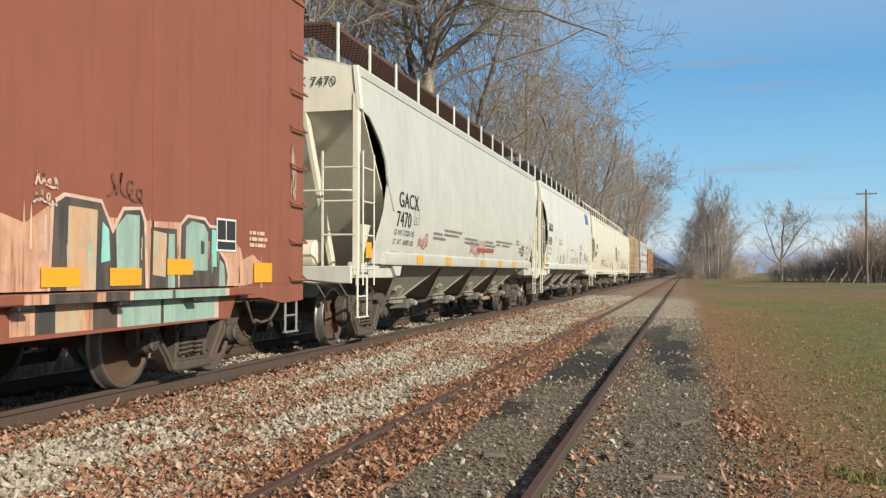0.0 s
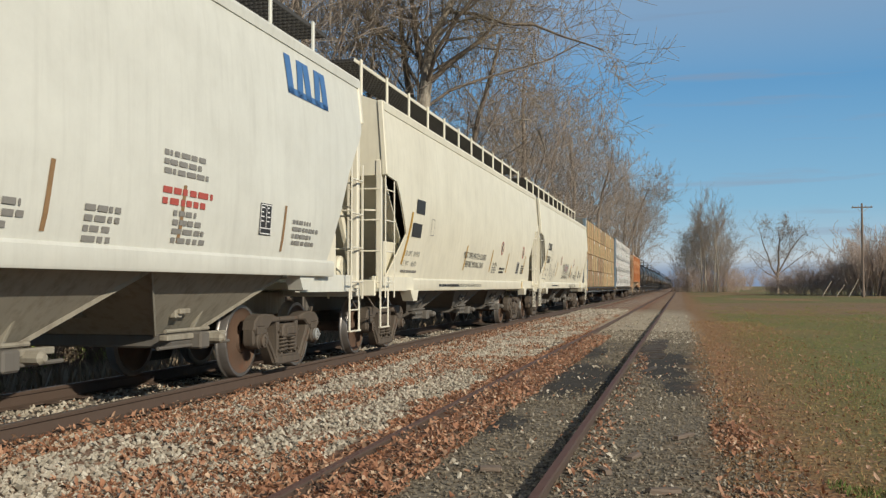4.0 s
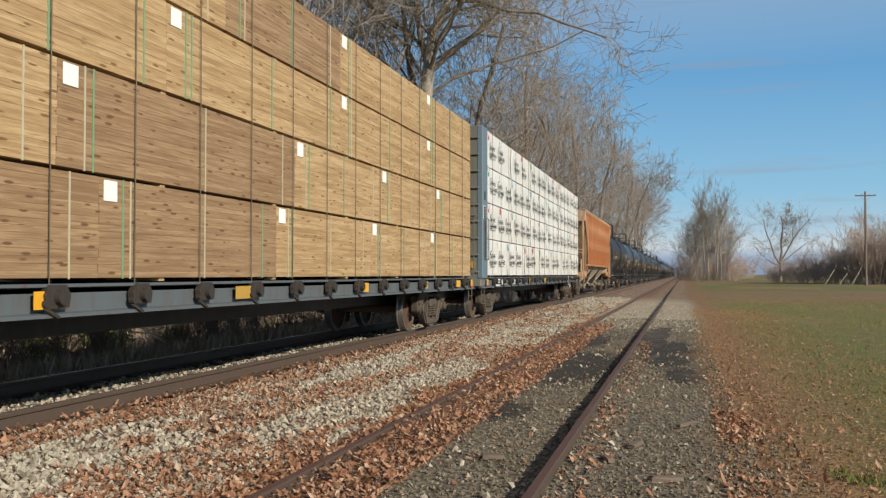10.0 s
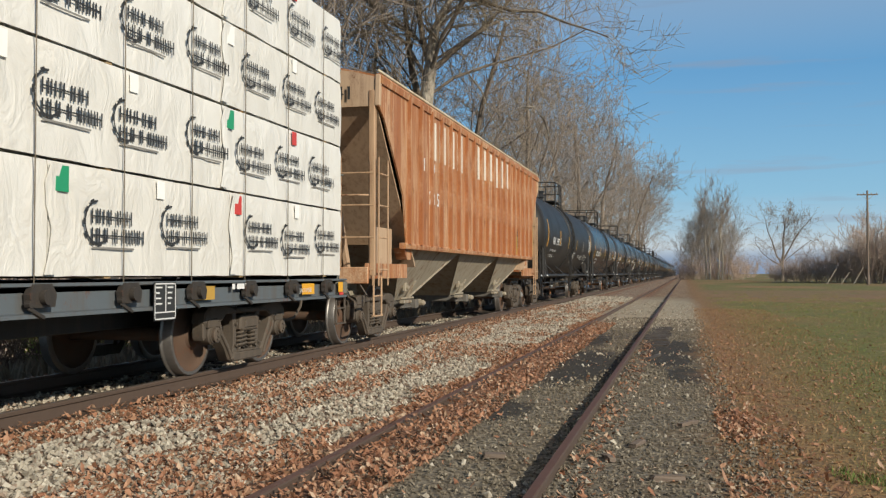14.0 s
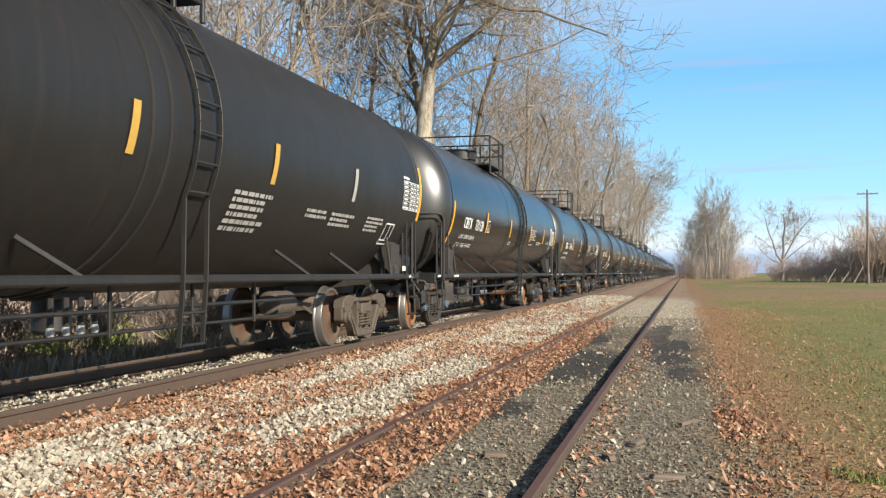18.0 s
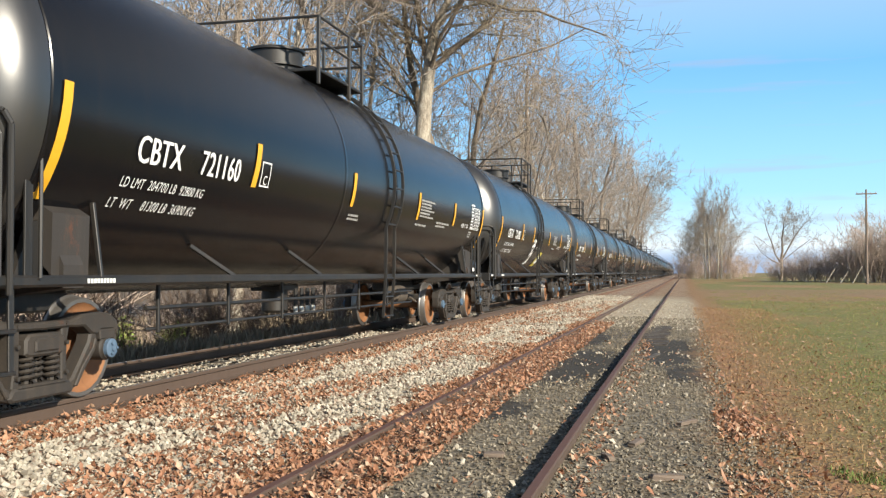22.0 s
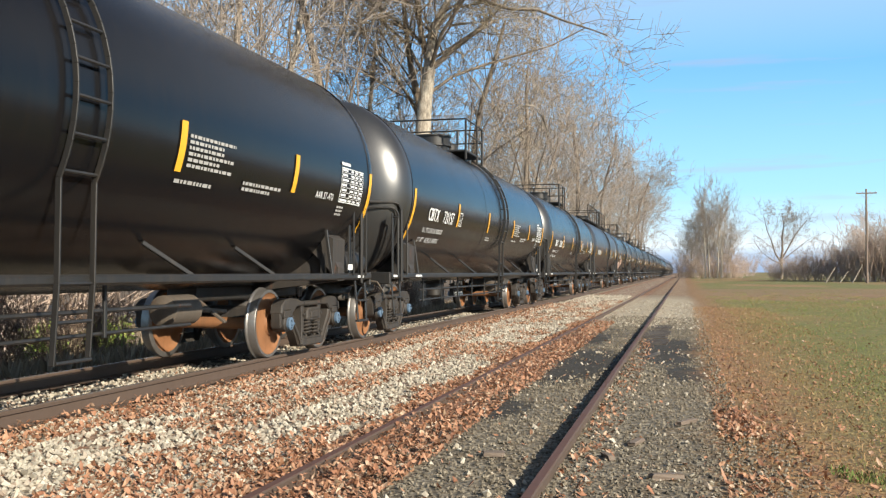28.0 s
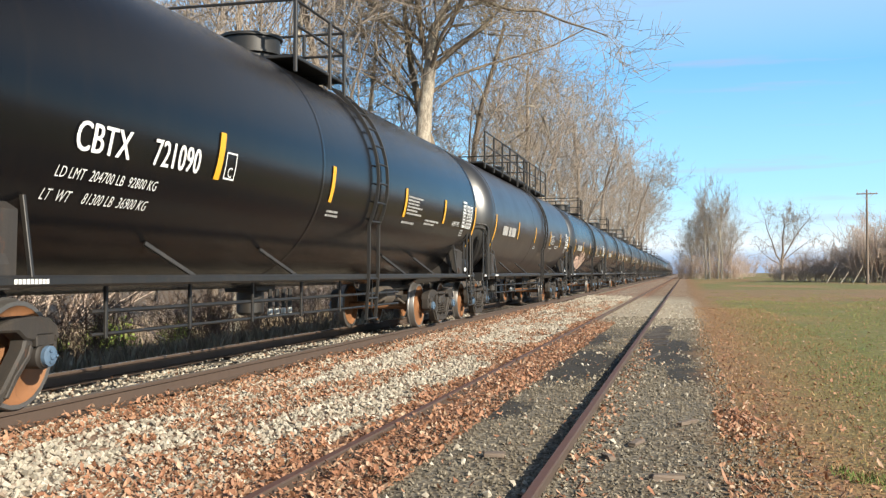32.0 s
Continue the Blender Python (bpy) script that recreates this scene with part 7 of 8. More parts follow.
def tank_first():
    """The older, duller tank car: wider panels of print and a placard frame."""
    L = 17.95
    c = car("tank_car", "dull black tank car with a double jacket band", "train of freight cars")
    shell = tank_shell(L, M_BLACK_OLD, 0.55, M_BLACK_OLD)
    part("tank", shell, None, c)
    for n, me in tank_parts(L, -0.15).items():
        part(me.name.split(".")[0], me, None, c)
    T = tank_face
    f = Form()
    for y in (8.10, 8.42):
        f.lathe([(y, TR), (y + 0.01, TR + 0.022), (y + 0.09, TR + 0.022), (y + 0.10, TR)], "y", 56, (0, 0, TZ), closed=False)
    part("jacket_band", f, M_BLACK_OLD, c, smooth=40)
    for y, z0, z1, m in ((1.58, 2.06, 3.0, M_YELLOW), (4.94, 2.20, 2.75, M_YELLOW), (7.72, 2.15, 2.62, M_YELLOW_DULL), (10.7, 2.15, 2.62, M_YELLOW_DULL), (13.5, 2.15, 2.62, M_CHALKDIM), (L - 0.98, 2.05, 3.0, M_YELLOW)):
        stripe(c, y, z0, z1, lambda z: T(z) + 0.005, m, 0.12, 0.06, 6)
    write(c, "TILX", 2.98, 2.19, 0.36, T, M_CHALK, 0.9, 0.014, bold=0.014)
    write(c, "251987", 3.98, 2.19, 0.36, T, M_CHALK, 0.72, 0.014, bold=0.014)
    frame_box(f := Form(), 5.12, 5.34, 2.20, 2.46, 0.018, T, 0.012)
    part("plate_mark", f, M_CHALK, c)
    write(c, "LD LMT  187700 LB  85500 KG", 2.78, 1.93, 0.12, T, M_CHALK, 0.86, 0.013, 0.15)
    write(c, "LT  WT     75300 LB  34500 KG", 2.66, 1.74, 0.12, T, M_CHALK, 0.86, 0.013, 0.15)
    rng = random.Random(5)
    for y, z, w, r, h in ((9.9, 1.98, 1.1, 6, 0.045), (12.0, 1.92, 0.9, 2, 0.04), (12.9, 1.92, 0.9, 3, 0.04), (14.4, 1.95, 0.9, 4, 0.035)):
        smallprint(c, y, z, w, r, h, T, M_CHALKDIM, rng, lift=0.012)
    part("data_table", data_table(16.02, 16.98, 2.20, 2.68), None, c)
    frame_box(f := Form(), 15.42, 15.88, 1.60, 1.94, 0.022, T, 0.012)
    patch(f, 15.66, 15.68, 1.68, 1.92, T, 0.012, n=2)
    patch(f, 15.44, 15.86, 1.66, 1.68, T, 0.012, n=1)
    part("placard_frame", f, M_CHALK, c)
    for y, k in ((2.10, (0, 0)), (L - 2.25, (0, 0))):
        truck(c, y, "brown", k)
    couplers(c, L + 0.25)
    return c, L


# ---- trees and brush ----
def twig_vector(rng):
    while True:
        v = Vector((rng.uniform(-1, 1), rng.uniform(-1, 1), rng.uniform(-1, 1)))
        if 0.05 < v.length < 1:
            return v.normalized()


def grow(rng, height, r0, levels, kids, lean=(0, 0), rise=0.10, spread=0.75, droop=0.0, bare=0.25, bend=0.16, stems=()):
    """Limbs of a tree as lines of points with radii, level by level; stems are main limbs whose course is given."""
    out = []

    def sprout(pts, rad, length, level):
        n = len(pts) - 1
        k = kids[level]
        for i in range(k):
            u = bare + (1 - bare) * (i + rng.uniform(0.2, 1.0)) / k if level == 0 else rng.uniform(0.15, 1.0)
            u = min(u, 0.999)
            j = int(u * n)
            q = pts[j].lerp(pts[j + 1], u * n - j)
            rr = rad[j] + (rad[j + 1] - rad[j]) * (u * n - j)
            axis = (pts[j + 1] - pts[j]).normalized()
            side = twig_vector(rng)
            side = (side - axis * side.dot(axis)).normalized()
            dd = (axis * (1 - spread * rng.uniform(0.7, 1.1)) + side * spread + Vector((0, 0, 0.15))).normalized()
            ln = length * (rng.uniform(0.38, 0.62) if level else rng.uniform(0.30, 0.50) * (1.25 - 0.55 * u))
            branch(q, dd, ln, max(0.006, rr * (rng.uniform(0.22, 0.36) if level == 0 else rng.uniform(0.36, 0.55))), level + 1)

    def branch(p, d, length, r, level):
        n = (7, 5, 4, 2, 1)[min(level, 4)]
        pts, rad = [p.copy()], [r]
        end = r * (0.30 if level == 0 else 0.35)
        for i in range(n):
            d = (d + twig_vector(rng) * bend * (1 + 0.5 * level) + Vector((0, 0, rise if level else 0.05)) - Vector((0, 0, droop * (level > 1)))).normalized()
            p = p + d * (length / n)
            pts.append(p.copy())
            rad.append(r + (end - r) * (i + 1) / n)
        out.append((level, pts, rad))
        if level < levels:
            sprout(pts, rad, length, level)

    for level, pts, r_a, r_b in stems:
        pts = [Vector(p) for p in pts]
        rad = [r_a + (r_b - r_a) * i / (len(pts) - 1) for i in range(len(pts))]
        out.append((level, pts, rad))
        sprout(pts, rad, sum((b - a).length for a, b in zip(pts, pts[1:])), level)
    if height:
        branch(Vector((0, 0, -0.3)), Vector((lean[0], lean[1], 1)).normalized(), height * 0.86, r0, 0)
    return out


def tubes(name, limbs, m, sides, least=0.0):
    vs, fs = [], []
    for level, pts, rad in limbs:
        n = len(vs)
        k = sides
        for i, p in enumerate(pts):
            d = (pts[min(i + 1, len(pts) - 1)] - pts[max(i - 1, 0)]).normalized()
            u = d.orthogonal().normalized()
            w = d.cross(u)
            r = max(rad[i], least)
            for a in range(k):
                vs.append(p + u * (math.cos(a * math.tau / k) * r) + w * (math.sin(a * math.tau / k) * r))
        for i in range(len(pts) - 1):
            for a in range(k):
                b = (a + 1) % k
                fs.append((n + i * k + a, n + i * k + b, n + (i + 1) * k + b, n + (i + 1) * k + a))
    me = bpy.data.meshes.new(name)
    me.from_pydata(vs, [], fs)
    me.materials.append(m)
    me.shade_smooth()
    return me


def tree_thing(name, label, category, limbs, bark_mat, twig_mat, least, limb_mat=None):
    e = new(name)
    tagged(e, label, category)
    part("trunk", tubes("trunk", [l for l in limbs if l[0] == 0], bark_mat, 9), None, e)
    big = [l for l in limbs if l[0] == 1]
    part("limb_work", tubes("limb_work", big, limb_mat or bark_mat, 6), None, e)
    part("crown", tubes("crown", [l for l in limbs if l[0] > 1], twig_mat, 3, least), None, e)
    return e


def set_at(ob, x, y, turn, size):
    ob.location = (x, y, bed_curve(x))
    ob.rotation_euler = (0, 0, radians(turn))
    ob.scale = (size, size, size)


def again(ob, x, y, turn, size):
    ob.scale = (size, size, size)
    return copy_thing(ob, pose(x, y, bed_curve(x), 0, 0, turn))


def plant():
    rng = random.Random(12)
    # the pale tree whose limb reaches over the line, and its darker neighbour
    stems = [(0, [(-0.9, 0, -0.3), (-0.95, 0, 4), (-0.86, 0, 8.2), (-0.75, 0, 9.8), (-0.53, 0, 11.4), (-0.45, 0, 12.3), (-0.35, 0, 13.2), (0.2, 0.1, 14.3), (0.7, 0.2, 15.4), (1.1, 0.4, 17.5), (1.0, 0.5, 21)], 0.46, 0.06),
             (1, [(-0.55, 0, 11.6), (-0.95, 0.1, 13.0), (-1.2, 0.2, 14.6), (-1.5, 0.4, 16.4), (-1.7, 0.4, 18.5)], 0.19, 0.06),
             (1, [(-0.4, 0, 11.4), (0.56, 0.1, 12.25), (2.0, 0.2, 13.3), (3.3, 0.3, 14.6), (4.2, 0.4, 16.5)], 0.15, 0.04),
             (1, [(-0.5, 0, 12.0), (-1.2, -0.2, 13.0), (-2.2, -0.3, 13.6), (-3.6, -0.4, 13.9)], 0.10, 0.03),
             (1, [(0.4, 0.2, 14.8), (1.8, 0.3, 14.6), (3.3, 0.2, 14.0), (4.6, 0.1, 13.85), (5.8, 0, 13.25), (7.0, -0.2, 12.75), (7.75, -0.3, 12.4)], 0.10, 0.025),
             (2, [(7.75, -0.3, 12.4), (8.1, -0.4, 12.0), (8.4, -0.4, 11.2)], 0.022, 0.008),
             (2, [(6.4, -0.1, 13.0), (7.4, -0.1, 13.2), (8.4, -0.3, 13.0)], 0.022, 0.008)]
    limbs = grow(rng, 0, 0, 4, (20, 9, 7, 4), bare=0.30, spread=0.66, bend=0.20, rise=0.05, droop=0.10, stems=stems)
    dead = [(1, [Vector(p) for p in ((2.9, 3.0, 9.75), (3.3, 3.1, 10.0), (3.9, 3.1, 10.0), (4.35, 3.2, 9.4), (4.7, 3.2, 8.4))], [0.02, 0.04, 0.05, 0.045, 0.03])]
    big = tree_thing("cottonwood_tree", "tall bare tree with pale mottled trunk beside the line", "tree", limbs, M_BARK_PALE, M_TWIG_OLIVE, 0.010, M_BARK)
    part("dead_limb", tubes("dead_limb", dead, M_BARK_PALE, 6), None, big, "bleached broken limb")
    set_at(big, -11.0, 43.4, 0, 1)
    stems = [(0, [(0.6, 0, -0.3), (0.5, 0, 5), (0.2, 0, 8.2), (-0.25, 0, 9.6), (-0.6, 0, 11.2), (-0.9, 0, 12.8), (-1.1, 0, 14.7), (-1.4, 0, 17.5)], 0.30, 0.08),
             (1, [(0.1, 0, 8.6), (-0.9, 0, 10.6), (-1.8, 0.1, 11.8), (-2.8, 0.2, 12.7), (-4.0, 0.2, 13.2)], 0.10, 0.03)]
    limbs = grow(rng, 0, 0, 4, (14, 8, 6, 3), bare=0.35, spread=0.66, bend=0.20, rise=0.05, droop=0.06, stems=stems)
    dark = tree_thing("bare_tree", "dark-barked leafless tree close behind the pale tree", "tree", limbs, M_TWIG_DARK, M_TWIG_DARK, 0.008)
    set_at(dark, -12.0, 44.6, 0, 1)
    # kinds of bare trees for the wood
    kinds = []
    for i in range(4):
        r = random.Random(40 + i)
        limbs = grow(r, 18 + i, 0.22 + 0.03 * i, 4, (14, 7, 5, 2), lean=(r.uniform(-0.08, 0.08), r.uniform(-0.08, 0.08)), bare=0.16, spread=0.60, bend=0.17, rise=0.12)
        kinds.append(tree_thing("bare_tree", "leafless grey-brown tree in the trackside wood", "tree", limbs, M_BARK_PALE if i == 1 else M_BARK, M_TWIG, 0.014, M_BARK))
    thin = []
    for i in range(3):
        r = random.Random(60 + i)
        limbs = grow(r, 16, 0.14, 3, (14, 7, 5), lean=(r.uniform(-0.06, 0.06), r.uniform(-0.06, 0.06)), bare=0.10, spread=0.55, bend=0.20)
        thin.append(tree_thing("bare_tree", "slender leafless tree in a thicket", "tree", limbs, M_BARK_PALE if i == 0 else M_BARK, M_TWIG, 0.018, M_BARK))
    brush = []
    for i in range(5):
        r = random.Random(80 + i)
        m = M_BRUSH if i < 3 else M_BRUSH_DARK
        limbs = []
        for k in range(9):
            a = r.uniform(0, math.tau)
            for lv, pts, rad in grow(r, r.uniform(2.6, 4.6), 0.03, 2, (8, 5), lean=(math.cos(a) * 0.45, math.sin(a) * 0.45), bare=0.08, spread=0.6, bend=0.2):
                off = Vector((math.cos(a) * 0.4, math.sin(a) * 0.4, 0))
                limbs.append((lv + 0, [p + off for p in pts], rad))
        e = new("brush")
        tagged(e, "dense leafless brown shrub at the wood's edge" if i < 3 else "dark leafless shrub on the bank behind the line", "shrub")
        for l in limbs:
            if l[0] == 0:
                part("stem", tubes("stem", [l], m, 4), None, e)
        part("crown", tubes("crown", [l for l in limbs if l[0] > 0], m, 3, 0.010), None, e)
        brush.append(e)
    used = set()

    def place(kind, x, y, size):
        turn = rng.uniform(0, 360)
        if kind not in used:
            used.add(kind)
            set_at(kind, x, y, turn, size)
        else:
            again(kind, x, y, turn, size)

    # the wood behind the line
    spots = [(-15, 29), (-17, 34), (-13.5, 36.5), (-21, 27), (-24, 40), (-15.5, 50), (-10.4, 52), (-10.0, 61), (-14, 66), (-9.8, 71), (-11.5, 80), (-9.6, 88), (-10.8, 106), (-10.4, 134), (-9.8, 186), (-9.6, 222)]
    for i, (x, y) in enumerate(spots):
        place(kinds[i % 4], x, y, rng.uniform(0.84, 1.0) * (1.0 if y < 100 else 1.12))
    for i in range(22):
        y = 22 + i * 8.6 + rng.uniform(-2, 2)
        place(thin[i % 3], -rng.uniform(15, 27) if y < 50 else -rng.uniform(9.5, 17), y, rng.uniform(0.75, 1.0))
    # broad crowns that lean out over the line further on
    wide = []
    for i in range(2):
        r = random.Random(70 + i)
        limbs = grow(r, 20, 0.27, 4, (13, 7, 5, 2), lean=(0.05, 0), bare=0.18, spread=0.64, bend=0.18, rise=0.14)
        wide.append(tree_thing("bare_tree", "broad-crowned leafless tree beside the line", "tree", limbs, M_BARK, M_TWIG, 0.018))
    for i, (x, y, s) in enumerate(((-10.2, 92, 0.86), (-9.9, 121, 0.95), (-9.6, 150, 1.05), (-9.4, 170, 1.12), (-9.2, 200, 1.05))):
        place(wide[i % 2], x, y, s)
    for i in range(30):
        y = 15 + i * 4.4 + rng.uniform(-1, 1)
        place(brush[i % 3], -rng.uniform(17, 22) if y < 60 else -rng.uniform(10.5, 15), y, rng.uniform(0.5, 0.9))
    # dark scrub on the bank close behind the line
    for i in range(30):
        y = 9 + i * 1.35 + rng.uniform(-0.5, 0.5)
        place(brush[3 + i % 2], -rng.uniform(11.6, 14.6), y, rng.uniform(0.42, 0.72))
    # clump, lone tree and thicket beyond the field
    for x, y, s in ((1.0, 232, 0.84), (3.0, 238, 0.95), (5.2, 230, 1.0), (7.4, 236, 1.05), (9.6, 231, 0.92), (11.0, 240, 0.7), (-0.2, 244, 0.7), (6.4, 246, 0.95), (4.2, 234, 0.9), (8.2, 228, 1.0), (2.2, 229, 0.78), (6.8, 233, 0.98), (9.0, 237, 0.95), (3.6, 241, 0.88), (1.6, 236, 0.72), (10.2, 229, 0.8)):
        place(thin[int(x * 3) % 3], x, y, s)
    for x in range(-1, 13):
        place(brush[x % 3], x + rng.uniform(-0.4, 0.4), 226 + rng.uniform(-3, 6), rng.uniform(1.1, 1.8))
    r = random.Random(95)
    for x, y, h in ((4.6, 221, 17.5), (5.5, 223, 18.5), (7.1, 222, 19.5), (8.0, 220, 18)):
        limbs = grow(r, h, 0.17, 3, (12, 6, 5), lean=(r.uniform(-0.03, 0.05), 0), bare=0.35, spread=0.48, bend=0.10, rise=0.16)
        set_at(tree_thing("bare_tree", "tall pale-trunked leafless tree beyond the field", "tree", limbs, M_BARK_PALE, M_TWIG, 0.020, M_BARK_PALE), x, y, 0, 1)
    r = random.Random(91)
    stems = [(0, [(0, 0, -0.3), (0.05, 0, 2.0), (0, 0, 4.2), (0.3, 0, 6.5), (0.2, 0, 9.0), (0.6, 0, 12.0), (0.3, 0, 14.0)], 0.42, 0.06),
             (1, [(0, 0, 3.6), (-1.2, 0.3, 5.6), (-2.0, 0.4, 8.5), (-3.0, 0.2, 11.0), (-3.5, 0, 13.5)], 0.20, 0.05),
             (1, [(0.1, 0, 4.4), (1.5, -0.3, 7.0), (2.8, -0.2, 9.5), (4.2, 0, 11.5), (5.6, 0.2, 13.0)], 0.20, 0.05),
             (1, [(0, 0, 3.2), (-2.2, -0.4, 4.4), (-4.2, -0.5, 6.0), (-5.8, -0.4, 8.5)], 0.14, 0.04),
             (1, [(0.1, 0, 4.0), (2.0, 0.5, 5.6), (4.2, 0.4, 7.4), (6.2, 0.2, 9.0)], 0.13, 0.04)]
    limbs = grow(r, 0, 0, 4, (8, 8, 6, 2), bare=0.45, spread=0.66, bend=0.18, rise=0.04, stems=stems)
    lone = tree_thing("bare_tree", "lone leafless spreading tree beyond the field", "tree", limbs, M_BARK, M_TWIG, 0.020)
    set_at(lone, 19.6, 210, 0, 0.93)
    for i in range(26):
        u = i / 25
        place(brush[i % 3], 15 + 17 * u + rng.uniform(-0.8, 0.8), 172 - 26 * u + rng.uniform(-3, 3), (0.85 + 1.45 * u) * rng.uniform(0.9, 1.12))
    for i in range(8):
        place(brush[i % 3], 26 + i * 1.6 + rng.uniform(-1, 1), 152 + rng.uniform(-4, 6), rng.uniform(2.3, 2.9))
    for i in range(8):
        place(thin[i % 3], 27 + i * 2.4 + rng.uniform(-1, 1), 158 + i * 3 + rng.uniform(-5, 5), rng.uniform(0.55, 0.75))
    for i in range(20):
        place(brush[i % 3], 16 + i * 4.2 + rng.uniform(-2, 2), 330 + rng.uniform(-20, 40), rng.uniform(1.5, 2.2))


plant()


def leafy_bush(x, y, size, rng):
    e = new("leafy_bush")
    tagged(e, "low bush with yellow-green autumn leaves below the bank", "shrub")
    limbs = grow(rng, size, 0.03, 2, (9, 6), bare=0.05, spread=0.8)
    part("stem", tubes("stems", limbs, M_BRUSH, 4), None, e)
    f = Form()
    for lv, pts, rad in limbs:
        if lv:
            for k in range(10):
                p = pts[0].lerp(pts[-1], rng.random()) + twig_vector(rng) * 0.16
                a, b = twig_vector(rng) * 0.06, twig_vector(rng) * 0.045
                f.add([p - a, p + b, p + a, p - b], [(0, 1, 2, 3)])
    me = bpy.data.meshes.new("leaves")
    me.from_pydata(f.v, [], f.f)
    me.materials.append(M_BUSHLEAF)
    part("leaves", me, None, e)
    e.location = (x, y, bed_curve(x))


bush_rng = random.Random(3)
for k in range(15):
    bx, by, bs = -16.2 - 0.75 * (k % 4) + bush_rng.uniform(-0.3, 0.3), 18.5 + 0.85 * k + bush_rng.uniform(-0.4, 0.4), bush_rng.uniform(1.2, 1.75)
    leafy_bush(bx, by, bs, bush_rng)


# ---- pole and posts across the field ----
def build_pole():
    e = new("utility_pole")
    tagged(e, "weathered wooden utility pole with one crossarm", "utility pole")
    e.location = (22.5, 131, -0.3)
    part("shaft", Form().lathe([(-0.5, 0.17), (6, 0.15), (11.9, 0.115), (12.0, 0.05)], "z", 12), M_POLE, e, smooth=40)
    part("crossarm", Form().box(-1.25, 1.25, -0.16, -0.05, 11.35, 11.50), M_POLE, e)
    part("arm_brace", Form().bar((-0.7, -0.12, 11.35), (0, -0.14, 10.7), 0.05, 0.02, (0, 1, 0)).bar((0.7, -0.12, 11.35), (0, -0.14, 10.7), 0.05, 0.02, (0, 1, 0)), M_GALV, e)
    for x in (-1.1, -0.45, 0.45, 1.1):
        part("insulator", Form().lathe([(11.5, 0.02), (11.55, 0.05), (11.62, 0.055), (11.66, 0.03)], "z", 8, (x, -0.1, 0)), M_GALV, e)


build_pole()
for px, py, ln, lean in ((18.4, 137, 2.4, 30), (20.0, 136, 1.9, 34), (21.4, 135, 2.6, 28)):
    p = new("leaning_post", Form().lathe([(-0.2, 0.07), (ln, 0.055), (ln + 0.02, 0.03)], "z", 8).mesh("leaning_post", M_BARK_PALE, 40))
    tagged(p, "pale wooden post leaning over in the grass", "post", group="leaning posts by the brush")
    p.matrix_basis = pose(px, py, -0.3, 0, lean, 0)


marker = new("marker_post", Form().lathe([(-0.3, 0.16), (3.6, 0.13), (3.65, 0.06)], "z", 10).mesh("marker_post", M_POLE, 40))
tagged(marker, "weathered wooden marker post at the end of the siding", "post")
marker.location = (-1.4, 272, -0.3)


# ---- loose stones, leaves and grass ----
def bits(name, label, category, m, shape, faces, places, sizes, turn_all, rng, flat=1.0, seat=0.3, uneven=0.16):
    """Many small loose pieces as one mesh, each turned and scaled by itself."""
    shape = np.array(shape, float)
    n, k = len(places), len(shape)
    a = rng.uniform(0, math.tau, n)
    v = np.repeat(shape[None], n, 0) + rng.normal(0, uneven, (n, k, 3))
    v[:, :, 2] *= flat
    tip = rng.normal(0, turn_all, (n, 2))
    x, y, z = v[:, :, 0].copy(), v[:, :, 1].copy(), v[:, :, 2].copy()
    z += x * tip[:, :1] + y * tip[:, 1:]
    ca, sa = np.cos(a)[:, None], np.sin(a)[:, None]
    out = np.stack([(x * ca - y * sa), (x * sa + y * ca), z], -1) * sizes[:, None, None]
    low = out[:, :, 2].min(1)
    out += places[:, None, :]
    out[:, :, 2] -= (low * (1 - seat))[:, None]
    fs = (np.array(faces)[None] + (np.arange(n) * k)[:, None, None]).reshape(-1, len(faces[0]))
    me = bpy.data.meshes.new(name)
    me.from_pydata(out.reshape(-1, 3).tolist(), [], fs.tolist())
    me.materials.append(m)
    ob = new(name, me)
    tagged(ob, label, category, kind="stuff")
    return ob


def spread(rng, x0, x1, y0, y1, n, near=1.0):
    """Places on the ground, denser towards the camera's end of the stretch."""
    x = rng.uniform(x0, x1, n)
    y = y0 + (y1 - y0) * rng.uniform(0, 1, n) ** (1 + near)
    z = np.array([ground_height(a, b) for a, b in zip(x, y)])
    return np.stack([x, y, z], -1)


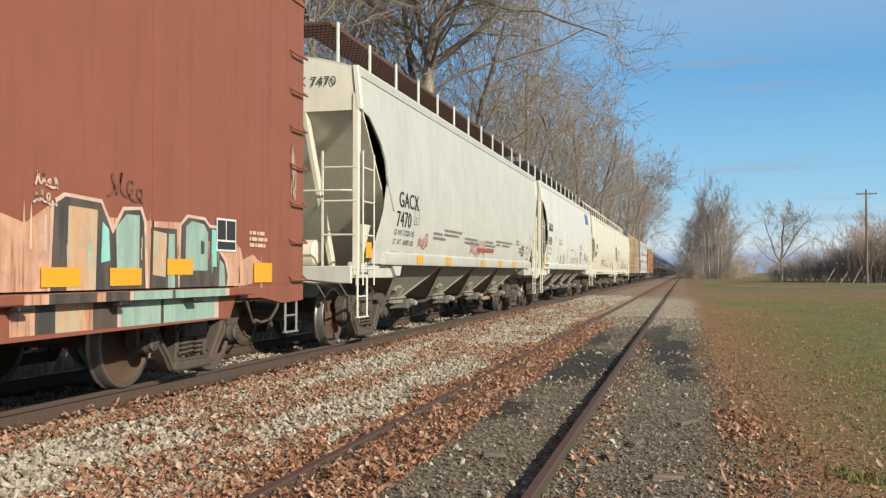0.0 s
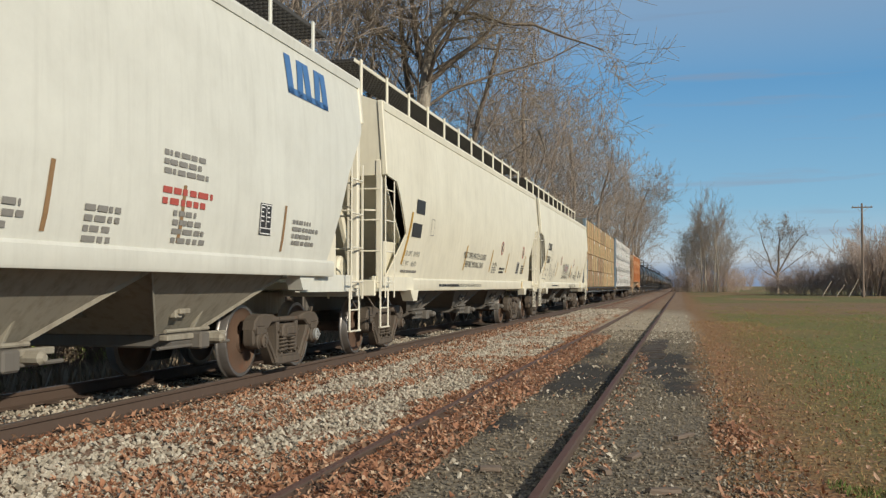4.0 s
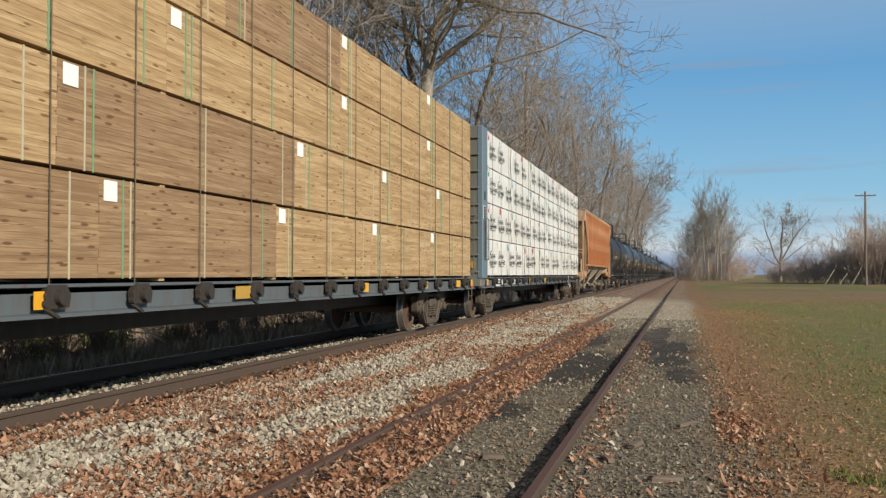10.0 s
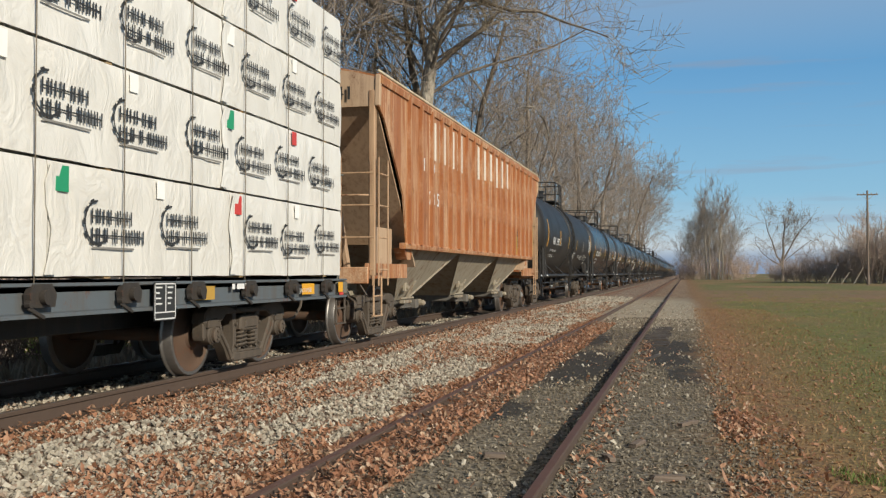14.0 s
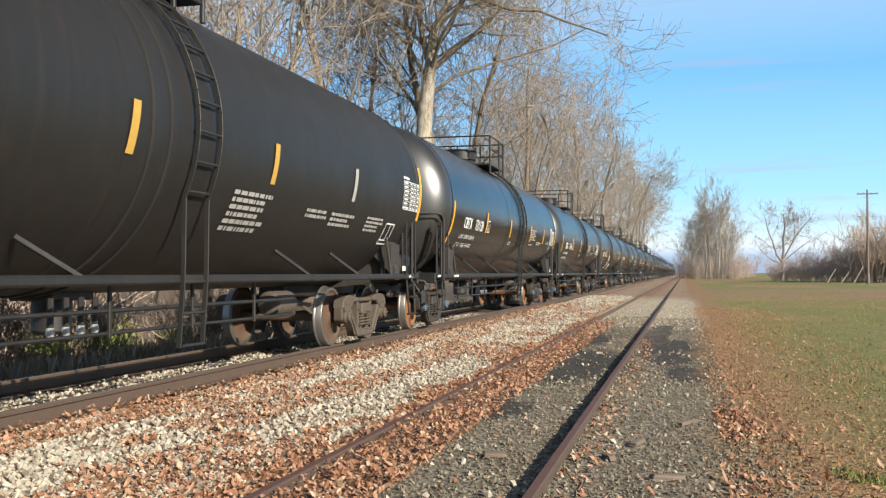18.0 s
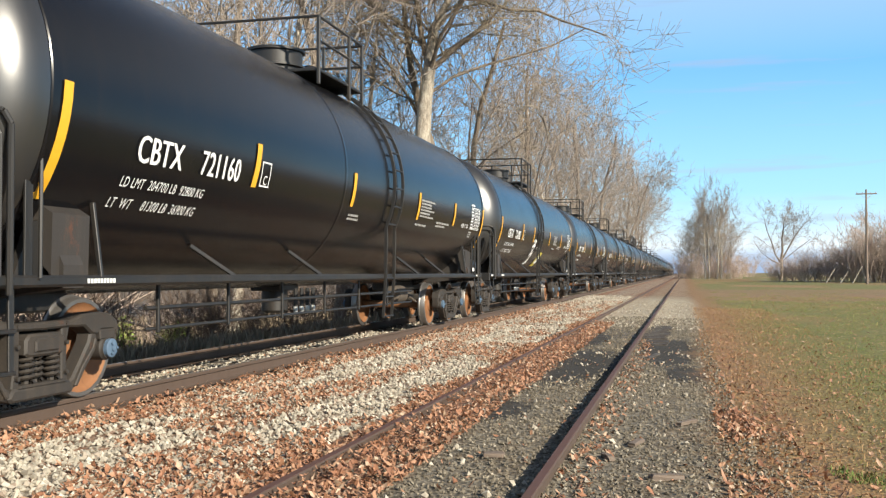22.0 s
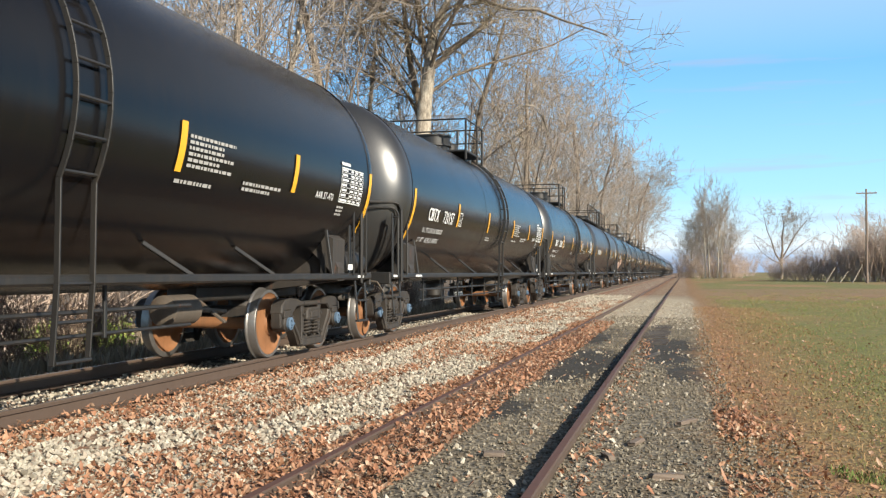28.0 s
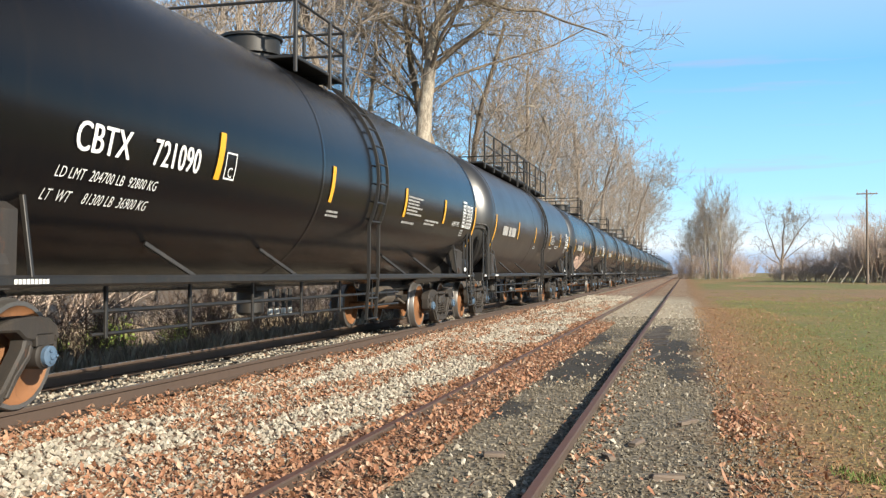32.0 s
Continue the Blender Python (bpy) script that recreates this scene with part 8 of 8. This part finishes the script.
def strew():
    rng = np.random.default_rng(4)
    octa = [(1, 0, 0), (-0.9, 0.1, 0), (0.1, 0.85, 0), (0, -0.8, 0), (0, 0, 0.75), (0, 0, -0.7)]
    ofs = [(0, 2, 4), (2, 1, 4), (1, 3, 4), (3, 0, 4), (2, 0, 5), (1, 2, 5), (3, 1, 5), (0, 3, 5)]
    p = np.concatenate([spread(rng, -5.25, -2.75, 3.4, 24, 18000, 0.8), spread(rng, -5.2, -2.8, 18, 55, 7000, 0.6), spread(rng, -6.85, -5.5, 5, 30, 6000, 0.8), spread(rng, -8.0, -7.0, 5, 25, 1500)])
    bits("ballast_stones", "loose pale grey crushed ballast stones", "gravel", M_STONE, octa, ofs, p, rng.uniform(0.014, 0.034, len(p)) * (1 + np.clip(p[:, 1] - 18, 0, 40) / 40), 0.3, rng)
    p = np.concatenate([spread(rng, -2.2, 0.55, 3.2, 12, 15000, 0.7), spread(rng, -2.2, 0.5, 11, 30, 7000, 0.6), spread(rng, 0.3, 0.9, 3.2, 9, 1500)])
    oily = np.zeros(len(p), bool)
    for sx, sy, rx, ry in ((-1.7, 14.2, 0.95, 3.0), (-1.9, 9.3, 0.45, 0.8), (-0.25, 17.5, 0.55, 3.2), (-2.0, 19.5, 0.6, 2.2), (0.05, 13.6, 0.35, 1.2)):
        oily |= ((p[:, 0] - sx) / rx) ** 2 + ((p[:, 1] - sy) / ry) ** 2 < rng.uniform(0.5, 1.1, len(p))
    p = p[~oily | (rng.uniform(0, 1, len(p)) < 0.12)]
    bits("cinder_stones", "loose grey cinder gravel", "gravel", M_STONE_DARK, octa, ofs, p, rng.uniform(0.006, 0.018, len(p)) * np.where(p[:, 1] > 12, 1.5, 1.0), 0.3, rng)
    p = np.concatenate([spread(rng, -2.2, 0.45, 3.2, 18, 420), spread(rng, -2.3, 0.4, 24, 46, 1500, 0.4)])
    bits("pale_stones", "scattered larger pale stones on the cinders", "gravel", M_STONE, octa, ofs, p, rng.uniform(0.012, 0.034, len(p)), 0.3, rng)
    leaf = [(-1, 0, 0.25), (-0.3, 0.55, 0.05), (0.5, 0.45, 0.0), (1.1, 0, 0.35), (0.5, -0.45, 0.1), (-0.3, -0.55, 0.15), (0, 0, -0.12)]
    lfs = [(0, 6, 1), (1, 6, 2), (2, 6, 3), (3, 6, 4), (4, 6, 5), (5, 6, 0)]
    p = np.concatenate([spread(rng, -5.33, -4.75, 4, 40, 9000, 0.8), spread(rng, -4.8, -2.7, 3.4, 45, 36000, 0.8), spread(rng, -2.85, -2.42, 3.4, 30, 4800, 0.8), spread(rng, -2.30, -1.75, 3.2, 26, 7500, 0.8),
                        spread(rng, -0.82, -0.55, 3.2, 20, 900, 0.8), spread(rng, -1.8, 0.3, 3.2, 20, 380), spread(rng, 0.22, 1.0, 3.2, 25, 850, 0.9), spread(rng, 0.6, 2.4, 4, 40, 1200, 0.9), spread(rng, 0.8, 9, 5, 60, 2600, 0.7), spread(rng, 1.2, 9, 6, 50, 700, 0.5), spread(rng, 0.28, 0.62, 8.4, 10.2, 620, 0), spread(rng, 0.3, 0.9, 6.6, 12, 260, 0), spread(rng, 0.25, 0.55, 6.2, 6.9, 90, 0), spread(rng, -6.9, -5.5, 5, 30, 900), spread(rng, -9, -7.1, 6, 40, 2500)])
    # fewer where noise leaves the stones bare
    keep = np.array([noise.noise(Vector((a * 1.7, b * 0.28, 3))) + 0.7 * noise.noise(Vector((a * 2.5, b * 1.5, 8))) > 0.0 or not (-4.75 < a < -2.7) for a, b, _ in p])
    p = p[keep]
    near_rail = np.minimum(np.abs(p[:, 0] + 5.38), np.minimum(np.abs(p[:, 0] + 2.40), np.abs(p[:, 0] + 2.32)))
    p[:, 2] += np.where((p[:, 0] > -5.4) & (p[:, 0] < -1.7), rng.uniform(0.012, 0.032, len(p)), rng.uniform(0.0, 0.012, len(p))) + np.clip(0.16 - near_rail, 0, 0.16) * rng.uniform(0.1, 0.55, len(p))
    bits("fallen_leaves", "dry curled russet and tan fallen leaves", "leaves", M_LEAF, leaf, lfs, p, rng.uniform(0.011, 0.029, len(p)), 0.45, rng, 1.0, 0.1)
    blade = [(-0.05, 0, 0), (0.05, 0, 0), (0.12, 0.1, 0.6), (0.3, 0.15, 1.0)]
    bfs = [(0, 1, 2), (1, 3, 2)]
    p = np.concatenate([spread(rng, 1.2, 12, 3.6, 75, 64000, 1.0)])
    keep = np.array([noise.noise(Vector((a * 0.7, b * 0.35, 9))) > (0.20 if a < 1.5 else -0.15) + max(0, b - 45) / 60 for a, b, _ in p])
    p = p[keep]
    bits("short_grass", "short green and browning turf grass", "grass", M_GRASS, blade, bfs, p, rng.uniform(0.015, 0.036, len(p)) * (1 + p[:, 1] / 45), 0.7, rng, 0.75, 0.0, 0.10)
    p = np.concatenate([spread(rng, 0.80, 1.6, 5.0, 7.4, 4200, 0), spread(rng, 1.5, 2.6, 6.4, 7.6, 1500, 0)])
    keep = np.array([noise.noise(Vector((a * 2.6, b * 1.6, 5))) > -0.05 + max(0, b - 6.6) * 0.5 for a, b, _ in p])
    p = p[keep]
    bits("lush_grass", "tuft of fresh green grass and clover", "grass", M_LUSH, blade, bfs, p, rng.uniform(0.02, 0.05, len(p)), 0.6, rng, 0.9, 0.0, 0.09)
    p = np.concatenate([spread(rng, 0.3, 3.0, 3.4, 40, 24000, 1.0), spread(rng, 3, 12, 4, 60, 9000, 0.8)])
    bits("straw_grass", "thin browned grass among the turf", "grass", M_STRAW, blade, bfs, p, rng.uniform(0.014, 0.036, len(p)) * (1 + p[:, 1] / 50), 0.7, rng, 0.55, 0.0)
    p = np.concatenate([spread(rng, -26, -12.5, 12, 75, 34000, 0.6), spread(rng, -13.5, -8.7, 8, 50, 14000, 0.6)])
    bits("dry_grass", "tall dead straw-coloured grass behind the line", "grass", M_DRY, blade, bfs, p, rng.uniform(0.25, 0.75, len(p)) * np.where(p[:, 0] > -13, 0.55, 1.0), 0.35, rng, 1.0, 0.0, 0.035)


strew()
scrap_rng = random.Random(17)
for sx, sy, sl, sw, turn in ((-0.12, 6.6, 0.22, 0.07, 20), (-0.38, 7.9, 0.26, 0.06, 75), (0.02, 9.0, 0.30, 0.05, 60), (-0.55, 7.2, 0.18, 0.05, 110), (-1.35, 6.9, 0.16, 0.10, 10), (-0.5, 16.0, 0.9, 0.07, 80)):
    f = Form()
    f.block((0, 0, 0.018), (sl, sw, 0.036), 0.006)
    f.v = [(a + scrap_rng.uniform(-0.012, 0.012), b + scrap_rng.uniform(-0.008, 0.008), c + scrap_rng.uniform(-0.004, 0.004)) for a, b, c in f.v]
    ob = new("wood_scrap", f.mesh("wood_scrap", M_TIE if sl > 0.5 else M_POLE))
    tagged(ob, "splintered scrap of old tie wood on the gravel", "wood scrap", group="wood scraps beside the siding")
    ob.matrix_basis = pose(sx, sy, ground_height(sx, sy) + 0.005, 0, 0, turn)

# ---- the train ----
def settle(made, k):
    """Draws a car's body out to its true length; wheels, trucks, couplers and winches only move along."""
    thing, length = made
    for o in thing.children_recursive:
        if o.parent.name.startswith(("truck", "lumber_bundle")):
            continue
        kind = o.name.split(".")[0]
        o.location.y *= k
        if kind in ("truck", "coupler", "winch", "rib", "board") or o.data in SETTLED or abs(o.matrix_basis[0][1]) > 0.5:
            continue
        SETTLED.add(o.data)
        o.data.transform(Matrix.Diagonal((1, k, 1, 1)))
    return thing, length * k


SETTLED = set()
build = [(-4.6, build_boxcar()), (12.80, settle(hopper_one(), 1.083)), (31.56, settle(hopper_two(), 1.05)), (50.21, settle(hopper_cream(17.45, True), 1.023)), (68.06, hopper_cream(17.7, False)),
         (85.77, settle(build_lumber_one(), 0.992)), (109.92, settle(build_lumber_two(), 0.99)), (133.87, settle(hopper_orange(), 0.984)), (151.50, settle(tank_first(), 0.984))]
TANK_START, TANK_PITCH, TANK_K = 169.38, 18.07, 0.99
numbers = [("CBTX", "721120"), ("CBTX", "721160"), ("CBTX", "721082"), ("CBTX", "720872"), ("CBTX", "721157"), ("CBTX", "721090"), None]
OTHER = {"shared": tank_parts(TANK_L, -0.85), "marks": tank_marks_shared(TANK_L, M_YELLOW, (7.1, 10.7, 13.9)), "weights": ("205400 LB  93100 KG", "80600 LB  36500 KG")}
for i in range(7):
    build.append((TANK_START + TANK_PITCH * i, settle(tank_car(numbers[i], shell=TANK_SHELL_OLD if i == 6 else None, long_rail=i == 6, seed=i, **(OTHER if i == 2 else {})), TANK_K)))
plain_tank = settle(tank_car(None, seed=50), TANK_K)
build.append((TANK_START + TANK_PITCH * 7, plain_tank))
for i in range(8, 27):
    build.append((TANK_START + TANK_PITCH * i, (copy_thing(plain_tank[0], Matrix()), TANK_PITCH)))
# later marks that single cars carry
third = build[11][1][0]
scribble(third, 7.25, 1.95, 0.55, 0.30, lambda z: tank_face(z) + 0.006, M_CHALK, ink_rng, 3, 0.022)
scribble(third, 7.32, 1.68, 0.5, 0.30, lambda z: tank_face(z) + 0.006, M_CHALK, ink_rng, 4, 0.016)
scribble(third, 7.45, 1.42, 0.3, 0.34, lambda z: tank_face(z) + 0.006, M_CHALK, ink_rng, 2, 0.016)
part("placard", patch(Form(), 9.12, 9.77, 1.36, 1.82, tank_face, 0.012, 0.14, 4), plain("placard_yellow", (0.55, 0.45, 0.05), 0.5), third, "yellow placard with a white panel")
part("placard_panel", patch(Form(), 9.33, 9.75, 1.45, 1.68, tank_face, 0.016, 0.08, 3), M_TAG, third)
scribble(build[17 - 1][1][0], 3.0, 1.3, 4.0, 0.9, lambda z: tank_face(z) + 0.006, M_PINKW, ink_rng, 14, 0.06)

def gone(t):
    """Metres that the slowly braking train has gone: 9.2 m/s at first, 7.1 m/s at the end."""
    u = (t - 16) / 16
    return 136.197 + 126.7918 * u - 8.3008 * u ** 2 + 1.1044 * u ** 3


def motions():
    for n, (start, (thing, length)) in enumerate(build):
        walk(thing, [(t, pose(TRACK, start - gone(t), 0)) for t in range(33)])
        if n > 18:
            continue
        for w in [o for o in thing.children_recursive if o.name.startswith("wheelset")]:
            base = w.matrix_basis.translation.copy()
            lag = (start + base.y) * 57.3
            walk(w, [(k / 15, pose(*base, lag + math.degrees(gone(k / 15)) / R_WHEEL)) for k in range(481)])


motions()
